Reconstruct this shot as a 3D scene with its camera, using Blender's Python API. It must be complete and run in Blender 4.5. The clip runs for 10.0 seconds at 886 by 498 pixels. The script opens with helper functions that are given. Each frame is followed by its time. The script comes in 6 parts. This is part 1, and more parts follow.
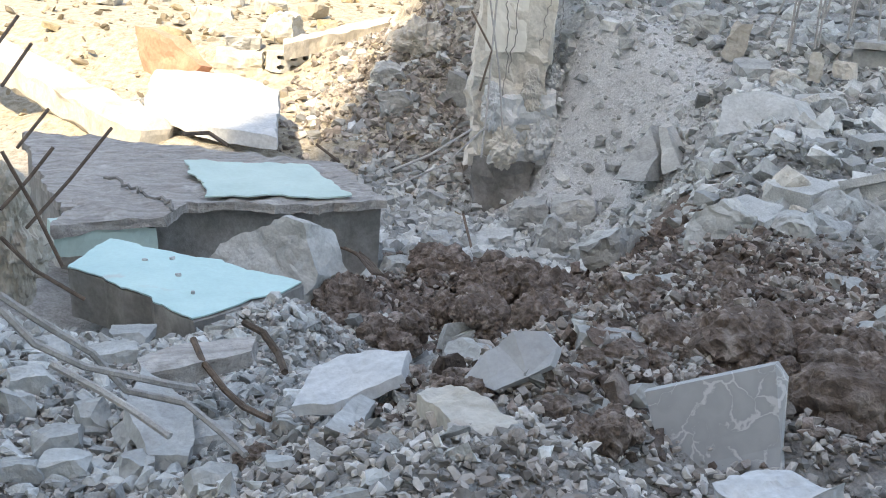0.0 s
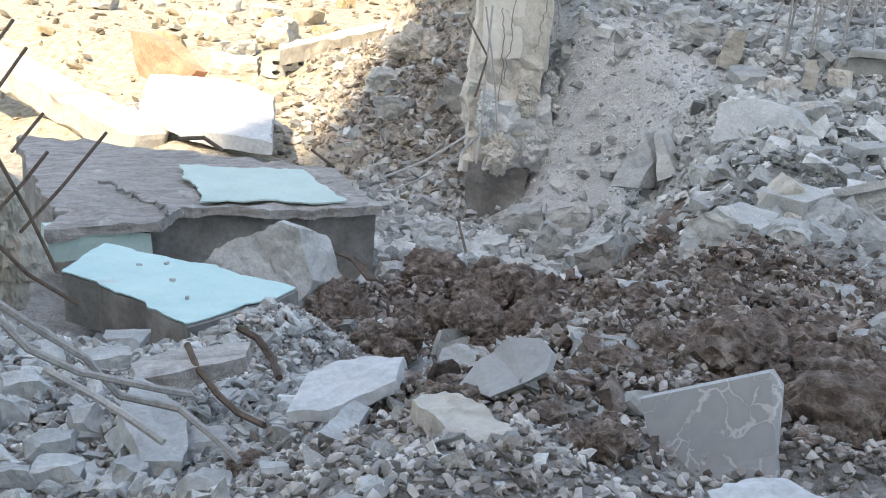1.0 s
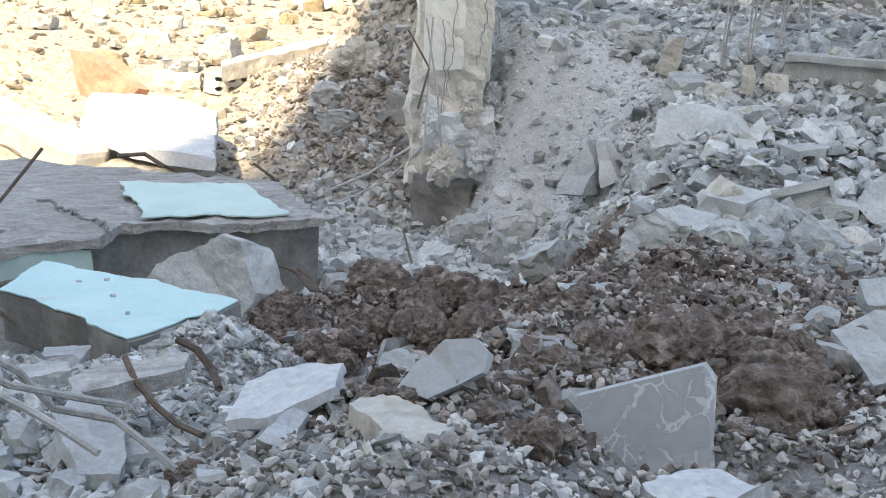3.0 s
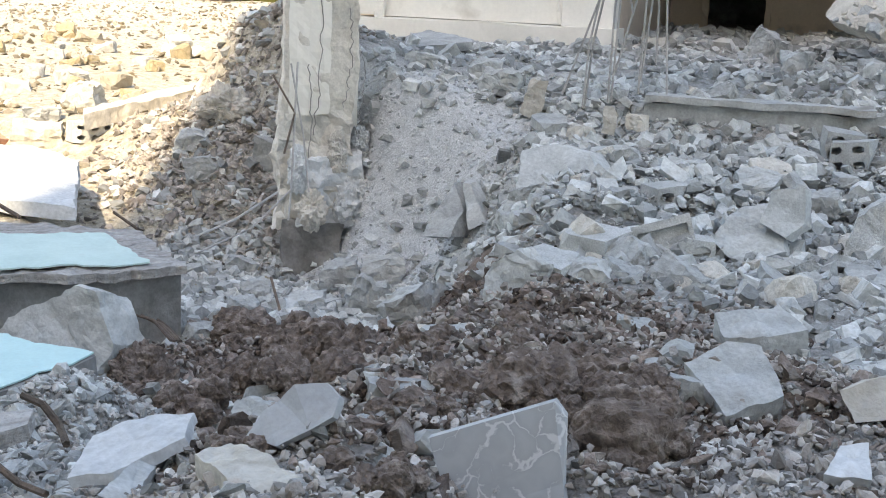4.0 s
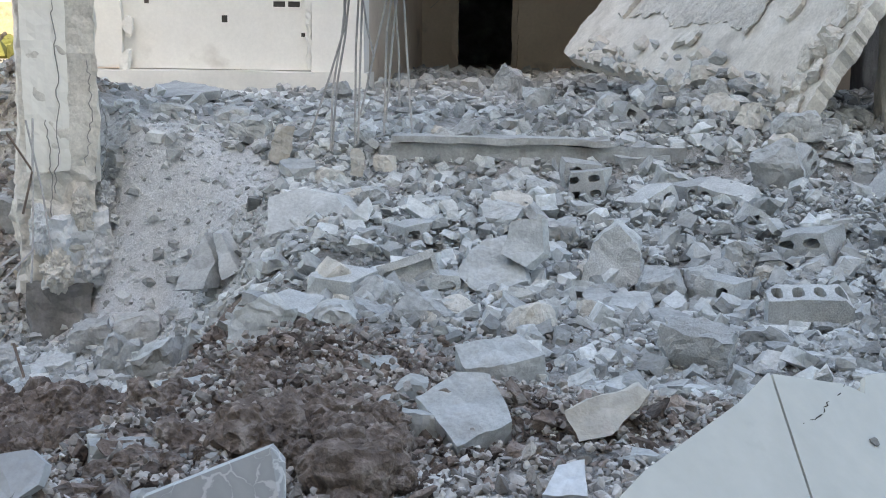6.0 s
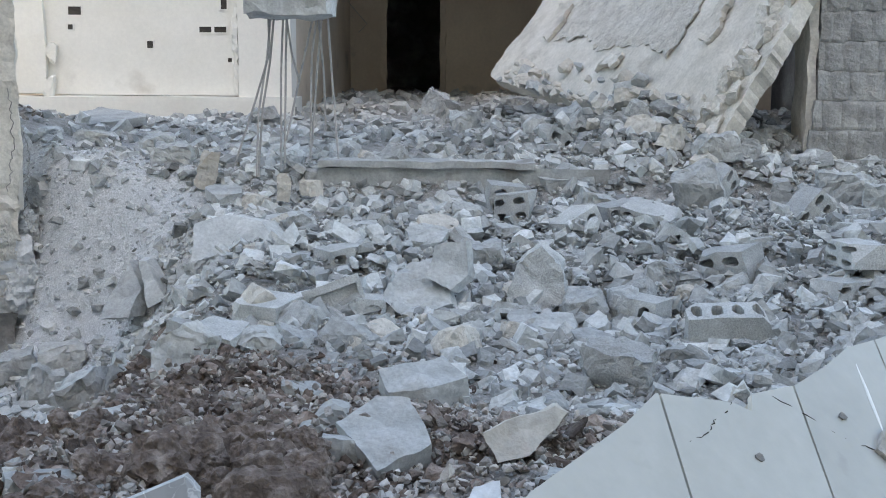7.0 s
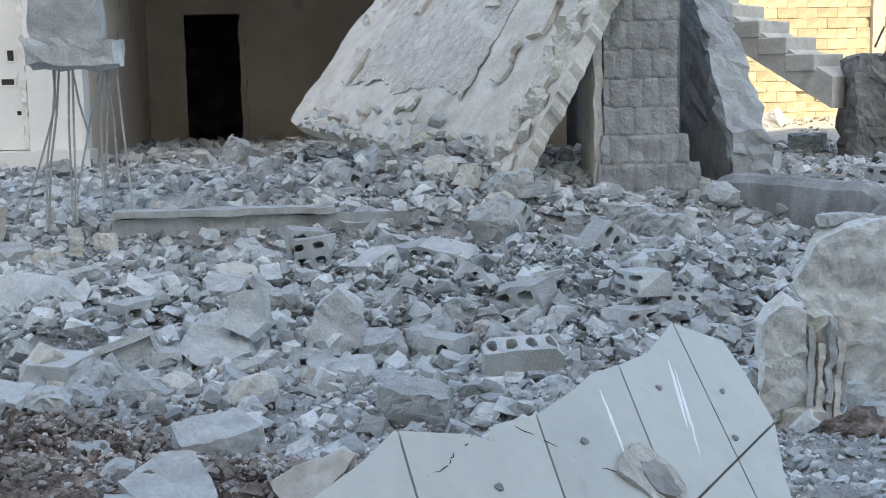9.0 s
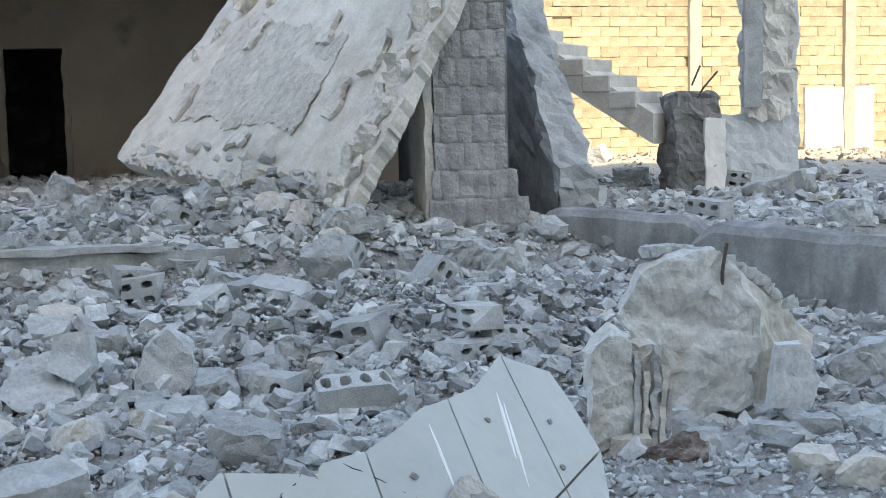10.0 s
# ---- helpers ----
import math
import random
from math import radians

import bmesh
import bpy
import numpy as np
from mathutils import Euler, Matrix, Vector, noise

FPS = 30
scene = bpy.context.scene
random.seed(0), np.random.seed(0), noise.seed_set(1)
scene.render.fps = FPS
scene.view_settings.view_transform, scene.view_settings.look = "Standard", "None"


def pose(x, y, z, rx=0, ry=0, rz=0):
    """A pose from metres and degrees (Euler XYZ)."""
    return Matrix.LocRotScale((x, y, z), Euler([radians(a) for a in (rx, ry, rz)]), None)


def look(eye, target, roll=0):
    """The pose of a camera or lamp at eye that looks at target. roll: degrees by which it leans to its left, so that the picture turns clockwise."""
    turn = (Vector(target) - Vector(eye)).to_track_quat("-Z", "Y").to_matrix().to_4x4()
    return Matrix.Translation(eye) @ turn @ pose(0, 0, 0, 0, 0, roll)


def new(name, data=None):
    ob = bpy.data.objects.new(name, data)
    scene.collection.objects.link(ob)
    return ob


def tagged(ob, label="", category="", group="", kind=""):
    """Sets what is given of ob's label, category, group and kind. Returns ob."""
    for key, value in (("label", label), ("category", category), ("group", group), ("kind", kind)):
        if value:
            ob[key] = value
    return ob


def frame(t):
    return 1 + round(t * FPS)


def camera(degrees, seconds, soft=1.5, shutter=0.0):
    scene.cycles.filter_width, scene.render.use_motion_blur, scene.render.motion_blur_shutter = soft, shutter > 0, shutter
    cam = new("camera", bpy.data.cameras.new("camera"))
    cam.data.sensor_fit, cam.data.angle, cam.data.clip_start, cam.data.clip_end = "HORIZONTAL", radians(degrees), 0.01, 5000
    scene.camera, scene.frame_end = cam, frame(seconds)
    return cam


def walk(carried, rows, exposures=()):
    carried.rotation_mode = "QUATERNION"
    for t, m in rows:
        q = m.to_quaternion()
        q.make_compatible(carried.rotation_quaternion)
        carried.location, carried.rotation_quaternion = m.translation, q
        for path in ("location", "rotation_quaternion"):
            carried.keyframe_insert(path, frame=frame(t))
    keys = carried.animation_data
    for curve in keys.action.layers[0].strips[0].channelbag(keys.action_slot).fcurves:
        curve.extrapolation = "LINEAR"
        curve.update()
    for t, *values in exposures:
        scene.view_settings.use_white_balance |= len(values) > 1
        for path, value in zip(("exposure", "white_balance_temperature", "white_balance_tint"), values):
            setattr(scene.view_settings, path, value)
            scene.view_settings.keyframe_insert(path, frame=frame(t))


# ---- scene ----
import itertools

cam = camera(39.5, 10.0, soft=1.0)
PATH = [
    (0, (-0.047, 0.59, 1.402), (-0.829, 2.345, 0.845), 3.0),
    (0.5, (-0.048, 0.592, 1.403), (-0.824, 2.35, 0.852), 3.1),
    (1, (-0.051, 0.594, 1.401), (-0.826, 2.354, 0.854), 3.3),
    (1.5, (-0.045, 0.596, 1.403), (-0.826, 2.353, 0.853), 2.9),
    (2, (-0.04, 0.586, 1.401), (-0.82, 2.345, 0.855), 2.8),
    (2.2, (-0.037, 0.577, 1.404), (-0.813, 2.338, 0.861), 2.7),
    (3.3, (0.007, 0.611, 1.371), (-0.654, 2.43, 0.87), 2.7),
    (3.5, (0.018, 0.62, 1.371), (-0.608, 2.457, 0.888), 2.9),
    (4, (0.048, 0.652, 1.362), (-0.486, 2.528, 0.922), 2.4),
    (4.5, (0.08, 0.68, 1.352), (-0.353, 2.59, 0.945), 1.9),
    (5, (0.115, 0.703, 1.347), (-0.212, 2.639, 0.962), 1.5),
    (5.5, (0.152, 0.703, 1.349), (-0.102, 2.651, 0.976), 1.1),
    (6.8, (0.236, 0.688, 1.36), (0.137, 2.659, 1.031), 0.3),
    (7, (0.241, 0.675, 1.364), (0.157, 2.647, 1.042), 0.3),
    (7.5, (0.258, 0.661, 1.365), (0.21, 2.636, 1.057), 0.0),
    (8, (0.295, 0.649, 1.367), (0.308, 2.627, 1.07), -0.7),
    (8.5, (0.324, 0.65, 1.367), (0.409, 2.628, 1.084), -1.5),
    (9, (0.347, 0.664, 1.364), (0.557, 2.637, 1.109), -1.2),
    (9.5, (0.354, 0.668, 1.363), (0.686, 2.627, 1.136), -1.5),
    (10, (0.359, 0.664, 1.364), (0.834, 2.596, 1.161), -1.2),
]
walk(cam, [(t, look(eye, target, roll)) for t, eye, target, roll in PATH], exposures=((0.0, 2.0, 8500, 10), (4.0, 2.05, 8400, 10), (10.0, 1.9, 7700, 7)))

# world: clear sky, one warm sun high behind the camera's back
world = bpy.data.worlds.new("sky")
world.use_nodes = True
scene.world = world
SUN_AZ, SUN_EL = 177.0, 46.0   # compass angle from +y to the right, height
wn = world.node_tree.nodes
sky = wn.new("ShaderNodeTexSky")
sky.sky_type = "NISHITA"
sky.sun_disc = False
sky.sun_elevation = radians(SUN_EL)
sky.sun_rotation = radians(SUN_AZ)
wn["Background"].inputs["Strength"].default_value = 0.15
world.node_tree.links.new(sky.outputs[0], wn["Background"].inputs["Color"])
to_sun = Vector((math.sin(radians(SUN_AZ)) * math.cos(radians(SUN_EL)), math.cos(radians(SUN_AZ)) * math.cos(radians(SUN_EL)), math.sin(radians(SUN_EL))))
sun = new("sun", bpy.data.lights.new("sun", "SUN"))
sun.data.energy, sun.data.angle, sun.data.color = 2.1, radians(0.5), (1.0, 0.93, 0.81)
sun.matrix_world = look((0, 0, 30), Vector((0, 0, 30)) - to_sun)


# ---- materials ----
def surface(name, colours, scale=6.0, grain=60.0, bump=0.25, rough=0.9, vary=0.12, source="object", stain=None, fine=0.5, streak=None):
    """Mineral surface: broad mottling between colours, fine grain, two scales of bump, a shade of its own for each piece."""
    m = bpy.data.materials.new(name)
    m.use_nodes = True
    nt, nd = m.node_tree, m.node_tree.nodes
    ln = nt.links.new
    b = nd["Principled BSDF"]
    tc = nd.new("ShaderNodeTexCoord")
    n1, n2 = nd.new("ShaderNodeTexNoise"), nd.new("ShaderNodeTexNoise")
    for nz, sc, det in ((n1, scale, 6), (n2, grain, 5)):
        nz.inputs["Scale"].default_value, nz.inputs["Detail"].default_value, nz.inputs["Roughness"].default_value = sc, det, 0.62
        ln(tc.outputs["Object"], nz.inputs["Vector"])
    if streak:
        turn = nd.new("ShaderNodeMapping")
        turn.vector_type = "TEXTURE"
        turn.inputs["Rotation"].default_value = [radians(a) for a in streak[0]]
        turn.inputs["Scale"].default_value = streak[1]
        ln(tc.outputs["Object"], turn.inputs["Vector"]), ln(turn.outputs["Vector"], n1.inputs["Vector"])
    ramp = nd.new("ShaderNodeValToRGB")
    e = ramp.color_ramp.elements
    e[0].position, e[1].position = 0.32, 0.68
    e[0].color, e[1].color = (*colours[0], 1), (*colours[-1], 1)
    if len(colours) == 3:
        e.new(0.5).color = (*colours[1], 1)
    ln(n1.outputs["Fac"], ramp.inputs["Fac"])
    col = ramp.outputs["Color"]
    if stain:
        n3 = nd.new("ShaderNodeTexNoise")
        n3.inputs["Scale"].default_value, n3.inputs["Detail"].default_value = stain[1], 8
        ln(tc.outputs["Object"], n3.inputs["Vector"])
        r3 = nd.new("ShaderNodeValToRGB")
        r3.color_ramp.elements[0].position, r3.color_ramp.elements[1].position = stain[2], stain[2] + 0.12
        ln(n3.outputs["Fac"], r3.inputs["Fac"])
        mx = nd.new("ShaderNodeMix")
        mx.data_type = "RGBA"
        ln(r3.outputs["Color"], mx.inputs["Factor"])
        ln(col, mx.inputs["A"])
        mx.inputs["B"].default_value = (*stain[0], 1)
        col = mx.outputs["Result"]
    # grain and a random shade
    info = nd.new("ShaderNodeObjectInfo" if source == "object" else "ShaderNodeNewGeometry")
    rnd = info.outputs["Random" if source == "object" else "Random Per Island"]
    mr = nd.new("ShaderNodeMapRange")
    mr.inputs["To Min"].default_value, mr.inputs["To Max"].default_value = 1 - vary * 1.6, 1 + vary
    ln(rnd, mr.inputs["Value"])
    mg = nd.new("ShaderNodeMapRange")
    mg.inputs["From Min"].default_value, mg.inputs["From Max"].default_value = 0.3, 0.7
    mg.inputs["To Min"].default_value, mg.inputs["To Max"].default_value = 1 - fine * 0.35, 1 + fine * 0.22
    ln(n2.outputs["Fac"], mg.inputs["Value"])
    mu = nd.new("ShaderNodeMath")
    mu.operation = "MULTIPLY"
    ln(mr.outputs["Result"], mu.inputs[0]), ln(mg.outputs["Result"], mu.inputs[1])
    vm = nd.new("ShaderNodeVectorMath")
    vm.operation = "SCALE"
    ln(col, vm.inputs[0]), ln(mu.outputs["Value"], vm.inputs["Scale"])
    ln(vm.outputs["Vector"], b.inputs["Base Color"])
    b.inputs["Roughness"].default_value = rough
    b.inputs["Specular IOR Level"].default_value = 0.25
    b1, b2 = nd.new("ShaderNodeBump"), nd.new("ShaderNodeBump")
    b1.inputs["Strength"].default_value, b1.inputs["Distance"].default_value = bump, 0.03
    b2.inputs["Strength"].default_value, b2.inputs["Distance"].default_value = bump * 1.4, 0.008
    ln(n1.outputs["Fac"], b1.inputs["Height"]), ln(n2.outputs["Fac"], b2.inputs["Height"])
    ln(b1.outputs["Normal"], b2.inputs["Normal"]), ln(b2.outputs["Normal"], b.inputs["Normal"])
    return m


CONC = surface("dusty_concrete", ((0.345, 0.352, 0.345), (0.455, 0.465, 0.458), (0.55, 0.56, 0.552)), 5, 55, 0.4, stain=((0.29, 0.275, 0.255), 3, 0.6))
STAND = surface("chalky_concrete", ((0.45, 0.445, 0.42), (0.58, 0.575, 0.55), (0.66, 0.655, 0.63)), 4, 45, 0.5, vary=0.03, stain=((0.42, 0.37, 0.31), 3, 0.58))
# dark concrete; on the back room's walls its darkness stands for shade
CONCDARK = surface("dark_concrete", ((0.17, 0.165, 0.155), (0.26, 0.25, 0.24), (0.36, 0.35, 0.34)), 4, 40, 0.45, stain=((0.48, 0.47, 0.45), 2.2, 0.58))
DRIPPED = surface("dripped_concrete", ((0.19, 0.19, 0.19), (0.245, 0.245, 0.245), (0.37, 0.37, 0.37)), 4, 50, 0.3, vary=0.04, streak=((0, 0, 0), (0.6, 1.0, 1.8)))
BAREP = surface("bare_plaster", ((0.44, 0.415, 0.375), (0.55, 0.52, 0.47), (0.63, 0.6, 0.55)), 9, 60, 0.9, vary=0.03, fine=0.9)
PALE = surface("chalky_plaster", ((0.56, 0.572, 0.578), (0.68, 0.69, 0.695)), 6, 40, 0.3, vary=0.08)
GREYSM = surface("smooth_screed", ((0.36, 0.365, 0.37), (0.41, 0.415, 0.42)), 5, 90, 0.1, vary=0.05, fine=0.25)
LIME = surface("limestone", ((0.44, 0.4, 0.34), (0.56, 0.52, 0.46), (0.62, 0.59, 0.54)), 6, 35, 0.45, stain=((0.42, 0.28, 0.22), 4, 0.62))
EARTHROCK = surface("clay", ((0.12, 0.092, 0.078), (0.22, 0.172, 0.148), (0.42, 0.358, 0.322)), 16, 70, 1.0, rough=1.0)
PALEC = surface("pale_concrete", ((0.5, 0.47, 0.42), (0.61, 0.575, 0.52), (0.68, 0.645, 0.59)), 3.5, 45, 0.4, vary=0.05, stain=((0.4, 0.37, 0.33), 2.5, 0.6))
FLOORC = surface("worn_floor", ((0.31, 0.285, 0.27), (0.45, 0.425, 0.405), (0.56, 0.535, 0.515)), 16, 40, 0.9, stain=((0.6, 0.58, 0.56), 5, 0.58), streak=((0, 0, 41), (5.0, 0.7, 1.0)))
REDP = surface("red_plaster", ((0.44, 0.21, 0.145), (0.54, 0.31, 0.23)), 6, 40, 0.3)
BLOCKM = surface("hollow_block", ((0.4, 0.405, 0.395), (0.49, 0.497, 0.487), (0.57, 0.577, 0.565)), 8, 120, 0.5, fine=0.7)
PILLARM = surface("pillar_block", ((0.26, 0.255, 0.245), (0.35, 0.345, 0.335), (0.45, 0.445, 0.43)), 5, 60, 0.6, vary=0.08, fine=0.7)
PLASTER = surface("wall_plaster", ((0.75, 0.725, 0.67), (0.83, 0.805, 0.75)), 1.2, 30, 0.12, vary=0.02, fine=0.12, stain=((0.52, 0.48, 0.42), 1.4, 0.66))
INNER = surface("inner_plaster", ((0.52, 0.43, 0.34), (0.66, 0.56, 0.455)), 1.1, 25, 0.2, vary=0.02, fine=0.2, stain=((0.26, 0.215, 0.18), 1.3, 0.62))
# near-black: painted shade in the sockets, also glaze cracks and dark scrap
NEARBLACK = surface("near_black", ((0.05, 0.045, 0.04), (0.08, 0.07, 0.06)), 3, 30, 0.2)
MINT = surface("mint_paint", ((0.43, 0.56, 0.53), (0.5, 0.63, 0.6)), 5, 50, 0.08, rough=0.6, vary=0.03, fine=0.15, stain=((0.46, 0.5, 0.47), 5, 0.66))
TEAL = surface("turquoise_paint", ((0.41, 0.62, 0.62), (0.5, 0.7, 0.69)), 4, 60, 0.06, rough=0.6, vary=0.02, fine=0.15, stain=((0.5, 0.55, 0.53), 7, 0.62))
TILE = surface("glazed_tile", ((0.43, 0.425, 0.39), (0.51, 0.505, 0.47)), 3, 30, 0.03, rough=0.25, vary=0.05, fine=0.12, stain=((0.37, 0.36, 0.33), 9, 0.63))
# white for the painted highlights on the tiles
SHEEN = surface("tile_sheen", ((0.72, 0.72, 0.7), (0.82, 0.82, 0.8)), 30, 90, 0.05, rough=0.3, vary=0.02, fine=0.1)
RUST = surface("rusty_steel", ((0.1, 0.075, 0.06), (0.19, 0.14, 0.11)), 20, 120, 0.5, rough=0.75)
STEEL = surface("dusty_steel", ((0.34, 0.33, 0.32), (0.5, 0.48, 0.46)), 20, 120, 0.4, rough=0.7)
YARD = surface("limestone_block", ((0.34, 0.27, 0.17), (0.42, 0.35, 0.23), (0.48, 0.41, 0.29)), 5, 40, 0.4, vary=0.1, stain=((0.34, 0.27, 0.2), 3, 0.64))
MORTAR = surface("mortar", ((0.36, 0.32, 0.26), (0.44, 0.4, 0.33)), 6, 50, 0.4)
RUBBLE = surface("rubble_stones", ((0.34, 0.345, 0.335), (0.5, 0.51, 0.5), (0.63, 0.64, 0.63)), 5, 60, 0.7, vary=0.3, source="island")
SUNRUB = surface("street_stones", ((0.2, 0.165, 0.115), (0.4, 0.35, 0.27)), 4, 50, 0.4, vary=0.35, source="island")
MOUND = surface("mound_clods", ((0.25, 0.215, 0.19), (0.4, 0.36, 0.33), (0.56, 0.53, 0.5)), 7, 60, 0.8, rough=1.0, vary=0.3, source="island")
CLODS = surface("earth_clods", ((0.12, 0.093, 0.08), (0.23, 0.18, 0.156), (0.43, 0.37, 0.335)), 9, 60, 1.0, rough=1.0, vary=0.4, source="island")
GRIT = surface("gravel", ((0.3, 0.265, 0.24), (0.47, 0.445, 0.42), (0.64, 0.625, 0.605)), 3, 60, 0.4, vary=0.4, source="island")
GRASS = surface("grass", ((0.1, 0.11, 0.03), (0.2, 0.19, 0.06)), 2, 20, 0.3, vary=0.3, source="island")
BARK = surface("bark", ((0.12, 0.08, 0.06), (0.2, 0.14, 0.1)), 12, 60, 0.6)


def ground_material():
    """Dust over earth: vertex layers say where the blast turned up brown soil, where white powder settled and where the tan street lies."""
    m = bpy.data.materials.new("rubble_ground")
    m.use_nodes = True
    nt, nd = m.node_tree, m.node_tree.nodes
    ln = nt.links.new
    b = nd["Principled BSDF"]
    tc = nd.new("ShaderNodeTexCoord")
    big, mid, small = (nd.new("ShaderNodeTexNoise") for _ in range(3))
    for nz, sc in ((big, 1.6), (mid, 14.0), (small, 90.0)):
        nz.inputs["Scale"].default_value, nz.inputs["Detail"].default_value, nz.inputs["Roughness"].default_value = sc, 8, 0.65
        ln(tc.outputs["Object"], nz.inputs["Vector"])
    def ramp(source, a, ca, c, cc):
        r = nd.new("ShaderNodeValToRGB")
        r.color_ramp.elements[0].position, r.color_ramp.elements[1].position = a, c
        r.color_ramp.elements[0].color, r.color_ramp.elements[1].color = (*ca, 1), (*cc, 1)
        ln(source, r.inputs["Fac"])
        return r.outputs["Color"]
    dust = ramp(mid.outputs["Fac"], 0.3, (0.27, 0.256, 0.24), 0.7, (0.5, 0.488, 0.47))
    soil_c = ramp(mid.outputs["Fac"], 0.3, (0.12, 0.09, 0.077), 0.7, (0.32, 0.255, 0.22))
    powder = ramp(mid.outputs["Fac"], 0.3, (0.58, 0.59, 0.6), 0.7, (0.74, 0.75, 0.76))
    street_c = ramp(mid.outputs["Fac"], 0.32, (0.32, 0.28, 0.215), 0.62, (0.6, 0.55, 0.465))
    for name, colour in (("powder", powder), ("street", street_c)):
        where = nd.new("ShaderNodeAttribute")
        where.attribute_name = name
        lay = nd.new("ShaderNodeMix")
        lay.data_type = "RGBA"
        ln(where.outputs["Fac"], lay.inputs["Factor"]), ln(dust, lay.inputs["A"]), ln(colour, lay.inputs["B"])
        dust = lay.outputs["Result"]
    at = nd.new("ShaderNodeAttribute")
    at.attribute_name = "earth"
    add = nd.new("ShaderNodeMath")
    add.operation = "MULTIPLY_ADD"
    ln(big.outputs["Fac"], add.inputs[0])
    add.inputs[1].default_value = 0.9
    ln(at.outputs["Fac"], add.inputs[2])
    mask = ramp(add.outputs["Value"], 0.78, (0, 0, 0), 1.02, (1, 1, 1))
    mx = nd.new("ShaderNodeMix")
    mx.data_type = "RGBA"
    ln(mask, mx.inputs["Factor"]), ln(dust, mx.inputs["A"]), ln(soil_c, mx.inputs["B"])
    sm = ramp(small.outputs["Fac"], 0.32, (0.72, 0.72, 0.72), 0.66, (1.15, 1.15, 1.15))
    mm = nd.new("ShaderNodeMix")
    mm.data_type, mm.blend_type = "RGBA", "MULTIPLY"
    mm.inputs["Factor"].default_value = 1.0
    ln(mx.outputs["Result"], mm.inputs["A"]), ln(sm, mm.inputs["B"])
    ln(mm.outputs["Result"], b.inputs["Base Color"])
    b.inputs["Roughness"].default_value = 1.0
    b.inputs["Specular IOR Level"].default_value = 0.1
    b1, b2 = nd.new("ShaderNodeBump"), nd.new("ShaderNodeBump")
    b1.inputs["Strength"].default_value, b1.inputs["Distance"].default_value = 0.8, 0.05
    b2.inputs["Strength"].default_value, b2.inputs["Distance"].default_value = 0.8, 0.012
    ln(mid.outputs["Fac"], b1.inputs["Height"]), ln(small.outputs["Fac"], b2.inputs["Height"])
    ln(b1.outputs["Normal"], b2.inputs["Normal"]), ln(b2.outputs["Normal"], b.inputs["Normal"])
    return m


def marble_material():
    m = bpy.data.materials.new("grey_marble")
    m.use_nodes = True
    nt, nd = m.node_tree, m.node_tree.nodes
    ln = nt.links.new
    b = nd["Principled BSDF"]
    tc, vo, nz = nd.new("ShaderNodeTexCoord"), nd.new("ShaderNodeTexVoronoi"), nd.new("ShaderNodeTexNoise")
    vo.feature = "DISTANCE_TO_EDGE"
    vo.inputs["Scale"].default_value = 13.0
    nz.inputs["Scale"].default_value, nz.inputs["Detail"].default_value = 7.0, 8
    mixv = nd.new("ShaderNodeVectorMath")
    mixv.operation = "MULTIPLY_ADD"
    ln(tc.outputs["Object"], nz.inputs["Vector"])
    ln(nz.outputs["Color"], mixv.inputs[0])
    mixv.inputs[1].default_value = (0.25, 0.25, 0.25)
    ln(tc.outputs["Object"], mixv.inputs[2])
    ln(mixv.outputs["Vector"], vo.inputs["Vector"])
    r = nd.new("ShaderNodeValToRGB")
    e = r.color_ramp.elements
    e[0].position, e[0].color = 0.0, (0.54, 0.545, 0.55, 1)
    e[1].position, e[1].color = 0.045, (0.33, 0.34, 0.35, 1)
    e.new(0.3).color = (0.37, 0.38, 0.39, 1)
    spread, thin = nd.new("ShaderNodeTexNoise"), nd.new("ShaderNodeMath")
    spread.inputs["Scale"].default_value, spread.inputs["Detail"].default_value = 16.0, 6
    ln(tc.outputs["Object"], spread.inputs["Vector"])
    thin.operation = "MULTIPLY_ADD"
    ln(spread.outputs["Fac"], thin.inputs[0])
    thin.inputs[1].default_value = 0.32
    add = nd.new("ShaderNodeMath")
    add.operation = "ADD"
    thin.inputs[2].default_value = -0.15
    ln(vo.outputs["Distance"], add.inputs[0]), ln(thin.outputs["Value"], add.inputs[1])
    ln(add.outputs["Value"], r.inputs["Fac"])
    ln(r.outputs["Color"], b.inputs["Base Color"])
    b.inputs["Roughness"].default_value = 0.45
    return m


GROUND, MARBLE = ground_material(), marble_material()


# ---- helpers for shapes ----
def link(name, bm, material, parent=None, label="", smooth_faces=False):
    me = bpy.data.meshes.new(name)
    bm.to_mesh(me)
    bm.free()
    me.materials.append(material)
    if smooth_faces:
        me.polygons.foreach_set("use_smooth", [True] * len(me.polygons))
    ob = new(name, me)
    if parent:
        ob.parent = parent
    if label:
        tagged(ob, label)
    return ob


def part(name, bm, material, parent, label=""):
    """One mesh under a thing, given in that thing's own coordinates."""
    return link(name, bm, material, parent, label)


def thing(name, m, label, category, group=""):
    ob = new(name)
    ob.empty_display_size = 0.1
    ob.matrix_basis = m
    return tagged(ob, label, category, group)


def cube(bm, x0, x1, y0, y1, z0, z1):
    made = bmesh.ops.create_cube(bm, size=1)["verts"]
    for v in made:
        v.co = Vector(((x0 + x1) / 2 + v.co.x * (x1 - x0), (y0 + y1) / 2 + v.co.y * (y1 - y0), (z0 + z1) / 2 + v.co.z * (z1 - z0)))
    return made


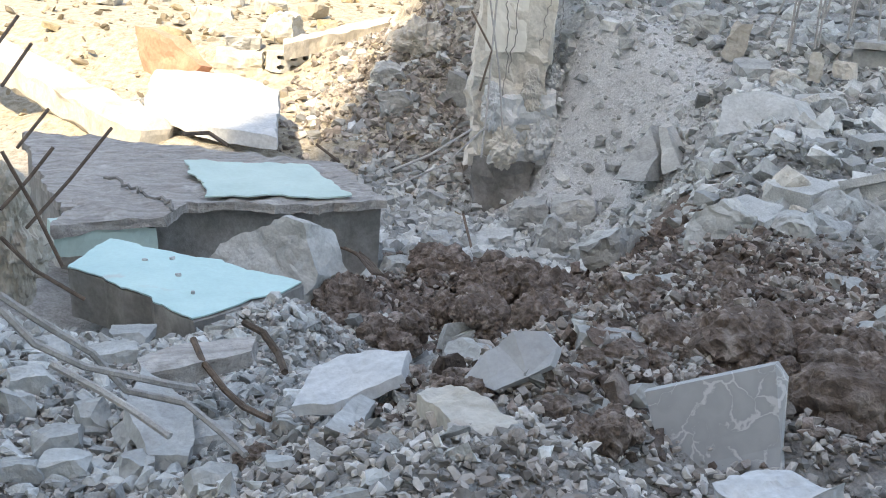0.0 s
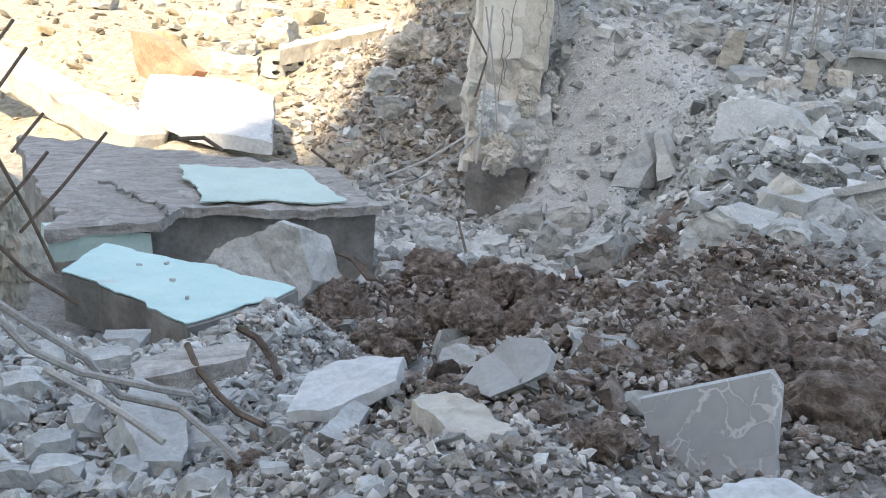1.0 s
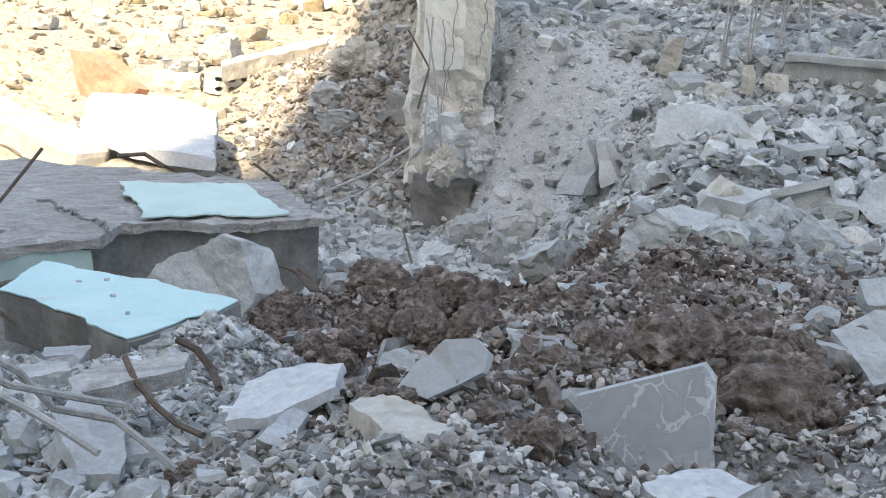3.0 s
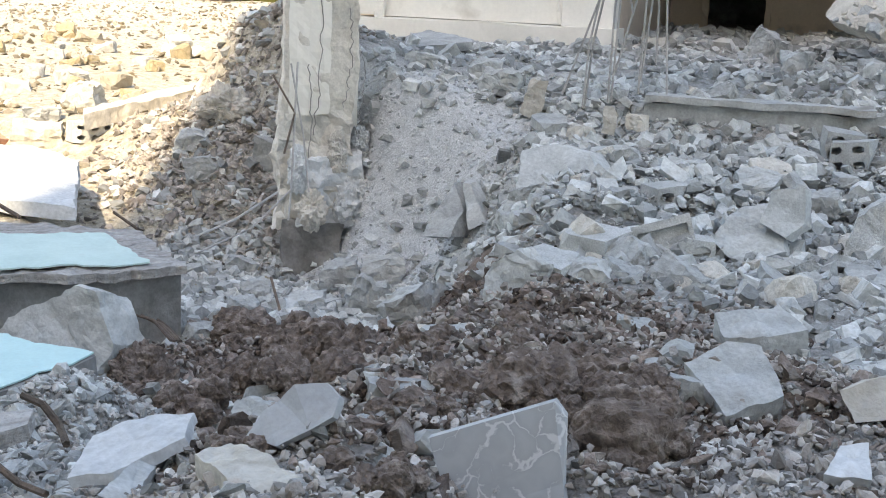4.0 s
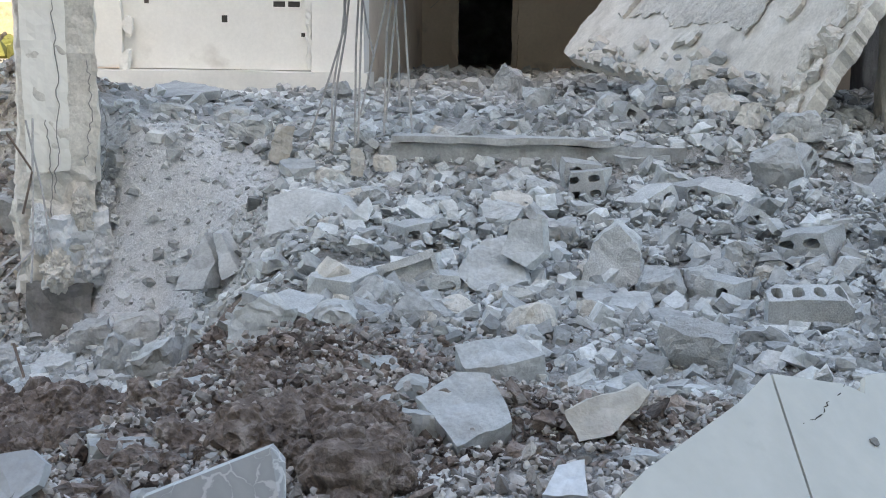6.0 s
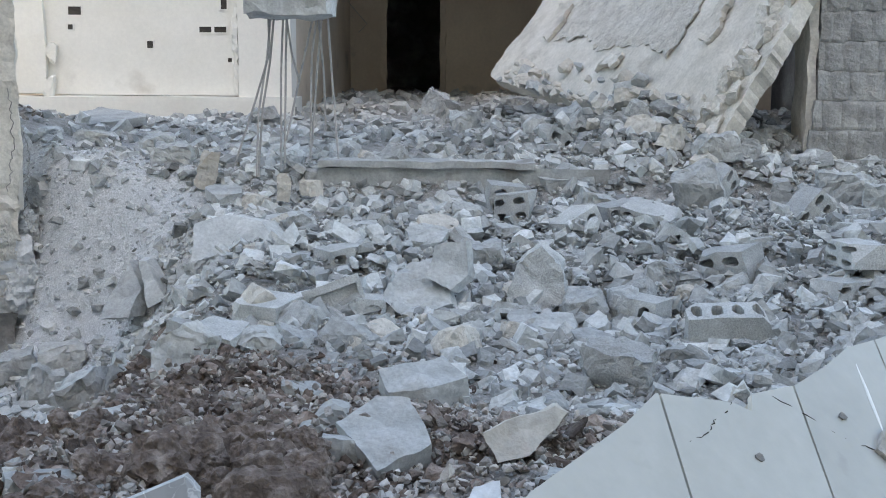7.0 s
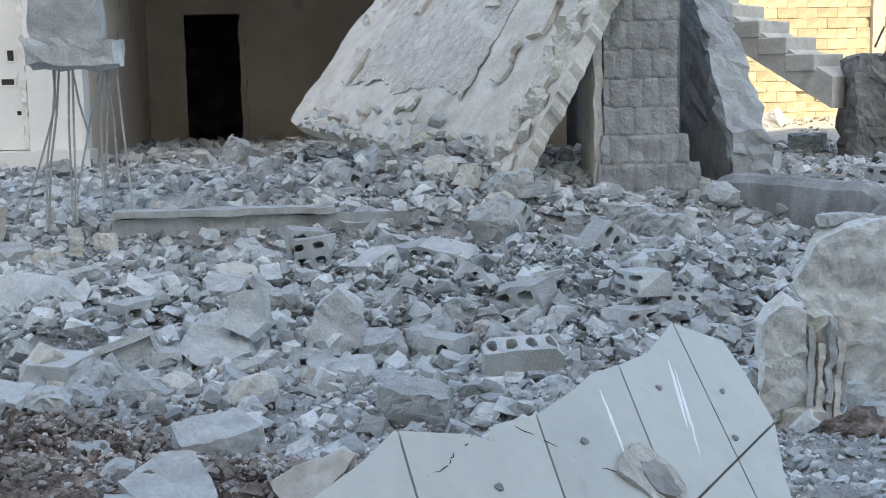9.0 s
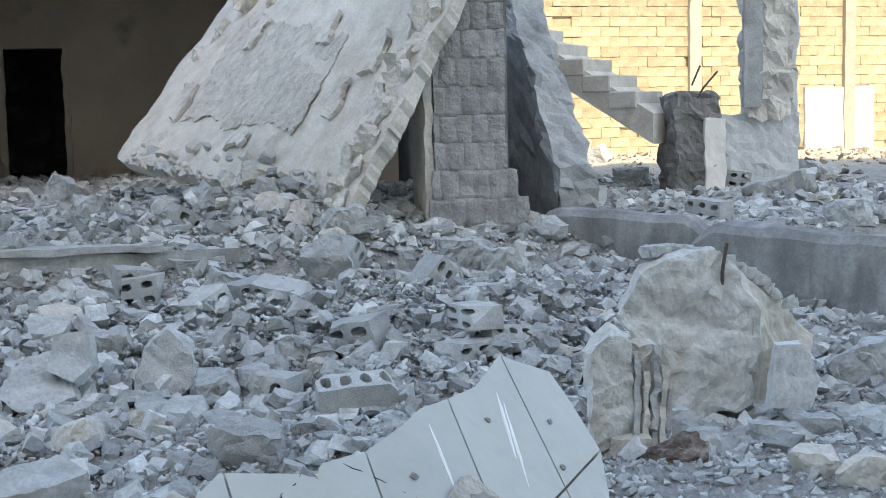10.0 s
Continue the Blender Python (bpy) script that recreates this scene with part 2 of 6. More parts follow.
def block(x0, x1, y0, y1, z0, z1, cell=0.0, rough=0.0, freq=4.0, bevel=0.0, seed=0):
    """A box, cut into cells and roughened."""
    bm = bmesh.new()
    cube(bm, x0, x1, y0, y1, z0, z1)
    if bevel:
        bmesh.ops.bevel(bm, geom=bm.edges[:], offset=bevel, segments=1, affect="EDGES")
    if cell:
        for axis, (a, b) in enumerate(((x0, x1), (y0, y1), (z0, z1))):
            for k in range(1, int((b - a) / cell) + 1):
                at, no = [0, 0, 0], [0, 0, 0]
                at[axis], no[axis] = a + (b - a) * k / (int((b - a) / cell) + 1), 1
                bmesh.ops.bisect_plane(bm, geom=bm.verts[:] + bm.edges[:] + bm.faces[:], plane_co=at, plane_no=no)
    if rough:
        roughen(bm, rough, freq, seed)
    return bm


def roughen(bm, amount, freq, seed=0):
    off = Vector((seed * 3.7, seed * 1.3, seed * 2.1))
    for v in bm.verts:
        d = noise.noise_vector(v.co * freq + off) + 0.5 * noise.noise_vector(v.co * freq * 2.7 + off)
        v.co += d * amount


def tube(bm, pts, r, sides=6):
    """A bar through the points."""
    pts = [Vector(p) for p in pts]
    rings = []
    for i, p in enumerate(pts):
        ahead = (pts[min(i + 1, len(pts) - 1)] - pts[max(i - 1, 0)]).normalized()
        u = ahead.orthogonal().normalized() if not rings else (rings[-1][1] - ahead * rings[-1][1].dot(ahead)).normalized()
        w = ahead.cross(u)
        rings.append(([bm.verts.new(p + r * (math.cos(6.2832 * k / sides) * u + math.sin(6.2832 * k / sides) * w)) for k in range(sides)], u))
    for (a, _), (b, _) in zip(rings, rings[1:]):
        for k in range(sides):
            bm.faces.new((a[k], a[(k + 1) % sides], b[(k + 1) % sides], b[k]))
    bm.faces.new(rings[0][0][::-1])
    bm.faces.new(rings[-1][0])
    return bm


def bend(a, b, sag=(0, 0, 0), steps=8, wob=0.0, seed=0):
    """Points from a to b that bow out by sag."""
    a, b, sag = Vector(a), Vector(b), Vector(sag)
    rnd = random.Random(seed)
    out = []
    for k in range(steps + 1):
        u = k / steps
        p = a.lerp(b, u) + sag * (4 * u * (1 - u))
        out.append(p + Vector([rnd.uniform(-wob, wob) for _ in range(3)]) * (0 < k < steps))
    return out


def rebar(pts, r=0.007, label="rusty steel reinforcing bar bent in rubble", material=None, group=""):
    base = Vector(pts[-1])
    bm = tube(bmesh.new(), [Vector(p) - base for p in pts], r)
    ob = link("rebar", bm, material or RUST)
    ob.location = base
    return tagged(ob, label, "steel bar", group or "reinforcing bars")


def cut_off(bm, co, no):
    """Cuts a solid and closes the cut."""
    cut = bmesh.ops.bisect_plane(bm, geom=bm.verts[:] + bm.edges[:] + bm.faces[:], plane_co=co, plane_no=no, clear_outer=True)["geom_cut"]
    edges = [g for g in cut if isinstance(g, bmesh.types.BMEdge)]
    if edges:
        bmesh.ops.triangle_fill(bm, edges=edges, use_beauty=True)


def broken(size, seed, cuts, rough=1.0):
    """A solid with corners knocked off by rough planes."""
    rnd = random.Random(seed)
    w, d, h = size
    bm = bmesh.new()
    cube(bm, -w / 2, w / 2, -d / 2, d / 2, -h / 2, h / 2)
    flat = h < 0.35 * min(w, d)
    for q in bm.verts:
        q.co = Vector((q.co.x * rnd.uniform(0.82, 1.08), q.co.y * rnd.uniform(0.82, 1.08), q.co.z * (1 if flat else rnd.uniform(0.8, 1.08))))
    for _ in range(cuts + (2 if rough >= 1 else 0)):
        no = Vector((rnd.uniform(-1, 1), rnd.uniform(-1, 1), rnd.uniform(-0.25, 0.25) if flat else rnd.uniform(-0.7, 1))).normalized()
        reach = max(v.co.dot(no) for v in bm.verts)
        cut_off(bm, no * reach * rnd.uniform(0.6, 0.88), no)
    bmesh.ops.remove_doubles(bm, verts=bm.verts, dist=0.001)
    small = min(*size, 0.22)
    bmesh.ops.triangulate(bm, faces=bm.faces[:])
    for _ in range(3):
        long = [e for e in bm.edges if e.calc_length() > max(0.022, 0.1 * max(size))]
        if long:
            bmesh.ops.subdivide_edges(bm, edges=long, cuts=1)
            bmesh.ops.triangulate(bm, faces=bm.faces[:])
    off = Vector((seed * 1.7, seed * 0.9, seed * 2.3))
    for v in bm.verts:
        v.co += noise.noise_vector(v.co * 7 + off) * small * 0.16 * rough + noise.noise_vector(v.co * 22 + off) * small * 0.09 * rough + noise.noise_vector(v.co * 60 + off) * small * 0.05 * rough
    return bm


def crumbly(size, seed):
    """A lump of soil: a pitted, knobbly mass."""
    bm = bmesh.new()
    bmesh.ops.create_icosphere(bm, subdivisions=5 if max(size) > 0.22 else 4, radius=0.5)
    off = Vector((seed * 2.1, seed, seed * 3.3))
    for q in bm.verts:
        p = Vector((q.co.x * size[0], q.co.y * size[1], q.co.z * size[2]))
        s = p / max(0.05, min(size) * 0.9) + off
        k = 0.6 * noise.noise(s * 1.1) + 0.5 * abs(noise.noise(s * 2.2)) + 0.28 * noise.noise(s * 5) + 0.24 * abs(noise.noise(s * 10)) + 0.1 * noise.noise(s * 21)
        q.co = p + q.co.normalized() * k * min(size) * 0.55
    return bm


CATEGORY = {"concrete_chunk": "concrete chunk", "slab_fragment": "slab fragment", "limestone_block": "stone block", "building_stone": "stone",
            "earth_lump": "earth lump", "clay_clod": "clod", "painted_panel": "plaster panel", "boulder": "boulder"}


def chunk(at, size, turn, seed, label, material=None, name="concrete_chunk", cuts=4):
    smooth_face = material in (GREYSM, PALE)
    ob = link(name, crumbly(size, seed) if material == EARTHROCK or name == "boulder" else broken(size, seed, cuts + (4 if max(size) < 0.25 else 1), 0.5 if smooth_face else 1.0), material or CONC)
    ob.matrix_basis = pose(*at, *turn)
    return tagged(ob, label, CATEGORY.get(name, "chunk"), "broken concrete pieces" if name == "concrete_chunk" else "")


def hollow_block(at, size, turn, nx, nz, cut, seed, label):
    """A cement block with nx by nz cells that run through it from front to back."""
    rnd = random.Random(seed + 500)
    L, W, H = (q * 0.88 for q in size)
    cut = max(cut, 0.25)
    bm = bmesh.new()
    cw, ch = L / nx, H / nz
    for i in range(nx):
        for k in range(nz):
            cx, cz = -L / 2 + cw * (i + 0.5), -H / 2 + ch * (k + 0.5)
            outer = [(cx + sx * cw / 2, cz + sz * ch / 2) for sx, sz in ((-1, -1), (0, -1), (1, -1), (1, 0), (1, 1), (0, 1), (-1, 1), (-1, 0))]
            a, b = cw / 2 - min(0.026, 0.2 * cw), ch / 2 - min(0.026, 0.24 * ch)
            inner = [(cx + sx * a * f, cz + sz * b * f) for sx, sz, f in ((-1, -1, 0.76), (0, -1, 1), (1, -1, 0.76), (1, 0, 1), (1, 1, 0.76), (0, 1, 1), (-1, 1, 0.76), (-1, 0, 1))]
            rings = {}
            for y in (-W / 2, W / 2):
                o = [bm.verts.new((x, y, z)) for x, z in outer]
                n = [bm.verts.new((x, y, z)) for x, z in inner]
                rings[y] = (o, n)
                for q in range(8):
                    f = (o[q], o[(q + 1) % 8], n[(q + 1) % 8], n[q])
                    bm.faces.new(f if y < 0 else f[::-1])
            (o1, n1), (o2, n2) = rings[-W / 2], rings[W / 2]
            for q in range(8):
                bm.faces.new((n1[q], n1[(q + 1) % 8], n2[(q + 1) % 8], n2[q]))
                side = q // 2
                if (side == 0 and k == 0) or (side == 1 and i == nx - 1) or (side == 2 and k == nz - 1) or (side == 3 and i == 0):
                    bm.faces.new((o1[(q + 1) % 8], o1[q], o2[q], o2[(q + 1) % 8]))
    bmesh.ops.remove_doubles(bm, verts=bm.verts, dist=0.0005)
    if cut:
        for s in (1, -1):
            no = Vector((s, rnd.uniform(-0.8, 0.8), rnd.uniform(-0.6, 0.8))).normalized()
            reach = max(v.co.dot(no) for v in bm.verts)
            cut_off(bm, no * reach * (1 - cut * rnd.uniform(0.4, 1.1)), no)
    off = Vector((seed, seed * 2, 0))
    for v in bm.verts:
        v.co += noise.noise_vector(v.co * 11 + off) * 0.009 + noise.noise_vector(v.co * 37 + off) * 0.006
    ob = link("hollow_block", bm, BLOCKM)
    ob.matrix_basis = pose(*at, *turn)
    return tagged(ob, label, "concrete block", "hollow concrete blocks")


def sheet(name, origin, u, v, thick, material, outline=0.05, cell=0.12, rough=0.015, freq=3.0, seed=0, label="", skew=None):
    """A slab spanned by the edges u and v at origin, with ragged rims. Its mesh is in world coordinates about the origin."""
    u, v = Vector(u), Vector(v)
    n = u.cross(v).normalized()
    nu, nv = max(2, int(u.length / cell)), max(2, int(v.length / cell))
    off = Vector((seed * 5.1, seed * 2.2, seed))
    bm = bmesh.new()
    layers = []
    for side in (0, 1):
        rows = []
        for j in range(nv + 1):
            row = []
            for i in range(nu + 1):
                a, b = i / nu, j / nv
                p = u * a + v * b + (Vector(skew) * a * b if skew else Vector())
                wave = noise.noise_vector(p * 2.3 + off) * outline + noise.noise_vector(p * 7 + off) * outline * 0.6 + noise.noise_vector(p * 19 + off) * outline * 0.45
                wave -= n * wave.dot(n) * 0.8
                rim = max(0, 1 - 6 * min(a, 1 - a, b, 1 - b))
                p = p + wave * rim - n * thick * side * (1 - 0.0 * rim)
                p += n * rough * (noise.noise(p * freq + off) + 0.5 * noise.noise(p * freq * 3 + off))
                row.append(bm.verts.new(p))
            rows.append(row)
        layers.append(rows)
    top, low = layers
    for j in range(nv):
        for i in range(nu):
            bm.faces.new((top[j][i], top[j][i + 1], top[j + 1][i + 1], top[j + 1][i]))
            bm.faces.new((low[j][i], low[j + 1][i], low[j + 1][i + 1], low[j][i + 1]))
    for i in range(nu):
        bm.faces.new((top[0][i + 1], top[0][i], low[0][i], low[0][i + 1]))
        bm.faces.new((top[nv][i], top[nv][i + 1], low[nv][i + 1], low[nv][i]))
    for j in range(nv):
        bm.faces.new((top[j][0], top[j + 1][0], low[j + 1][0], low[j][0]))
        bm.faces.new((top[j + 1][nu], top[j][nu], low[j][nu], low[j + 1][nu]))
    return bm


def plate(name, outline, thick, material, label="", category="", group="", rough=0.012, cell=0.05, seed=0, parent=None):
    """A solid with a few-cornered face and a thickness given as a vector, its faces worn and its rims chipped."""
    pts, thick = [Vector(p) for p in outline], Vector(thick)
    mid = sum(pts, Vector()) / len(pts)
    bm = bmesh.new()
    a, b = [bm.verts.new(p - mid) for p in pts], [bm.verts.new(p - mid + thick) for p in pts]
    bm.faces.new(a), bm.faces.new(b[::-1])
    for k in range(len(pts)):
        bm.faces.new((a[(k + 1) % len(pts)], a[k], b[k], b[(k + 1) % len(pts)]))
    bmesh.ops.recalc_face_normals(bm, faces=bm.faces[:])
    bmesh.ops.triangulate(bm, faces=bm.faces[:])
    for _ in range(6):
        long = [e for e in bm.edges if e.calc_length() > cell]
        if not long:
            break
        bmesh.ops.subdivide_edges(bm, edges=long, cuts=1)
        bmesh.ops.triangulate(bm, faces=bm.faces[:])
    off = Vector((seed * 1.9, seed * 0.7, seed * 2.9))
    f = 0.25 / cell
    for v in bm.verts:
        v.co += noise.noise_vector(v.co * f + off) * rough + noise.noise_vector(v.co * f * 2.6 + off) * rough * 0.6
    ob = link(name, bm, material, parent, label if parent else "")
    ob.location = mid
    return ob if parent else tagged(ob, label, category, group)


def channel_block(at, size, turn, seed, label):
    """A solid cement block with a long groove in its face."""
    L, W, H = (q / 2 for q in size)
    bm = bmesh.new()
    cube(bm, -L, L, -W * 0.55, W, -H, H)
    for z0, z1 in ((-H, -H * 0.5), (H * 0.5, H)):
        cube(bm, -L, L, -W, -W * 0.55, z0, z1)
    for x0, x1 in ((-L, -L * 0.86), (L * 0.86, L)):
        cube(bm, x0, x1, -W, -W * 0.55, -H * 0.5, H * 0.5)
    bmesh.ops.subdivide_edges(bm, edges=bm.edges[:], cuts=3, use_grid_fill=True)
    roughen(bm, 0.006, 11, seed)
    ob = link("hollow_block", bm, BLOCKM)
    ob.matrix_basis = pose(*at, *turn)
    return tagged(ob, label, "concrete block", "hollow concrete blocks")


def wall(name, bm, material, label, category="wall"):
    return tagged(link(name, bm, material), label, category, kind="structure")


def smooth(a, b, v):
    u = min(1.0, max(0.0, (v - a) / (b - a)))
    return u * u * (3 - 2 * u)


def lin(v, xs, zs):
    """Piecewise straight profile."""
    if v <= xs[0]:
        return zs[0]
    for a, b, p, q in zip(xs, xs[1:], zs, zs[1:]):
        if v <= b:
            return p + (q - p) * (v - a) / (b - a)
    return zs[-1]


def hill(x, y, cx, cy, rx, ry, h):
    return h * math.exp(-((x - cx) / rx) ** 2 - ((y - cy) / ry) ** 2)


def soil(x, y):
    """Height of the rubble field: a mound under the camera, a bomb pit on its left, the house's raised floor behind."""
    right = lin(y, (1.0, 2.0, 3.0, 4.0, 5.0, 6.0, 7.0, 8.0, 8.7, 9.0, 10.0, 14.0, 20.0), (0.45, 0.42, 0.34, 0.24, 0.1, 0.08, 0.17, 0.28, 0.33, 0.54, 0.62, 0.68, 0.68))
    left = lin(y, (1.5, 3.0, 3.6, 4.2, 6.0, 7.5, 8.7, 9.4, 10.5, 13.0, 20.0, 60.0), (0.1, 0.02, -0.1, -0.3, -0.48, -0.75, -0.92, -0.6, -0.1, 0.0, 0.1, 0.5))
    c = lin(y, (3.0, 6.0, 8.0, 8.6, 9.0, 9.5, 10.0, 11.0), (-1.3, -1.45, -1.8, -2.3, -2.85, -3.4, -3.8, -5.2))
    w = lin(y, (3.0, 6.0, 8.0, 9.0, 11.0), (0.5, 0.6, 0.6, 0.45, 0.4))
    k = smooth(c - w, c + w, x)
    z = left + (right - left) * k
    z += hill(x, y, 1.15, 2.35, 0.75, 0.6, 0.33)
    z += hill(x, y, -4.4, 10.2, 1.0, 1.1, 0.45)
    z += hill(x, y, -2.2, 4.12, 0.24, 0.36, 0.28)
    z += hill(x, y, 1.7, 10.0, 0.9, 0.55, 0.2)
    z += hill(x, y, 1.6, 9.45, 0.7, 0.45, 0.17)
    z += hill(x, y, -0.36, 2.8, 0.3, 0.22, -0.12)
    z += hill(x, y, -2.75, 8.75, 0.3, 0.4, 0.4)
    z += hill(x, y, -3.3, 4.0, 0.3, 0.3, -0.16)
    z += hill(x, y, -6.2, 8.3, 1.6, 0.9, 0.5) + hill(x, y, -4.9, 7.5, 0.6, 0.35, 0.32)
    return z


# ---- ground ----
def earth(x, y):
    """Where brown soil lies open (1) and where dust and rubble cover it (0)."""
    e = hill(x, y, -0.45, 4.05, 0.7, 0.75, 0.95) + hill(x, y, -0.8, 5.0, 0.75, 0.6, 0.9) + hill(x, y, -2.1, 5.6, 0.85, 0.65, 1.0)
    e += hill(x, y, -2.0, 6.6, 0.5, 0.6, 0.5) + hill(x, y, -1.45, 6.7, 0.35, 0.6, 0.5)
    e += hill(x, y, -1.6, 5.5, 0.6, 0.5, 0.6) + hill(x, y, -2.9, 6.6, 0.6, 0.7, 0.6) + hill(x, y, -4.2, 9.7, 0.6, 0.7, 0.45) + hill(x, y, -1.2, 3.2, 0.5, 0.5, 0.5) + hill(x, y, 0.5, 4.1, 0.7, 0.35, 0.5) + hill(x, y, -0.5, 3.1, 0.7, 0.4, 0.25)
    return min(1.0, e)


def dusty_slope(x, y):
    """The bank of fine pale powder at the column's foot."""
    return min(1.0, hill(x, y, -2.45, 8.75, 0.85, 0.8, 1.8))


def street(x, y):
    """The sunlit street and field beyond the column."""
    return smooth(-3.6, -4.6, x) * smooth(6.6, 7.8, y) if x < -3.6 else smooth(5.5, 8.0, x) * smooth(14, 17, y)


def relief(x, y):
    p = Vector((x, y, 0))
    far = smooth(14, 30, abs(x) + abs(y) * 0.6)
    e = earth(x, y)
    z = 0.05 * noise.noise(p * 1.3) + 0.035 * noise.noise(p * 3.1 + Vector((5, 2, 1))) + 0.02 * noise.noise(p * 8)
    z += e * (0.055 * abs(noise.noise(p * 4.2)) + 0.04 * noise.noise(p * 11) + 0.02 * noise.noise(p * 25))
    z += 0.012 * noise.noise(p * 22) + dusty_slope(x, y) * (0.06 * noise.noise(p * 5) + 0.03 * noise.noise(p * 13))
    return z * (1 - 0.5 * far)


def top(x, y):
    return soil(x, y) + relief(x, y)


def steps_out(a, b, fine, far_a, far_b, grow=1.25):
    line = list(np.arange(a, b, fine))
    step, v = fine, a
    while v > far_a:
        step *= grow
        v -= step
        line.insert(0, v)
    step, v = fine, line[-1]
    while v < far_b:
        step *= grow
        v += step
        line.append(v)
    return line


gx, gy = steps_out(-5.0, 3.6, 0.045, -420, 420, 1.18), steps_out(1.6, 9.6, 0.045, -60, 600, 1.12)
verts = [(x, y, top(x, y)) for y in gy for x in gx]
w_ = len(gx)
faces = [(j * w_ + i, j * w_ + i + 1, (j + 1) * w_ + i + 1, (j + 1) * w_ + i) for j in range(len(gy) - 1) for i in range(w_ - 1)]
gm = bpy.data.meshes.new("ground")
gm.from_pydata(verts, [], faces)
layer = gm.attributes.new("earth", "FLOAT", "POINT")
layer.data.foreach_set("value", [earth(v[0], v[1]) for v in verts])
for layer_name, share in (("powder", dusty_slope), ("street", street)):
    gm.attributes.new(layer_name, "FLOAT", "POINT").data.foreach_set("value", [share(v[0], v[1]) for v in verts])
gm.polygons.foreach_set("use_smooth", [True] * len(gm.polygons))
gm.materials.append(GROUND)
tagged(new("ground", gm), "grey dusty rubble ground with brown soil turned up", "ground", kind="structure")

# ---- the ruined house ----
FLOOR = 0.62
# floor slab with its broken front edge
floor = wall("floor", block(-1.9, 3.2, 9.6, 18.0, 0.1, 0.5, 0.5, 0.02, 3), CONC, "dust-covered concrete house floor", "floor")
ledge = thing("floor_edge_beam", pose(-0.1, 8.98, 0.5), "exposed pale concrete floor edge under rubble", "concrete beam")
part("beam", block(-0.85, 1.1, -0.12, 0.12, -0.2, 0.07, 0.1, 0.012, 6), CONC, ledge)
part("capping", block(-0.85, 0.6, -0.16, 0.1, 0.075, 0.12, 0.1, 0.012, 5), CONC, ledge, "thin broken screed layer")

# back wall with a doorway
back = bmesh.new()
for x0, x1, z0, z1 in ((-6.5, -1.31, 0.3, 3.4), (-0.52, 3.6, 0.3, 3.4), (-1.31, -0.52, 2.46, 3.4)):
    cube(back, x0, x1, 18.0, 18.22, z0, z1)
wall("wall_back", back, INNER, "brownish plastered inner wall with a doorway")
edge = thing("door_surround", pose(-0.92, 17.98, 0.62), "ragged broken plaster edge round the doorway", "door surround")
for sx, s in ((-0.41, 1), (0.41, 2)):
    part("jamb", block(sx - 0.04, sx + 0.04, -0.02, 0.05, 0, 1.86, 0.09, 0.025, 5, seed=s), INNER, edge)
# closed room behind the doorway, its shade helped by a dark wall colour
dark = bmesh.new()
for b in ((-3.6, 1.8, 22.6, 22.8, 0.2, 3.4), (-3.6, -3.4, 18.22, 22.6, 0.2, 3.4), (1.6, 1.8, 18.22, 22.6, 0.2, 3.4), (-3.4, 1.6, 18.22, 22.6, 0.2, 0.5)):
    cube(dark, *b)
wall("wall_dark_room", dark, CONCDARK, "walls behind the doorway, coloured dark for the room's shade")
wall("wall_left_inner", block(-1.98, -1.8, 13.3, 18.0, 0.3, 3.4), INNER, "shaded inner side wall")
bm = block(3.4, 3.62, 9.3, 18.0, 0.3, 3.4, 0.16, 0.0)
for q in bm.verts:
    back_to = 9.42 + max(0.0, q.co.z - 1.0) * 0.88
    q.co.y = back_to + (q.co.y - 9.3) * (18.0 - back_to) / 8.7
roughen(bm, 0.035, 4, 4)
wall("wall_right_inner", bm, PILLARM, "rough block side wall with a broken end")
# ceiling out of view, added to shade the rooms; its gap lets sky light in
ceil = bmesh.new()
for b_ in ((-4.0, -0.6, 12.6, 22.8), (2.4, 3.6, 10.6, 22.8), (-0.6, 2.4, 15.0, 22.8), (-4.0, 1.0, 8.5, 9.2)):
    cube(ceil, b_[0], b_[1], b_[2], b_[3], 3.4, 3.62)
wall("ceiling", ceil, CONC, "unseen concrete ceiling with a gap added for sky light", "ceiling")

# added screen: hides the lit back wall so the pillar gap stays dark
wall("wall_partition", block(1.5, 3.26, 14.5, 14.7, 0.3, 3.4), INNER, "added partition wall that keeps the gap by the pillar dark")
# facade: plaster panel between two piers over a foundation beam
wall("wall_facade", block(-5.1, -2.36, 13.02, 13.3, 0.88, 3.4, 0.5, 0.004, 2), PLASTER, "cream plastered wall with shrapnel holes")
wall("wall_pier", block(-2.33, -1.8, 12.97, 13.3, 0.84, 3.4, 0.3, 0.008, 3), PLASTER, "cream plastered wall pier with a split joint")
wall("wall_pier_left", block(-5.15, -4.27, 12.94, 13.02, 0.9, 3.4, 0.15, 0.02, 3), PLASTER, "cream plaster layer with a broken edge")
wall("wall_foundation", block(-5.2, -1.75, 12.85, 13.3, 0.3, 0.87, 0.3, 0.015, 3), PLASTER, "dusty concrete foundation beam")
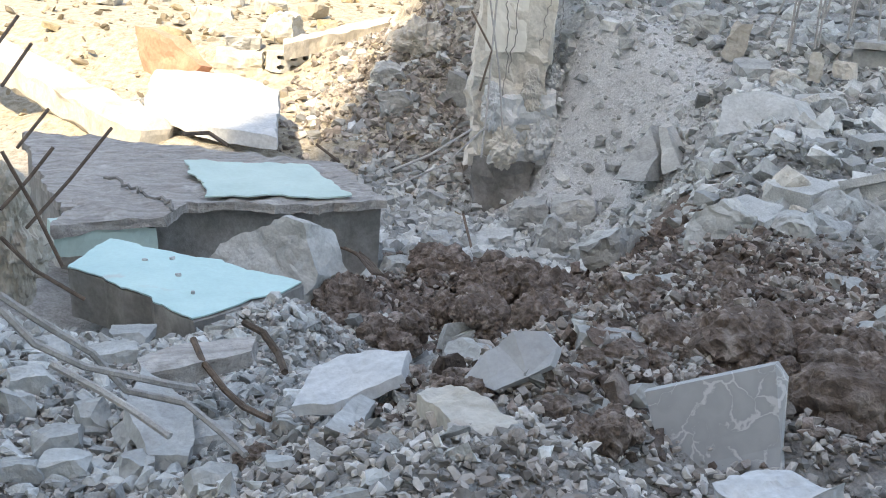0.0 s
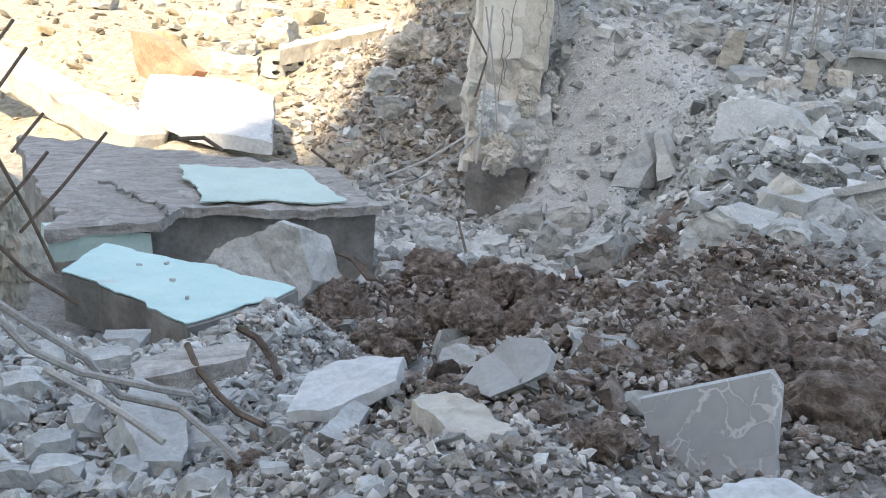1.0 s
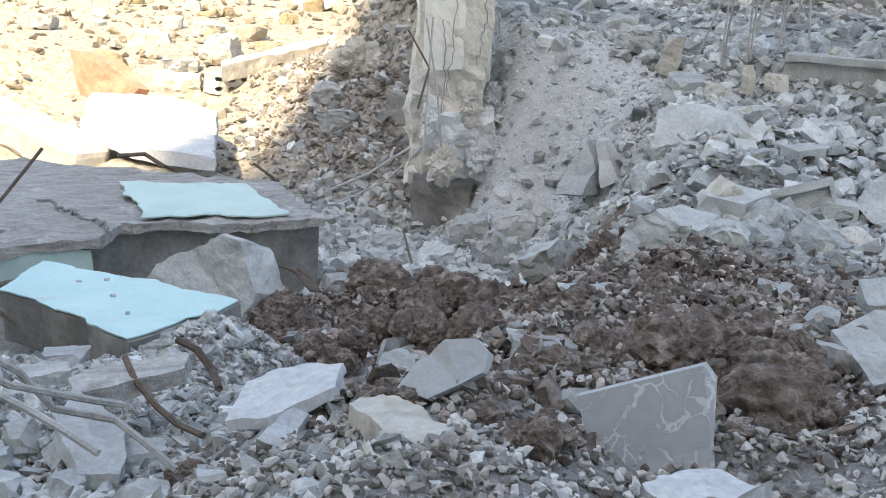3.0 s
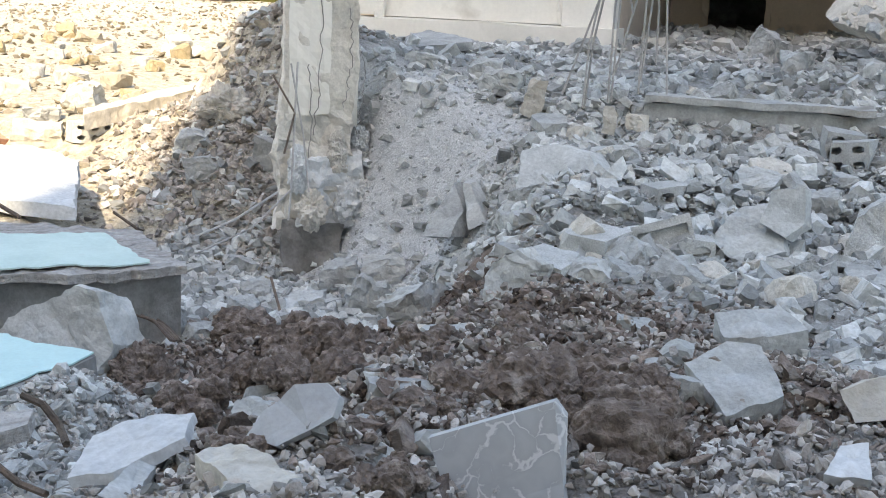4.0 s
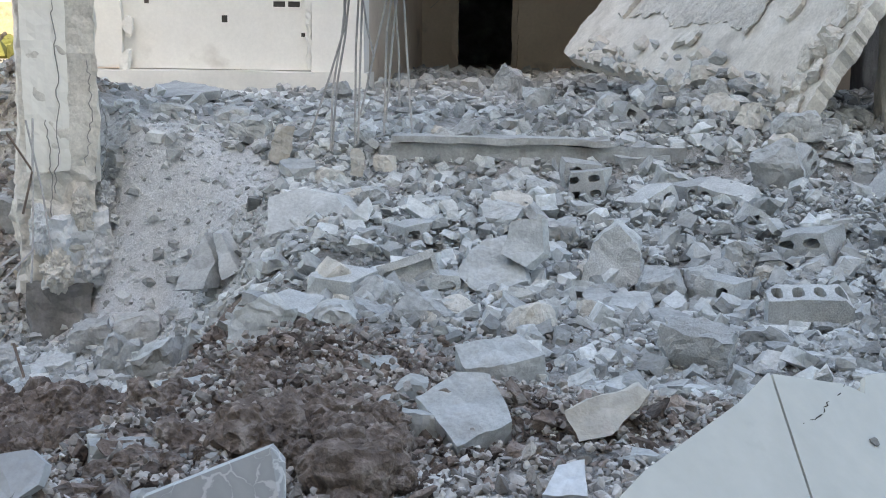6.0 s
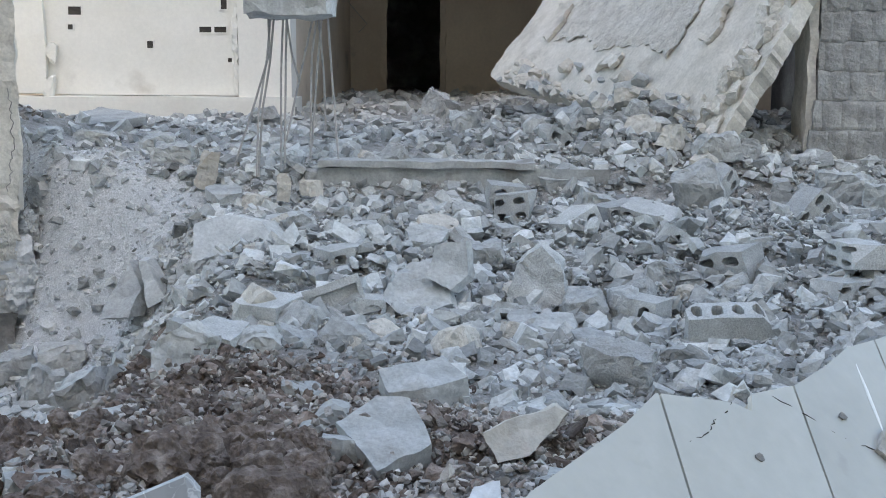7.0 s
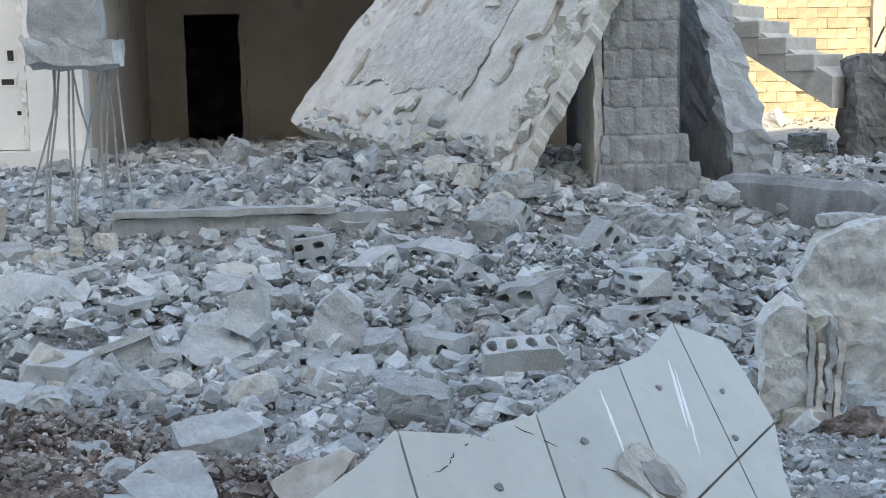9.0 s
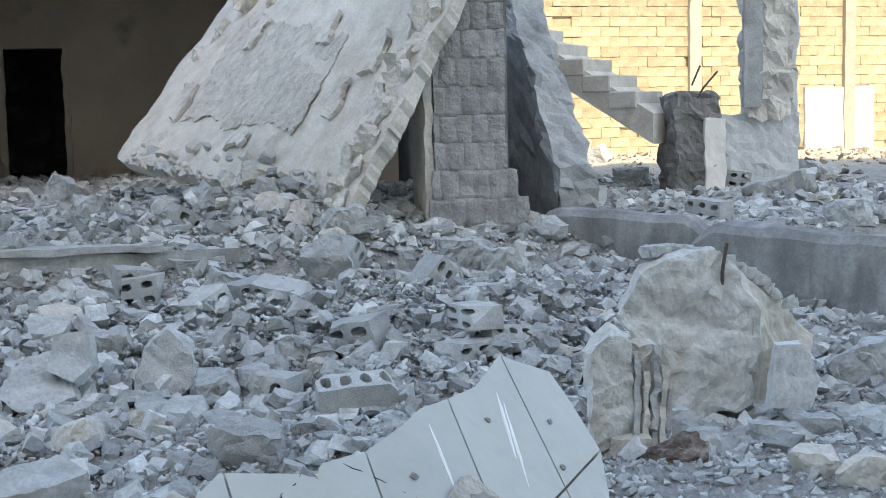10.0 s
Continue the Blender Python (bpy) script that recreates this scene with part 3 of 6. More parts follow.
for x, z, sw, sh in ((-3.97, 1.71, 0.13, 0.08), (-2.66, 1.53, 0.12, 0.055), (-2.51, 1.53, 0.12, 0.055), (-3.22, 1.38, 0.06, 0.07), (-4.02, 1.55, 0.05, 0.05), (-2.42, 1.23, 0.04, 0.04), (-2.47, 1.78, 0.06, 0.1), (-2.2, 1.45, 0.03, 0.05)):
    hole = thing("wall_socket", pose(x, 13.012, z), "empty dark socket hole in the plaster", "socket", "wall holes")
    rim = bmesh.new()
    for a in ((-sw / 2 - 0.015, sw / 2 + 0.015, 0.0, 0.02, sh / 2, sh / 2 + 0.012), (-sw / 2 - 0.015, sw / 2 + 0.015, 0.0, 0.02, -sh / 2 - 0.012, -sh / 2),
              (-sw / 2 - 0.015, -sw / 2, 0.0, 0.02, -sh / 2, sh / 2), (sw / 2, sw / 2 + 0.015, 0.0, 0.02, -sh / 2, sh / 2)):
        cube(rim, *a)
    part("rim", rim, PLASTER, hole)
    # the hole's shade is a near-black plate, almost flush with the wall
    part("recess", block(-sw / 2, sw / 2, 0.004, 0.018, -sh / 2, sh / 2), NEARBLACK, hole, "near-black plate standing for shade in the socket")
crack = thing("wall_crack_edge", pose(-2.35, 12.95, 0.9), "chipped plaster edge along the wall joint", "plaster edge")
part("chipped_edge", block(-0.03, 0.02, 0.03, 0.06, 0.0, 2.4, 0.05, 0.03, 9, seed=9), PLASTER, crack)
for x, z, h in ((-4.2, 1.3, 0.22), (-4.24, 0.95, 0.25)):
    chunk((x, 12.95, z), (0.1, 0.07, h), (0, 8, 0), int(z * 10), "broken plaster lump clinging to the wall edge", PLASTER)

# the corner column: core, plaster, bared bars, footing
col = thing("column", pose(-3.33, 9.05, -0.92, 0, 0, 26), "shelled pale concrete corner column with bared bars", "column")
bm = block(-0.26, 0.26, -0.22, 0.22, 0.42, 4.4, 0.04, 0.02, 5, seed=2)
for q in bm.verts:
    crush = 1 - smooth(0.9, 1.7, q.co.z)
    q.co += noise.noise_vector(q.co * 4) * 0.06 * crush + noise.noise_vector(q.co * 12) * (0.012 + 0.03 * crush)
    q.co.x -= 0.04 * crush
part("shaft", bm, PALEC, col)
part("footing", block(-0.26, 0.16, -0.26, 0.2, -0.15, 0.46, 0.06, 0.04, 5, seed=3), CONCDARK, col, "dark earth-stained footing")
part("plaster", block(-0.23, 0.06, -0.235, -0.2, 1.25, 4.4, 0.05, 0.014, 7, seed=5), PLASTER, col, "cream plaster still on the face")
part("plaster", block(0.235, 0.27, -0.14, 0.14, 1.15, 4.4, 0.05, 0.016, 7, seed=6), PLASTER, col, "cream plaster still on the face")
part("spalled_corner", block(-0.14, 0.3, -0.27, 0.1, 0.45, 0.95, 0.035, 0.06, 6, seed=8), PALE, col, "crushed pale concrete at the foot")
for k, (x, y, z, w, h) in enumerate(((-0.05, -0.27, 0.55, 0.2, 0.3), (0.24, -0.2, 0.6, 0.26, 0.4), (0.4, -0.1, 0.42, 0.32, 0.34), (-0.16, -0.25, 0.85, 0.12, 0.34), (0.12, -0.25, 0.98, 0.12, 0.3), (0.3, -0.1, 1.0, 0.12, 0.3))):
    ob = link("crushed_concrete", crumbly((w, w * 0.7, h), 700 + k), PALE if k % 2 else PALEC, col, "crushed dusty concrete clinging to the shaft")
    ob.location = (x, y, z)
for k, (x, y, z0, z1) in enumerate(((-0.12, -0.25, 0.7, 1.6), (-0.05, -0.255, 1.1, 2.4), (0.16, -0.245, 1.3, 2.0), (0.26, -0.18, 1.1, 1.7))):
    part("crack", tube(bmesh.new(), bend((x, y, z0), (x + 0.03, y + 0.01, z1), (0.03, 0, 0), 26, 0.016, k), 0.0035, 5), CONCDARK, col, "dark crack down the plaster")
stub = thing("column_stub", pose(-1.13, 8.75, 1.56), "broken column end hanging over bent bars", "column")
part("core", block(-0.2, 0.2, -0.18, 0.18, 0.06, 1.84, 0.08, 0.025, 5, seed=4), CONC, stub)
part("lip", block(-0.24, 0.3, -0.22, 0.2, 0.0, 0.16, 0.07, 0.04, 6, seed=7), CONC, stub, "ragged lower edge")

# block pillar: courses of cement blocks
pillar = thing("block_pillar", pose(2.7, 9.45, 0.42), "grey pillar of rough cement blocks in courses", "pillar")
part("core", block(-0.28, 0.28, -0.17, 0.2, 0, 3.0), CONCDARK, pillar, "mortar core")
for c in range(15):
    spread = max(0.0, 0.14 - 0.045 * c)
    bm = block(-0.28 - spread * 0.5, 0.25 + spread * 1.7, -0.22 - 0.4 * spread, 0.22, c * 0.2 + 0.001, c * 0.2 + 0.199, 0.022, 0.0)
    for q in bm.verts:
        flute = abs(math.sin((q.co.x + 0.31 * (c % 2)) * 26.0)) ** 0.6
        joint = min(1.0, min(q.co.z - c * 0.2, c * 0.2 + 0.2 - q.co.z) / 0.02)
        if q.co.y < -0.1:
            q.co.y += 0.02 * (1 - flute) + 0.007 * (1 - joint)
        q.co += noise.noise_vector(q.co * 9) * 0.014 + noise.noise_vector(q.co * 30) * 0.006
    part("block", bm, PILLARM, pillar)
bm = block(-0.345, -0.285, -0.2, 0.2, 0.25, 3.0, 0.06, 0.014, 7, seed=3)
part("plaster", bm, PALEC, pillar, "pale plaster on the pillar's side")

# fallen roof slab
fall = thing("fallen_slab", pose(0.137, 13.0, 1.065), "collapsed pale concrete roof slab leaning on rubble", "concrete slab")
U, V, SKEW = Vector((1.603, -3.95, -0.295)), Vector((0.92, 0.62, 1.235)), Vector((-0.63, -0.93, -0.4))
NS = U.cross(V).normalized()


def spot(a, b):
    """A place on the fallen slab, along its foot (a) and up it (b)."""
    return U * a + V * b + SKEW * a * b / 1.62


part("slab", sheet("slab", None, U, V * 1.62, 0.13, PALEC, 0.05, 0.045, 0.02, 2.0, 3, skew=SKEW), PALEC, fall)
def crust(a, b, la, lb, thick, outline, rough, lift, seed):
    """A thin layer lying on the fallen slab, from (a, b) over (la, lb)."""
    tw = SKEW / 1.62
    bm = sheet("crust", None, U * la + tw * la * b, V * lb + tw * a * lb, thick, None, outline, 0.035, rough, 9, seed, skew=tw * la * lb)
    bmesh.ops.translate(bm, verts=bm.verts, vec=spot(a, b) + NS * lift)
    return bm


for k, (a, b, la, lb) in enumerate(((0.14, 0.35, 0.05, 0.25), (0.3, 0.95, 0.05, 0.25), (0.62, 1.0, 0.04, 0.3), (0.8, 0.5, 0.03, 0.35), (0.86, 0.9, 0.03, 0.3), (0.5, 0.25, 0.06, 0.12))):
    part("loose_flake", crust(a, b, la, lb, 0.04, 0.09, 0.02, 0.05, 20 + k), PALEC, fall, "loose flake of concrete")
part("bare_patch", crust(0.2, 0.42, 0.52, 0.75, 0.012, 0.1, 0.012, 0.012, 33), BAREP, fall, "grainy patch where the plaster came off")
for k in range(30):
    b = 1.55 * ((k * 0.618) % 1)
    w = 0.1 + 0.1 * ((k * 0.618) % 1)
    ob = link("rim_lump", broken((w, 0.16, 0.05 + 0.05 * ((k * 0.37) % 1)), 420 + k, 5, 1.6), PALEC, fall, "crushed concrete along the slab's torn rim")
    ob.matrix_basis = Matrix.Translation(spot(0.955 + 0.025 * math.sin(k * 2.1), b) + NS * 0.01) @ pose(0, 0, 0, 70 + 9 * (k % 7), -40 + 13 * (k % 5), 60 + 23 * (k % 5))
for k in range(64):
    a, b = 0.1 + 0.86 * ((k * 0.618) % 1), 0.22 * ((k * 0.37) % 1) ** 2.4
    p = Vector((0.137, 13.0, 1.065)) + spot(a, b) + NS * 0.05
    s = 0.06 + 0.2 * ((k * 0.77) % 1) ** 3
    chunk(p, (s, s * 0.8, s * 0.45), (38 + k * 40 % 40, -30 + k * 17 % 30, k * 53 % 180), 300 + k, "concrete piece heaped on the foot of the fallen slab", PALEC if k % 3 else CONC)
for k, (x, y, z) in enumerate(((2.0, 12.7, 2.55), (1.75, 13.1, 2.7), (1.55, 13.3, 2.3), (1.3, 13.4, 2.1), (1.15, 13.5, 1.8))):
    chunk((x - 0.25, y - 0.1, z - 0.1), (0.3, 0.25, 0.3), (20, 15 * k, 30 * k), 340 + k, "broken block caught on the slab's upper rim", LIME)

end = thing("broken_wall_end", pose(3.51, 9.42, 0.55), "ragged pale torn end of a block wall", "wall remnant")
bm = block(-0.13, 0.14, -0.1, 0.06, 0, 2.7, 0.06, 0.0)
for q in bm.verts:
    q.co.y += max(0.0, q.co.z - 0.45) * 0.88
    q.co += noise.noise_vector(q.co * 5) * 0.05 + noise.noise_vector(q.co * 13) * 0.035
    q.co.x += max(0.0, 0.5 - q.co.z) * 0.12
part("wall", bm, CONC, end)

# foundation beams to the pillar's right
for (x, y, z), L, turn, h, seed in (((3.72, 8.92, 0.5), 1.35, -40, 0.42, 1), ((4.35, 7.3, 0.38), 1.7, -52, 0.58, 2)):
    ob = thing("foundation_beam", pose(x, y, z, 0, 3, turn), "exposed grey concrete foundation beam with pale drips", "concrete beam", "foundation beams")
    bm = block(-L / 2, L / 2, -0.14, 0.14, -h / 2, h / 2, 0.07, 0.014, 3, 0.05, seed=seed)
    for q in bm.verts:
        end_wear = smooth(L / 2 - 0.2, L / 2, abs(q.co.x))
        q.co.z -= end_wear * 0.12 * (q.co.z > 0)
        q.co += noise.noise_vector(q.co * 6 + Vector((seed, 0, 0))) * 0.012
    part("beam", bm, DRIPPED, ob)

# stairs, post and wall remains in the yard
stairs = thing("staircase", pose(5.12, 12.0, 1.64), "pale concrete staircase seen from its foot", "staircase")
A_, W_ = Vector((-0.71, 0.7, 0)), Vector((0.7, 0.71, 0))
for i in range(13):
    bm = bmesh.new()
    o = A_ * 0.28 * i + Vector((0, 0, 0.17 * i))
    quad = [o, o + W_ * 0.75, o + W_ * 0.75 + A_ * 0.3, o + A_ * 0.3]
    lo, hi = [bm.verts.new(q - Vector((0, 0, 0.17))) for q in quad], [bm.verts.new(q) for q in quad]
    for k in range(4):
        bm.faces.new((lo[k], lo[(k + 1) % 4], hi[(k + 1) % 4], hi[k]))
    bm.faces.new(hi), bm.faces.new(lo[::-1])
    bmesh.ops.bevel(bm, geom=bm.edges[:], offset=0.012, segments=1, affect="EDGES")
    roughen(bm, 0.008, 6, i)
    part("step", bm, PALEC, stairs)
bm = bmesh.new()
lo, hi = [], []
for i in (-0.6, 13.0):
    for side in (0.02, 0.73):
        o = A_ * 0.28 * i + W_ * side + Vector((0, 0, 0.17 * i))
        hi.append(bm.verts.new(o - Vector((0, 0, 0.12)))), lo.append(bm.verts.new(o - Vector((0, 0, 0.42))))
bm.faces.new((hi[0], hi[1], hi[3], hi[2])), bm.faces.new((lo[0], lo[2], lo[3], lo[1]))
bm.faces.new((hi[0], hi[2], lo[2], lo[0])), bm.faces.new((hi[1], lo[1], lo[3], hi[3])), bm.faces.new((hi[0], lo[0], lo[1], hi[1])), bm.faces.new((hi[2], hi[3], lo[3], lo[2]))
part("flight", bm, PALEC, stairs, "grey sloping underside of the stairs")
post = thing("broken_post", pose(5.72, 12.05, 0.55), "stump of a dark broken concrete post", "concrete post")
part("core", block(-0.24, 0.22, -0.18, 0.18, 0, 1.06, 0.05, 0.05, 7, seed=3), CONCDARK, post)
part("plaster", block(0.06, 0.28, -0.215, -0.16, 0, 0.8, 0.07, 0.02, 5, seed=4), PLASTER, post, "white plaster on one side")
low = thing("low_wall", pose(6.45, 12.1, 0.55), "whitewashed low wall stump with a ragged top", "wall stump")
part("wall", block(-0.72, 0.45, -0.1, 0.1, 0, 0.84, 0.07, 0.03, 6, seed=6), PALE, low)
pier = thing("hanging_wall_remnant", pose(6.53, 12.05, 1.36), "torn block wall remnant with raw broken edges", "wall remnant")
part("wall", block(-0.22, 0.26, -0.12, 0.12, 0, 2.05, 0.06, 0.07, 6, seed=8), PALEC, pier)
part("plaster", block(-0.3, -0.1, -0.15, -0.1, 0.1, 2.05, 0.09, 0.012, 5, seed=9), CONC, pier, "grey plaster face")
white = thing("white_wall_edge", pose(6.85, 12.2, 0.55), "bright whitewashed wall end", "wall remnant")
part("wall", block(-0.1, 0.1, -0.06, 0.3, 0, 2.3, 0.08, 0.03, 4), PALE, white)

# yard wall of coursed stone blocks
yard = wall("wall_yard", block(3.7, 26.0, 24.03, 24.3, -0.4, 7.0), YARD, "sunlit yard wall of yellow limestone blocks")
stone = [block(-0.199, 0.199, -0.03, 0.1, -0.099, 0.099, 0.1, 0.012, 12, 0.007, seed=s) for s in range(4)]
meshes = []
for bm in stone:
    me = bpy.data.meshes.new("stone_block")
    bm.to_mesh(me), bm.free()
    me.materials.append(YARD)
    meshes.append(me)
rest = []
rnd = random.Random(5)
count = 0
for r in range(30):
    for c in range(54):
        x, z = 4.0 + c * 0.4 + (0.2 if r % 2 else 0), -0.1 + r * 0.2
        if rnd.random() < 0.015:
            continue
        m = pose(x, 24.0 + rnd.uniform(-0.012, 0.012), z, rnd.uniform(-1, 1), rnd.uniform(-1, 1), rnd.uniform(-1.5, 1.5))
        if 8.0 < x < 16.2 and 0.6 < z < 3.4 and count < 300:
            ob = new("stone_block", meshes[rnd.randrange(4)])
            ob.parent, ob.matrix_basis = yard, m
            count += 1
        else:
            rest.append((m, meshes[rnd.randrange(4)]))
bm = bmesh.new()
for m, me in rest:
    first = len(bm.verts)
    bm.from_mesh(me)
    bm.verts.ensure_lookup_table()
    bmesh.ops.transform(bm, matrix=m, verts=bm.verts[first:])
tagged(link("stone_courses", bm, YARD, yard), kind="stuff")
for x in (11.4, 14.9):
    part("pilaster", block(x - 0.12, x + 0.12, 23.86, 24.0, -0.3, 7.0, 0.3, 0.02, 3), MORTAR, yard)
wall("wall_yard_plaster", block(13.9, 15.5, 23.9, 23.96, 0.4, 1.95, 0.25, 0.03, 2), PALE, "patch of white plaster on the yard wall")

# two blocks added behind the camera, out of view, to shade the rubble
wall("wall_opposite", block(-3.3, 24, -22, -12, -0.5, 32.0), LIME, "added tall block out of view that shades the rubble")
wall("wall_opposite_low", block(-60, -3.3, -22, -12, -0.5, 19.0), LIME, "added lower block out of view that shades the left foreground")
wall("wall_street_end", block(-80, -9, 46, 46.4, -0.2, 2.0), YARD, "far sunlit garden wall across the field")

# ---- left of the pit: broken floor with painted faces ----
bed = thing("broken_floor_slab", pose(-3.85, 4.8, -0.05), "thick fallen concrete floor with mint paint on it", "concrete slab")
u, v, sk = Vector((1.17, 1.03, -0.02)), Vector((-1.25, 1.14, 0.02)), Vector((0.67, -0.62, 0))
n = u.cross(v).normalized()
part("top", sheet("top", None, u, v, 0.045, CONC, 0.06, 0.035, 0.016, 9, 2, skew=sk), FLOORC, bed)
plate("broken_lip", [(0.02, 0.1, 0.01), (0.2, -0.27, -0.005), (0.36, -0.05, 0.0), (0.5, 0.13, 0.0), (0.45, 0.38, 0.01)], (0, 0, -0.05), FLOORC, "lip of floor cracked off along the edge", rough=0.02, cell=0.04, seed=3, parent=bed)
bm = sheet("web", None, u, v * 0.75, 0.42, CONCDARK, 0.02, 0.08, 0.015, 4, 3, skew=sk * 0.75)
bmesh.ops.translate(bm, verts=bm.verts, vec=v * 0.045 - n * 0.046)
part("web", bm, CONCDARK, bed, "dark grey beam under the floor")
bm = sheet("mint", None, u * 0.42, v * 0.42, 0.008, MINT, 0.05, 0.035, 0.006, 6, 4, skew=Vector((0.02, -0.02, 0)))
bmesh.ops.translate(bm, verts=bm.verts, vec=u * 0.46 + v * 0.06 + sk * 0.03 + n * 0.024)
part("mint_face", bm, MINT, bed, "pale mint painted plaster")
bm = sheet("green", None, Vector((0.27, 0.37, 0)), Vector((0, 0, 0.12)), 0.16, MINT, 0.04, 0.035, 0.008, 6, 5)
bmesh.ops.translate(bm, verts=bm.verts, vec=Vector((0.19, -0.25, -0.17)))
part("green_face", bm, MINT, bed, "green painted face of the edge")
for k, (p, q) in enumerate((((0.28, 0.3, 0.02), (0.52, 0.16, 0.02)), ((0.28, 0.3, 0.02), (-0.1, 0.45, 0.03)))):
    part("crack", tube(bmesh.new(), bend(p, q, (0.02, 0.03, 0), 16, 0.014, k), 0.008, 5), CONCDARK, bed, "dark crack across the floor")
teal = thing("turquoise_slab", pose(-3.25, 4.24, -0.1), "fallen slab with a bright turquoise painted face", "concrete slab")
u, v, sk = Vector((0.765, -0.26, 0.0)), Vector((-0.12, 0.36, 0.02)), Vector((0.205, 0.21, -0.02))
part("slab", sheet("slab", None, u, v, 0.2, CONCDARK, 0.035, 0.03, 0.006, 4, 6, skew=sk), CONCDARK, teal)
bm = sheet("paint", None, u * 0.985, v * 0.985, 0.006, TEAL, 0.035, 0.03, 0.004, 5, 6, skew=sk)
bmesh.ops.translate(bm, verts=bm.verts, vec=u.cross(v).normalized() * 0.012)
part("painted_face", bm, TEAL, teal, "turquoise painted plaster")
for k, (a, b) in enumerate(((0.3, 0.6), (0.55, 0.5), (0.4, 0.8), (0.75, 0.3))):
    p = Vector((-3.25, 4.24, -0.085)) + u * a + v * b + sk * a * b
    chunk(p, (0.026, 0.015, 0.012), (0, 0, 40 * k), 360 + k, "small grey chip on the turquoise slab", CONC)

# leaning marble slab
mar = thing("marble_slab", pose(-0.44, 2.98, 0.375, 0, 0, 0), "triangular grey marble slab with white veins, leaning", "marble slab")
bm = bmesh.new()
front = [(-0.2, 0.035, 0.02), (0.06, 0.06, 0.13), (0.085, 0.06, 0.1), (0.1, 0.0, -0.02), (0.15, -0.1, -0.2), (0.05, -0.09, -0.2), (-0.12, -0.03, -0.12)]
rim_a = [bm.verts.new(p) for p in front]
rim_b = [bm.verts.new((x + 0.003, y + 0.014, z + 0.004)) for x, y, z in front]
bm.faces.new(rim_a), bm.faces.new(rim_b[::-1])
for k in range(7):
    bm.faces.new((rim_a[(k + 1) % 7], rim_a[k], rim_b[k], rim_b[(k + 1) % 7]))
bmesh.ops.recalc_face_normals(bm, faces=bm.faces[:])
part("slab", bm, MARBLE, mar)

# slab with glazed tiles, close to the camera
tiled = thing("tiled_slab", Matrix(((0.6634, 0.5537, 0.5032, 0.44), (0.7479, -0.5124, -0.4221, 2.13), (-0.0241, -0.6564, 0.7541, 0.94), (0, 0, 0, 1))), "fallen slab faced with cracked pale glazed tiles", "tiled slab")
rim = [(-0.5, 0.12), (-0.287, 0.053), (-0.081, 0.013), (0.005, -0.012), (0.13, 0.03), (0.155, 0.05), (0.183, 0.028), (0.286, 0.036), (0.4, 0.022), (0.483, 0.006), (0.58, 0.008), (0.673, 0.006), (0.76, -0.015), (0.836, -0.035), (0.87, -0.012), (0.947, 0.033), (0.92, 0.1), (0.86, 0.21), (0.743, 0.29), (0.6, 0.42), (-0.2, 0.5), (-0.5, 0.4)]


def rim_solid(grow, z0, z1):
    bm = bmesh.new()
    a, b = [bm.verts.new((x, y - grow, z0)) for x, y in rim], [bm.verts.new((x, y - grow, z1)) for x, y in rim]
    bm.faces.new(a), bm.faces.new(b[::-1])
    for k in range(len(rim)):
        bm.faces.new((a[k], b[k], b[(k + 1) % len(rim)], a[(k + 1) % len(rim)]))
    bmesh.ops.recalc_face_normals(bm, faces=bm.faces[:])
    return bm


bm = rim_solid(-0.006, -0.06, -0.006)
part("backing", bm, MORTAR, tiled, "rough mortar backing")
JOINTS = [((0.005, 0.0), (-0.07, 0.13)), ((0.286, 0.03), (0.2, 0.16)), ((0.577, 0.0), (0.465, 0.158)), ((0.837, -0.03), (0.654, 0.235))]
LEVELS = [((0.86, 0.21), (0.616, 0.236))]


def keep(bm, p, q, side, gap=0.002):
    """Keeps what lies on one side of the line through p and q."""
    no = Vector((q[1] - p[1], -(q[0] - p[0]), 0)).normalized() * side
    cut_off(bm, Vector((*p, 0)) - no * gap, no)


spans = [(None, JOINTS[0]), (JOINTS[0], JOINTS[1]), (JOINTS[1], JOINTS[2]), (JOINTS[2], JOINTS[3]), (JOINTS[3], None)]
for left_j, right_j in spans:
    for s in (-1, 1):
        bm = rim_solid(0, -0.005, 0.004)
        if left_j:
            keep(bm, *left_j, -1)
        if right_j:
            keep(bm, *right_j, 1)
        keep(bm, *LEVELS[0], s)
        if bm.faces:
            part("tile", bm, TILE, tiled)
        else:
            bm.free()
hole = [(0.41 + 0.062 * math.cos(0.7 * k) * (1 + 0.22 * math.sin(2.9 * k)), 0.19 + 0.06 * math.sin(0.7 * k) * (1 + 0.2 * math.sin(4.1 * k)), 0.008) for k in range(9)]
plate("raw_hole", hole, (0, 0, -0.012), BAREP, "raw mortar in a hole of the tiles", rough=0.006, cell=0.012, seed=74, parent=tiled)
core = [(0.415 + 0.035 * math.cos(0.9 * k), 0.2 + 0.036 * math.sin(0.9 * k), 0.013) for k in range(7)]
plate("hole_core", core, (0, 0, -0.012), CONCDARK, "dark bared core of the hole", rough=0.006, cell=0.01, seed=75, parent=tiled)
for k, (p, q) in enumerate((((0.0, 0.06), (0.07, 0.045)), ((0.07, 0.045), (0.13, 0.03)), ((0.22, 0.04), (0.3, 0.13)), ((0.3, 0.13), (0.36, 0.17)))):
    part("crack", tube(bmesh.new(), bend((*p, 0.0035), (*q, 0.0035), (0.005, 0.004, 0), 10, 0.002, k), 0.0008, 5), NEARBLACK, tiled, "dark hairline crack in the glaze")

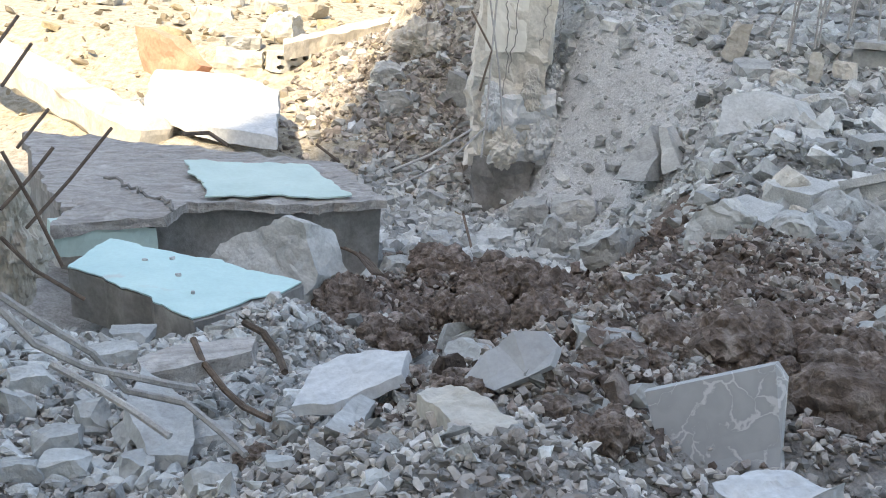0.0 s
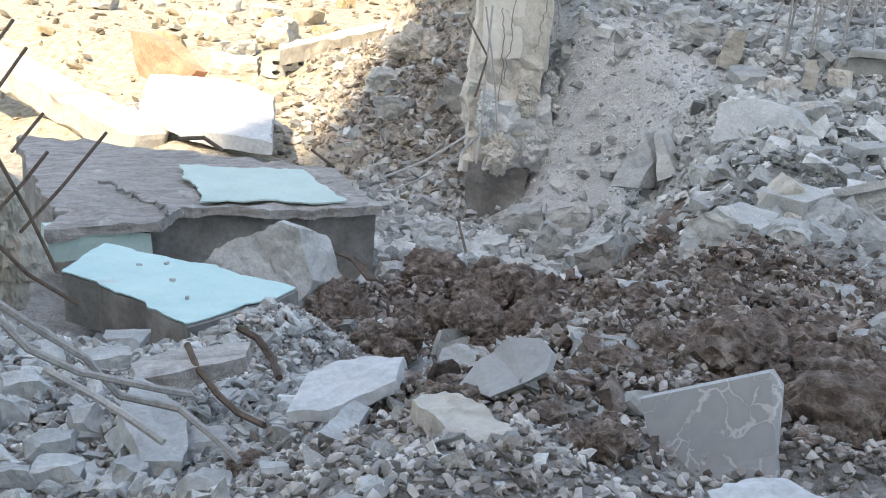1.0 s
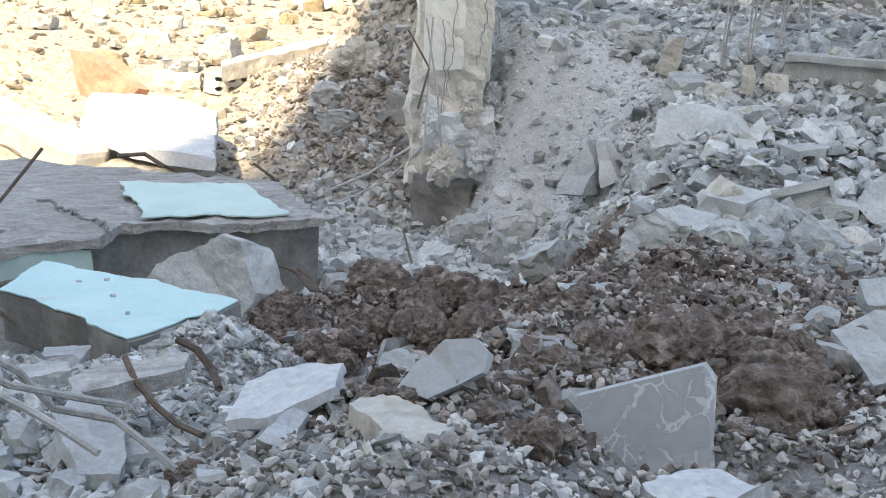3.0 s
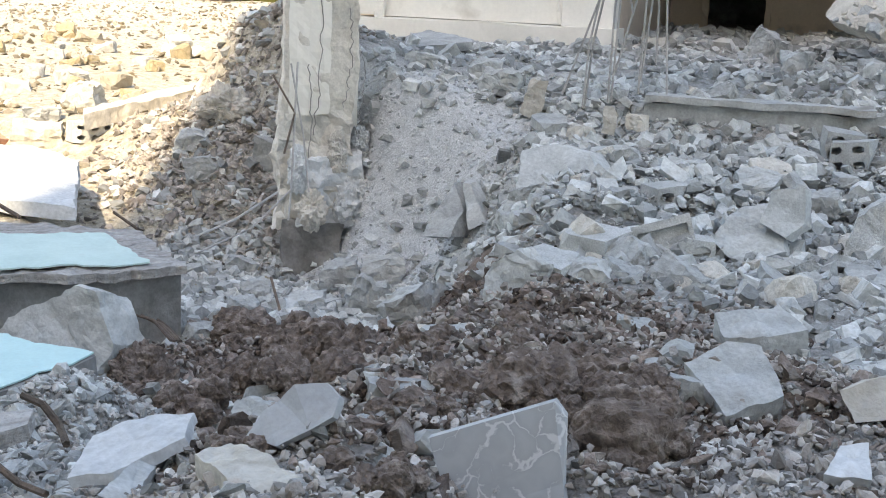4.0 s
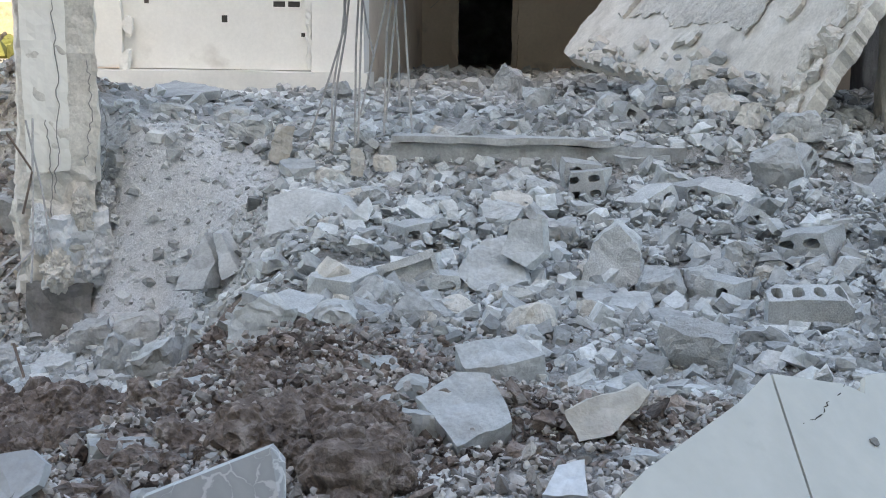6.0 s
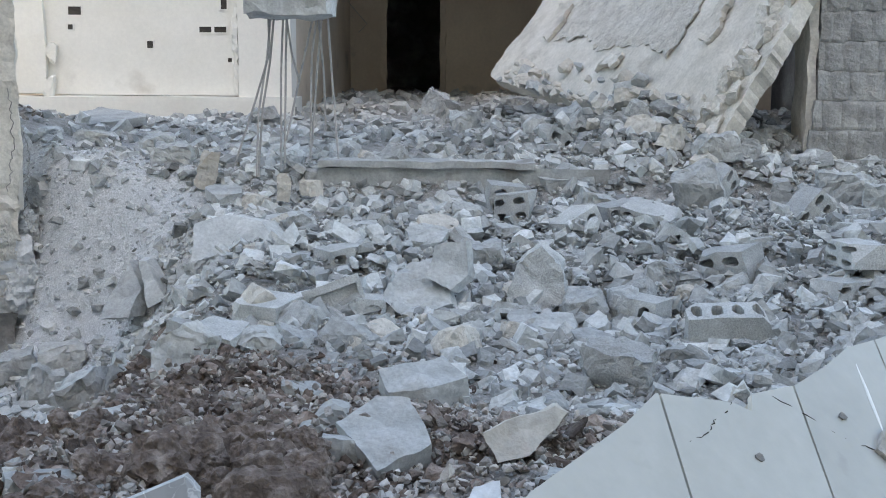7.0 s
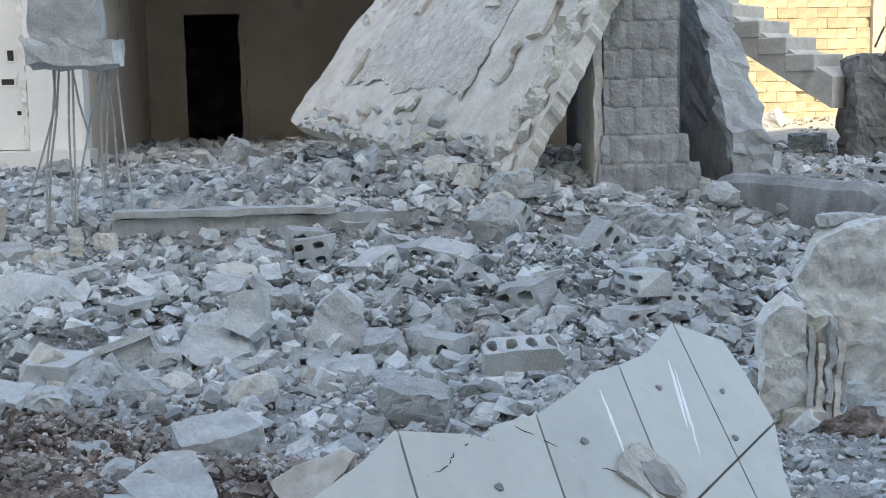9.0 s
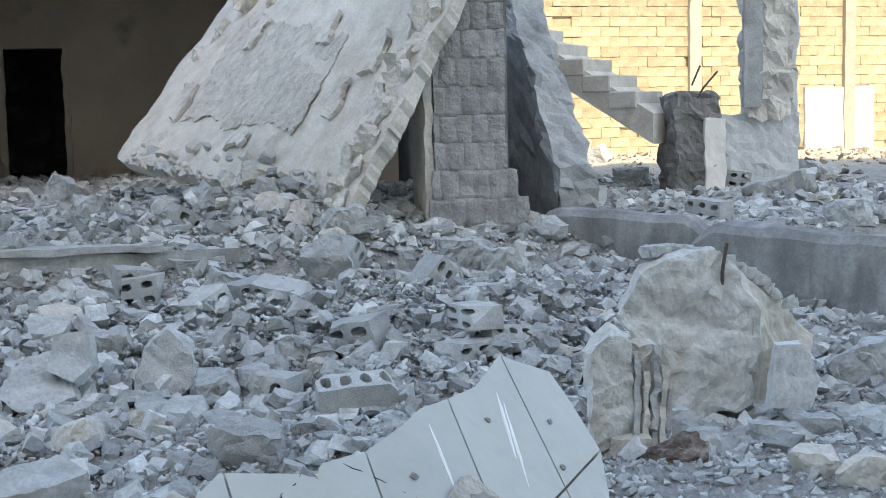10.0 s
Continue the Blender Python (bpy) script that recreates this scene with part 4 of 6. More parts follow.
# reflections on the tiles, laid on as thin tapered white streaks
for k, (p, q, w) in enumerate((((0.47, 0.035), (0.39, 0.15), 0.005), ((0.72, 0.03), (0.6, 0.15), 0.006), ((0.695, 0.07), (0.565, 0.2), 0.004), ((0.715, 0.05), (0.61, 0.15), 0.003))):
    streak = tube(bmesh.new(), bend((*p, 0.004), (*q, 0.004), (0.0, 0.0, 0), 8, 0.001, k), w, 6)
    a, b = Vector((*p, 0.004)), Vector((*q, 0.004))
    for vert in streak.verts:
        u = min(1.0, max(0.0, (vert.co - a).dot(b - a) / (b - a).length_squared))
        core = a.lerp(b, u)
        vert.co = core + (vert.co - core) * (0.12 + 2.8 * u * (1 - u))
        vert.co.z = 0.004 + (vert.co.z - 0.004) * 0.2
    part("glaze_ridge", streak, SHEEN, tiled, "white streak standing for light reflected off the tile")
for k, (x, y) in enumerate(((0.79, 0.12), (0.7, 0.2), (0.33, 0.1), (0.1, 0.11), (0.62, 0.07))):
    ob = link("pit", broken((0.016, 0.012, 0.003), 460 + k, 5), CONCDARK, tiled, "small chipped pit in the glaze")
    ob.location = (x, y, 0.005)

# sunlit street: long concrete beam lying across rubble
lit = thing("concrete_beam", pose(-6.9, 8.2, -0.26, 0, 3, -27), "long sunlit concrete beam lying on rubble", "concrete beam")
part("beam", block(-2.0, 1.8, -0.17, 0.17, -0.15, 0.15, 0.1, 0.03, 4, 0.06), PALEC, lit)
trunk = thing("tree", pose(-17.6, 34.0, 0.2), "thin bare tree trunk at the field's edge", "tree")
part("trunk", tube(bmesh.new(), [(-0.25, 0, -0.05), (0.05, 0, 0.35), (0.15, 0, 0.9), (0.1, 0, 2.2), (0.2, 0, 4.0)], 0.12, 8), BARK, trunk)
for k in range(4):
    part("limb", tube(bmesh.new(), [(0.12, 0, 2.0 + 0.4 * k), (0.6 - 0.35 * k, 0.3, 3.0 + 0.4 * k), (1.0 - 0.7 * k, 0.4, 4.2 + 0.4 * k)], 0.05, 6), BARK, trunk)
heap = thing("scrap_heap", pose(-16.2, 33.2, 0.25), "heap of dark twisted scrap metal in the sun", "scrap metal")
for k in range(9):
    part("bar", tube(bmesh.new(), bend((-0.9 + 0.2 * k, 0, 0.05), (-0.5 + 0.22 * k, 0.2, 0.25 + 0.12 * ((k * 3) % 5)), (0.1, 0, 0.15), 6, 0.05, k), 0.05, 6), NEARBLACK, heap)
part("plate", block(-0.8, 0.3, -0.1, 0.3, 0.02, 0.2, 0.12, 0.06, 4, seed=2), RUST, heap)


# ---- pieces lying in the rubble ----
hollow_block((-0.92, 5.74, 0.12), (0.26, 0.22, 0.17), (8, 6, -18), 2, 2, 0.35, 1, "broken pale hollow concrete block with two open cells")
hollow_block((-0.80, 6.22, 0.15), (0.24, 0.3, 0.15), (0, -8, 61), 2, 1, 0.3, 2, "dark grey hollow block half buried in rubble")
channel_block((-0.5, 6.3, 0.2), (0.27, 0.13, 0.16), (-14, -19, 8), 3, "tilted cement block showing its long channel")
hollow_block((-0.58, 7.17, 0.26), (0.28, 0.2, 0.12), (0, -4, 40), 2, 1, 0.2, 4, "pale flat hollow block with cells at its end")
hollow_block((-0.35, 6.30, 0.16), (0.16, 0.14, 0.13), (0, 6, 26), 1, 1, 0.2, 5, "small broken end of a hollow block")
plate("slab_fragment", [(-0.3, 6.3, 0.2), (-0.12, 6.25, 0.12), (0.06, 6.35, 0.18), (-0.05, 6.55, 0.36), (-0.18, 6.5, 0.34)], (0.04, 0.16, -0.1), CONC, "pale smooth-faced broken wall block", "slab fragment", rough=0.02, cell=0.03, seed=14)
plate("slab_fragment", [(-0.08, 6.38, 0.3), (0.04, 6.36, 0.24), (0.12, 6.45, 0.3), (0.1, 6.5, 0.46), (-0.04, 6.46, 0.44)], (0.03, 0.07, -0.03), CONC, "smooth pale wall face resting on a block", "slab fragment", rough=0.01, cell=0.03, seed=15)
hollow_block((0.32, 8.35, 0.44), (0.3, 0.24, 0.2), (0, 5, 8), 2, 2, 0, 7, "hollow concrete block with four round cells facing out")
hollow_block((0.98, 7.97, 0.38), (0.3, 0.2, 0.2), (0, -8, 29), 3, 2, 0, 8, "pale grey hollow concrete block lying in rubble")
hollow_block((1.15, 7.84, 0.37), (0.36, 0.2, 0.2), (15, 10, -32), 3, 2, 0.3, 9, "broken pale hollow concrete block with open cells")
hollow_block((0.70, 7.78, 0.36), (0.3, 0.2, 0.16), (0, -25, 36), 2, 1, 0.2, 10, "broken pale hollow concrete block with open cells")
hollow_block((0.93, 6.35, 0.15), (0.26, 0.18, 0.17), (0, 4, -37), 2, 1, 0.4, 11, "broken pale hollow concrete block with open cells")
hollow_block((1.26, 6.00, 0.16), (0.4, 0.2, 0.17), (-75, -3, -1), 4, 1, 0, 12, "hollow concrete block with four cells open upwards")
chunk((0.72, 5.33, 0.15), (0.28, 0.18, 0.2), (6, 5, -14), 13, "shattered grey cement block with a rough face", BLOCKM, "concrete_chunk", 3)
hollow_block((1.96, 6.63, 0.20), (0.4, 0.2, 0.16), (0, 2, 32), 3, 2, 0, 14, "hollow concrete block lying flat under another")
hollow_block((2.02, 6.77, 0.37), (0.36, 0.2, 0.14), (0, -2, -78), 2, 2, 0, 15, "hollow concrete block stacked on another")
hollow_block((2.17, 6.73, 0.22), (0.3, 0.2, 0.16), (-30, 10, 18), 3, 2, 0, 16, "pale grey hollow concrete block lying in rubble")
plate("split_block", [(0.28, 6.5, 0.12), (0.44, 6.47, 0.08), (0.58, 6.5, 0.16), (0.56, 6.54, 0.34), (0.46, 6.56, 0.42), (0.34, 6.54, 0.32)], (0.02, 0.16, 0.0), BLOCKM, "half of a split block with a ragged outline", "concrete block", rough=0.02, cell=0.03, seed=17)
hollow_block((1.26, 7.31, 0.31), (0.3, 0.2, 0.14), (0, 35, 11), 2, 1, 0.35, 18, "broken pale hollow concrete block with open cells")
hollow_block((1.44, 6.91, 0.27), (0.34, 0.2, 0.22), (10, -12, -46), 2, 2, 0.2, 19, "broken pale hollow concrete block with open cells")
hollow_block((2.07, 7.98, 0.42), (0.3, 0.2, 0.18), (0, -40, 26), 2, 2, 0.2, 20, "broken pale hollow concrete block with open cells")
hollow_block((1.61, 8.45, 0.51), (0.34, 0.2, 0.18), (0, -35, 50), 2, 2, 0.2, 21, "broken pale hollow concrete block with open cells")
hollow_block((0.68, 9.64, 0.71), (0.3, 0.2, 0.14), (0, 30, 27), 2, 1, 0.3, 22, "broken pale hollow concrete block with open cells")
hollow_block((5.91, 12.55, 0.74), (0.4, 0.2, 0.18), (0, -5, -15), 3, 1, 0, 23, "pale grey hollow concrete block lying in rubble")
hollow_block((4.63, 9.40, 0.65), (0.4, 0.2, 0.2), (0, 4, -66), 3, 2, 0, 24, "pale grey hollow concrete block lying in rubble")
hollow_block((6.15, 11.95, 0.75), (0.4, 0.2, 0.2), (0, 8, -37), 3, 2, 0.2, 25, "broken pale hollow concrete block with open cells")
hollow_block((4.10, 10.71, 0.71), (0.38, 0.2, 0.2), (0, 0, -45), 3, 2, 0, 26, "whole pale hollow block on the ledge")
hollow_block((2.25, 7.61, 0.33), (0.4, 0.2, 0.2), (0, 3, 45), 3, 2, 0, 27, "pale grey hollow concrete block lying in rubble")
hollow_block((-5.95, 10.19, -0.15), (0.4, 0.25, 0.2), (0, 3, 57), 3, 2, 0, 28, "sunlit hollow concrete block on bright rubble")
hollow_block((0.36, 8.12, 0.41), (0.3, 0.2, 0.2), (0, -10, -22), 2, 2, 0.4, 29, "broken pale hollow concrete block with open cells")
plate("wall_panel", [(-1.46, 7.38, 0.12), (-1.04, 7.35, 0.1), (-0.95, 7.45, 0.23), (-1.09, 7.62, 0.37), (-1.28, 7.66, 0.41), (-1.48, 7.62, 0.36)], (0.05, 0.16, -0.02), CONC, "large broken wall panel with a smooth pale face", "wall panel", rough=0.014, cell=0.04, seed=31)
plate("concrete_wedge", [(-2.2, 8.0, -0.3), (-1.98, 7.92, -0.26), (-1.95, 8.1, -0.12), (-2.06, 8.26, 0.03)], (0.06, 0.14, -0.02), CONC, "pointed pale wedge of broken wall", "concrete chunk", "broken concrete pieces", rough=0.012, cell=0.03, seed=32)
plate("upright_shard", [(-1.14, 5.34, -0.05), (-1.05, 5.32, 0.0), (-0.93, 5.4, 0.06), (-0.9, 5.44, 0.22), (-1.0, 5.44, 0.27), (-1.1, 5.4, 0.2)], (0.04, 0.06, 0.0), CONC, "upright splintered shard of concrete block", "concrete chunk", "broken concrete pieces", rough=0.02, cell=0.025, seed=34)
chunk((-0.75, 5.70, 0.13), (0.20, 0.14, 0.13), (0, 0, 11), 34, "blue-grey concrete lump with a flat face", CONC, "concrete_chunk", 4)
plate("slab_fragment", [(-0.175, 5.01, 0.21), (-0.05, 5.06, 0.225), (0.041, 5.11, 0.23), (0.149, 5.01, 0.19), (0.02, 4.93, 0.165), (-0.126, 4.91, 0.15)], (0.01, 0.01, -0.09), CONC, "cracked flat concrete slab piece", "slab fragment", rough=0.012, cell=0.03, seed=39)
chunk((-0.44, 4.87, 0.15), (0.15, 0.09, 0.08), (0, 12, 9), 36, "angular broken concrete chunk coated in pale dust", CONC, "concrete_chunk", 4)
plate("concrete_block", [(-0.185, 3.9, 0.36), (-0.077, 3.99, 0.4), (0.011, 3.99, 0.4), (0.08, 3.84, 0.32), (-0.057, 3.74, 0.28)], (0.0, 0.05, -0.12), CONC, "large white dusty concrete block tilted in soil", "concrete chunk", "broken concrete pieces", rough=0.01, cell=0.025, seed=37)
plate("limestone_block", [(0.215, 3.82, 0.356), (0.3, 3.86, 0.385), (0.402, 3.917, 0.404), (0.441, 3.917, 0.385), (0.335, 3.77, 0.32), (0.255, 3.77, 0.3)], (0.02, 0.1, -0.02), LIME, "pale limestone block with a rosy stained face", "stone block", rough=0.01, cell=0.025, seed=38)
chunk((-0.16, 3.86, 0.29), (0.11, 0.07, 0.08), (0, 0, 7), 39, "angular broken concrete chunk coated in pale dust", CONC, "concrete_chunk", 4)
chunk((-0.24, 4.16, 0.27), (0.10, 0.05, 0.14), (0, 15, 8), 40, "angular broken concrete chunk coated in pale dust", CONC, "concrete_chunk", 4)
chunk((-0.99, 4.37, 0.19), (0.16, 0.10, 0.08), (0, 0, 19), 41, "angular broken concrete chunk coated in pale dust", CONC, "concrete_chunk", 4)
chunk((-1.64, 6.22, -0.24), (0.31, 0.19, 0.23), (0, -30, 19), 42, "thick concrete wall fragment leaning in the pit", CONC, "concrete_chunk", 4)
chunk((-2.46, 7.78, -0.69), (0.26, 0.18, 0.25), (0, 20, 21), 43, "angular broken concrete chunk coated in pale dust", CONC, "concrete_chunk", 4)
chunk((-2.58, 8.41, -0.64), (0.31, 0.22, 0.15), (0, -8, 20), 44, "angular broken concrete chunk coated in pale dust", CONC, "concrete_chunk", 4)
chunk((-2.00, 9.14, 0.60), (0.33, 0.23, 0.20), (0, 0, 15), 45, "squared concrete lump on the debris slope", CONC, "concrete_chunk", 4)
chunk((-1.68, 8.81, 0.55), (0.13, 0.08, 0.25), (0, 12, 13), 46, "smooth upright building stone", LIME, "building_stone", 2)
chunk((-1.13, 8.56, 0.48), (0.09, 0.08, 0.20), (0, 0, 10), 47, "rounded upright stone beneath hanging bars", LIME, "building_stone", 4)
chunk((-0.95, 8.64, 0.46), (0.15, 0.11, 0.11), (0, 0, 9), 48, "angular broken concrete chunk coated in pale dust", LIME, "concrete_chunk", 4)
chunk((-1.52, 8.55, 0.42), (0.25, 0.27, 0.060), (10, 0, 13), 49, "irregular flat shard of grey concrete screed", CONC, "slab_fragment", 5)
chunk((-1.01, 8.10, 0.31), (0.33, 0.39, 0.050), (5, 0, 10), 50, "narrow concrete plank lying in rubble", CONC, "slab_fragment", 5)
chunk((-0.12, 7.49, 0.29), (0.27, 0.19, 0.17), (0, 0, 13), 51, "angular broken concrete chunk coated in pale dust", CONC, "concrete_chunk", 4)
chunk((0.15, 7.15, 0.25), (0.33, 0.23, 0.19), (0, -10, 1), 52, "angular broken concrete chunk coated in pale dust", CONC, "concrete_chunk", 4)
chunk((-0.35, 6.69, 0.18), (0.17, 0.12, 0.13), (0, 0, 6), 53, "angular broken concrete chunk coated in pale dust", CONC, "concrete_chunk", 4)
chunk((0.86, 8.16, 0.39), (0.25, 0.17, 0.20), (0, 20, -5), 54, "angular broken concrete chunk coated in pale dust", CONC, "concrete_chunk", 4)
chunk((1.48, 8.31, 0.47), (0.33, 0.15, 0.32), (20, -20, -9), 55, "large flat broken wall piece leaning on rubble", CONC, "concrete_chunk", 4)
chunk((2.04, 8.52, 0.48), (0.14, 0.09, 0.24), (0, -15, -13), 56, "angular broken concrete chunk coated in pale dust", CONC, "concrete_chunk", 4)
chunk((2.21, 8.29, 0.41), (0.31, 0.19, 0.18), (0, 24, -14), 57, "angular broken concrete chunk coated in pale dust", CONC, "concrete_chunk", 4)
chunk((2.48, 8.59, 0.49), (0.35, 0.28, 0.23), (0, 0, -16), 58, "large rounded concrete lump", CONC, "concrete_chunk", 4)
chunk((2.67, 8.36, 0.44), (0.31, 0.22, 0.21), (0, 0, -17), 59, "angular broken concrete chunk coated in pale dust", CONC, "concrete_chunk", 4)
chunk((0.71, 9.02, 0.48), (0.44, 0.71, 0.100), (4, 0, -3), 60, "dark grey slab fragment half buried", CONC, "slab_fragment", 5)
chunk((-0.33, 12.71, 0.77), (0.34, 0.24, 0.31), (0, 25, 3), 61, "pale wall chunk on the house floor", CONC, "concrete_chunk", 4)
chunk((-0.01, 11.21, 0.72), (0.27, 0.19, 0.23), (0, 0, 1), 62, "pale wall chunk on the house floor", CONC, "concrete_chunk", 4)
chunk((-0.33, 7.15, 0.22), (0.15, 0.11, 0.11), (0, 0, 5), 63, "angular broken concrete chunk coated in pale dust", CONC, "concrete_chunk", 4)
chunk((-0.63, 5.79, 0.11), (0.10, 0.07, 0.07), (0, 0, 10), 64, "angular broken concrete chunk coated in pale dust", CONC, "concrete_chunk", 4)
chunk((0.50, 6.11, 0.13), (0.23, 0.20, 0.060), (20, 0, -3), 65, "irregular flat shard of grey concrete screed", CONC, "slab_fragment", 5)
chunk((0.66, 5.90, 0.11), (0.17, 0.21, 0.060), (10, 0, -4), 66, "irregular flat shard of grey concrete screed", CONC, "slab_fragment", 5)
chunk((0.37, 6.28, 0.13), (0.15, 0.20, 0.060), (15, 0, -1), 67, "irregular flat shard of grey concrete screed", CONC, "slab_fragment", 5)
chunk((0.96, 6.17, 0.11), (0.30, 0.21, 0.050), (8, 0, -7), 68, "thin pale slab piece with a red stain", CONC, "slab_fragment", 5)
chunk((1.26, 5.26, 0.12), (0.08, 0.05, 0.06), (0, 0, -12), 69, "angular broken concrete chunk coated in pale dust", CONC, "concrete_chunk", 4)
chunk((0.99, 5.64, 0.12), (0.14, 0.10, 0.09), (0, 0, -8), 70, "angular broken concrete chunk coated in pale dust", CONC, "concrete_chunk", 4)
chunk((-1.38, 7.43, 0.12), (0.22, 0.15, 0.17), (0, -14, 14), 71, "angular broken concrete chunk coated in pale dust", CONC, "concrete_chunk", 4)
chunk((-1.42, 7.22, 0.02), (0.18, 0.13, 0.12), (0, 0, 14), 72, "angular broken concrete chunk coated in pale dust", CONC, "concrete_chunk", 4)
chunk((-0.82, 6.94, 0.22), (0.20, 0.14, 0.16), (0, 0, 10), 73, "angular broken concrete chunk coated in pale dust", CONC, "concrete_chunk", 4)
chunk((1.11, 6.88, 0.21), (0.23, 0.16, 0.16), (0, 20, -8), 74, "angular broken concrete chunk coated in pale dust", CONC, "concrete_chunk", 4)
chunk((0.75, 7.16, 0.23), (0.18, 0.13, 0.11), (0, 0, -4), 75, "angular broken concrete chunk coated in pale dust", CONC, "concrete_chunk", 4)
chunk((1.67, 7.39, 0.27), (0.22, 0.15, 0.14), (0, -20, -12), 76, "angular broken concrete chunk coated in pale dust", CONC, "concrete_chunk", 4)
chunk((1.66, 6.80, 0.19), (0.25, 0.18, 0.13), (0, 30, -13), 77, "angular broken concrete chunk coated in pale dust", CONC, "concrete_chunk", 4)
chunk((2.32, 7.61, 0.31), (0.25, 0.18, 0.18), (0, 0, 3), 78, "square concrete chunk in shade", CONC, "concrete_chunk", 4)
chunk((2.32, 7.01, 0.22), (0.20, 0.14, 0.16), (0, 0, -18), 79, "angular broken concrete chunk coated in pale dust", CONC, "concrete_chunk", 4)
chunk((0.07, 8.05, 0.36), (0.20, 0.14, 0.16), (0, 0, 1), 80, "angular broken concrete chunk coated in pale dust", CONC, "concrete_chunk", 4)
chunk((1.21, 9.24, 0.62), (0.22, 0.15, 0.14), (0, 0, -6), 81, "angular broken concrete chunk coated in pale dust", CONC, "concrete_chunk", 4)
chunk((0.91, 9.41, 0.64), (0.24, 0.17, 0.15), (0, 0, -4), 82, "angular broken concrete chunk coated in pale dust", CONC, "concrete_chunk", 4)
chunk((0.60, 11.53, 0.71), (0.30, 0.21, 0.18), (0, 0, -2), 83, "angular broken concrete chunk coated in pale dust", CONC, "concrete_chunk", 4)
chunk((1.01, 12.17, 0.71), (0.29, 0.20, 0.17), (0, 0, -4), 84, "angular broken concrete chunk coated in pale dust", CONC, "concrete_chunk", 4)
chunk((1.43, 12.17, 0.72), (0.26, 0.18, 0.19), (0, 0, -6), 85, "angular broken concrete chunk coated in pale dust", CONC, "concrete_chunk", 4)
chunk((0.46, 14.14, 0.75), (0.37, 0.26, 0.20), (0, 0, -1), 86, "angular broken concrete chunk coated in pale dust", CONC, "concrete_chunk", 4)
chunk((0.95, 15.47, 0.77), (0.33, 0.23, 0.25), (0, 0, -3), 87, "angular broken concrete chunk coated in pale dust", CONC, "concrete_chunk", 4)
chunk((1.77, 13.31, 0.75), (0.34, 0.24, 0.23), (0, 0, -7), 88, "angular broken concrete chunk coated in pale dust", CONC, "concrete_chunk", 4)
chunk((1.62, 9.64, 0.81), (0.41, 0.20, 0.30), (0, 0, -9), 89, "pale concrete lump at the foot of the fallen slab", CONC, "concrete_chunk", 4)
for k, (x, y, z, w) in enumerate(((1.72, 8.98, 0.72, 0.3), (1.5, 9.2, 0.74, 0.26), (1.95, 9.12, 0.68, 0.24), (1.3, 9.5, 0.78, 0.28), (1.1, 9.9, 0.8, 0.26), (1.62, 8.86, 0.62, 0.2), (0.85, 10.6, 0.8, 0.3))):
    chunk((x, y, z), (w, w * 0.75, w * 0.6), (12 * k % 40, -9 * k % 30, 47 * k), 520 + k, "pale concrete lump under the fallen slab's foot", PALEC if k % 2 else CONC)
chunk((2.54, 10.01, 0.80), (0.21, 0.11, 0.27), (0, 15, -14), 90, "angular broken concrete chunk coated in pale dust", CONC, "concrete_chunk", 4)
chunk((2.69, 12.23, 0.72), (0.31, 0.22, 0.19), (0, 0, -12), 91, "angular broken concrete chunk coated in pale dust", CONC, "concrete_chunk", 4)
chunk((-3.11, 11.33, 0.73), (0.61, 0.98, 0.080), (5, 0, 18), 92, "irregular flat shard of grey concrete screed", CONC, "slab_fragment", 5)
chunk((-2.80, 9.91, 0.65), (0.34, 0.24, 0.17), (0, 0, 18), 93, "angular broken concrete chunk coated in pale dust", CONC, "concrete_chunk", 4)
chunk((-3.30, 10.19, 0.67), (0.31, 0.21, 0.14), (0, 0, 20), 94, "angular broken concrete chunk coated in pale dust", CONC, "concrete_chunk", 4)
chunk((-2.27, 9.70, 0.65), (0.25, 0.17, 0.15), (0, 0, 16), 95, "angular broken concrete chunk coated in pale dust", CONC, "concrete_chunk", 4)
chunk((-1.93, 12.10, 0.72), (0.31, 0.22, 0.21), (0, 0, 11), 96, "angular broken concrete chunk coated in pale dust", CONC, "concrete_chunk", 4)
chunk((-1.77, 6.52, -0.35), (0.32, 0.16, 0.19), (0, -28, 16), 97, "thick pale wall fragment leaning in the pit", CONC, "concrete_chunk", 4)
chunk((-2.46, 7.78, -0.71), (0.25, 0.18, 0.22), (0, -10, 19), 98, "angular broken concrete chunk coated in pale dust", CONC, "concrete_chunk", 4)
chunk((-1.16, 4.75, 0.07), (0.18, 0.13, 0.08), (0, 0, 15), 99, "pale rounded stone on dark earth", LIME, "concrete_chunk", 4)
plate("concrete_wedge", [(-1.99, 8.2, 0.04), (-1.93, 8.18, 0.04), (-1.78, 8.02, -0.16), (-1.88, 8.0, -0.22)], (0.02, 0.12, 0.0), CONC, "narrow splinter of wall beside a wedge", "concrete chunk", "broken concrete pieces", rough=0.01, cell=0.03, seed=33)
chunk((-0.44, 4.83, 0.15), (0.16, 0.08, 0.08), (0, 20, 5), 101, "angular broken concrete chunk coated in pale dust", CONC, "concrete_chunk", 4)
chunk((-0.65, 4.27, 0.22), (0.08, 0.06, 0.03), (0, 0, 9), 102, "angular broken concrete chunk coated in pale dust", CONC, "concrete_chunk", 4)
chunk((-0.27, 4.07, 0.26), (0.09, 0.07, 0.09), (0, 0, 4), 103, "angular broken concrete chunk coated in pale dust", CONC, "concrete_chunk", 4)
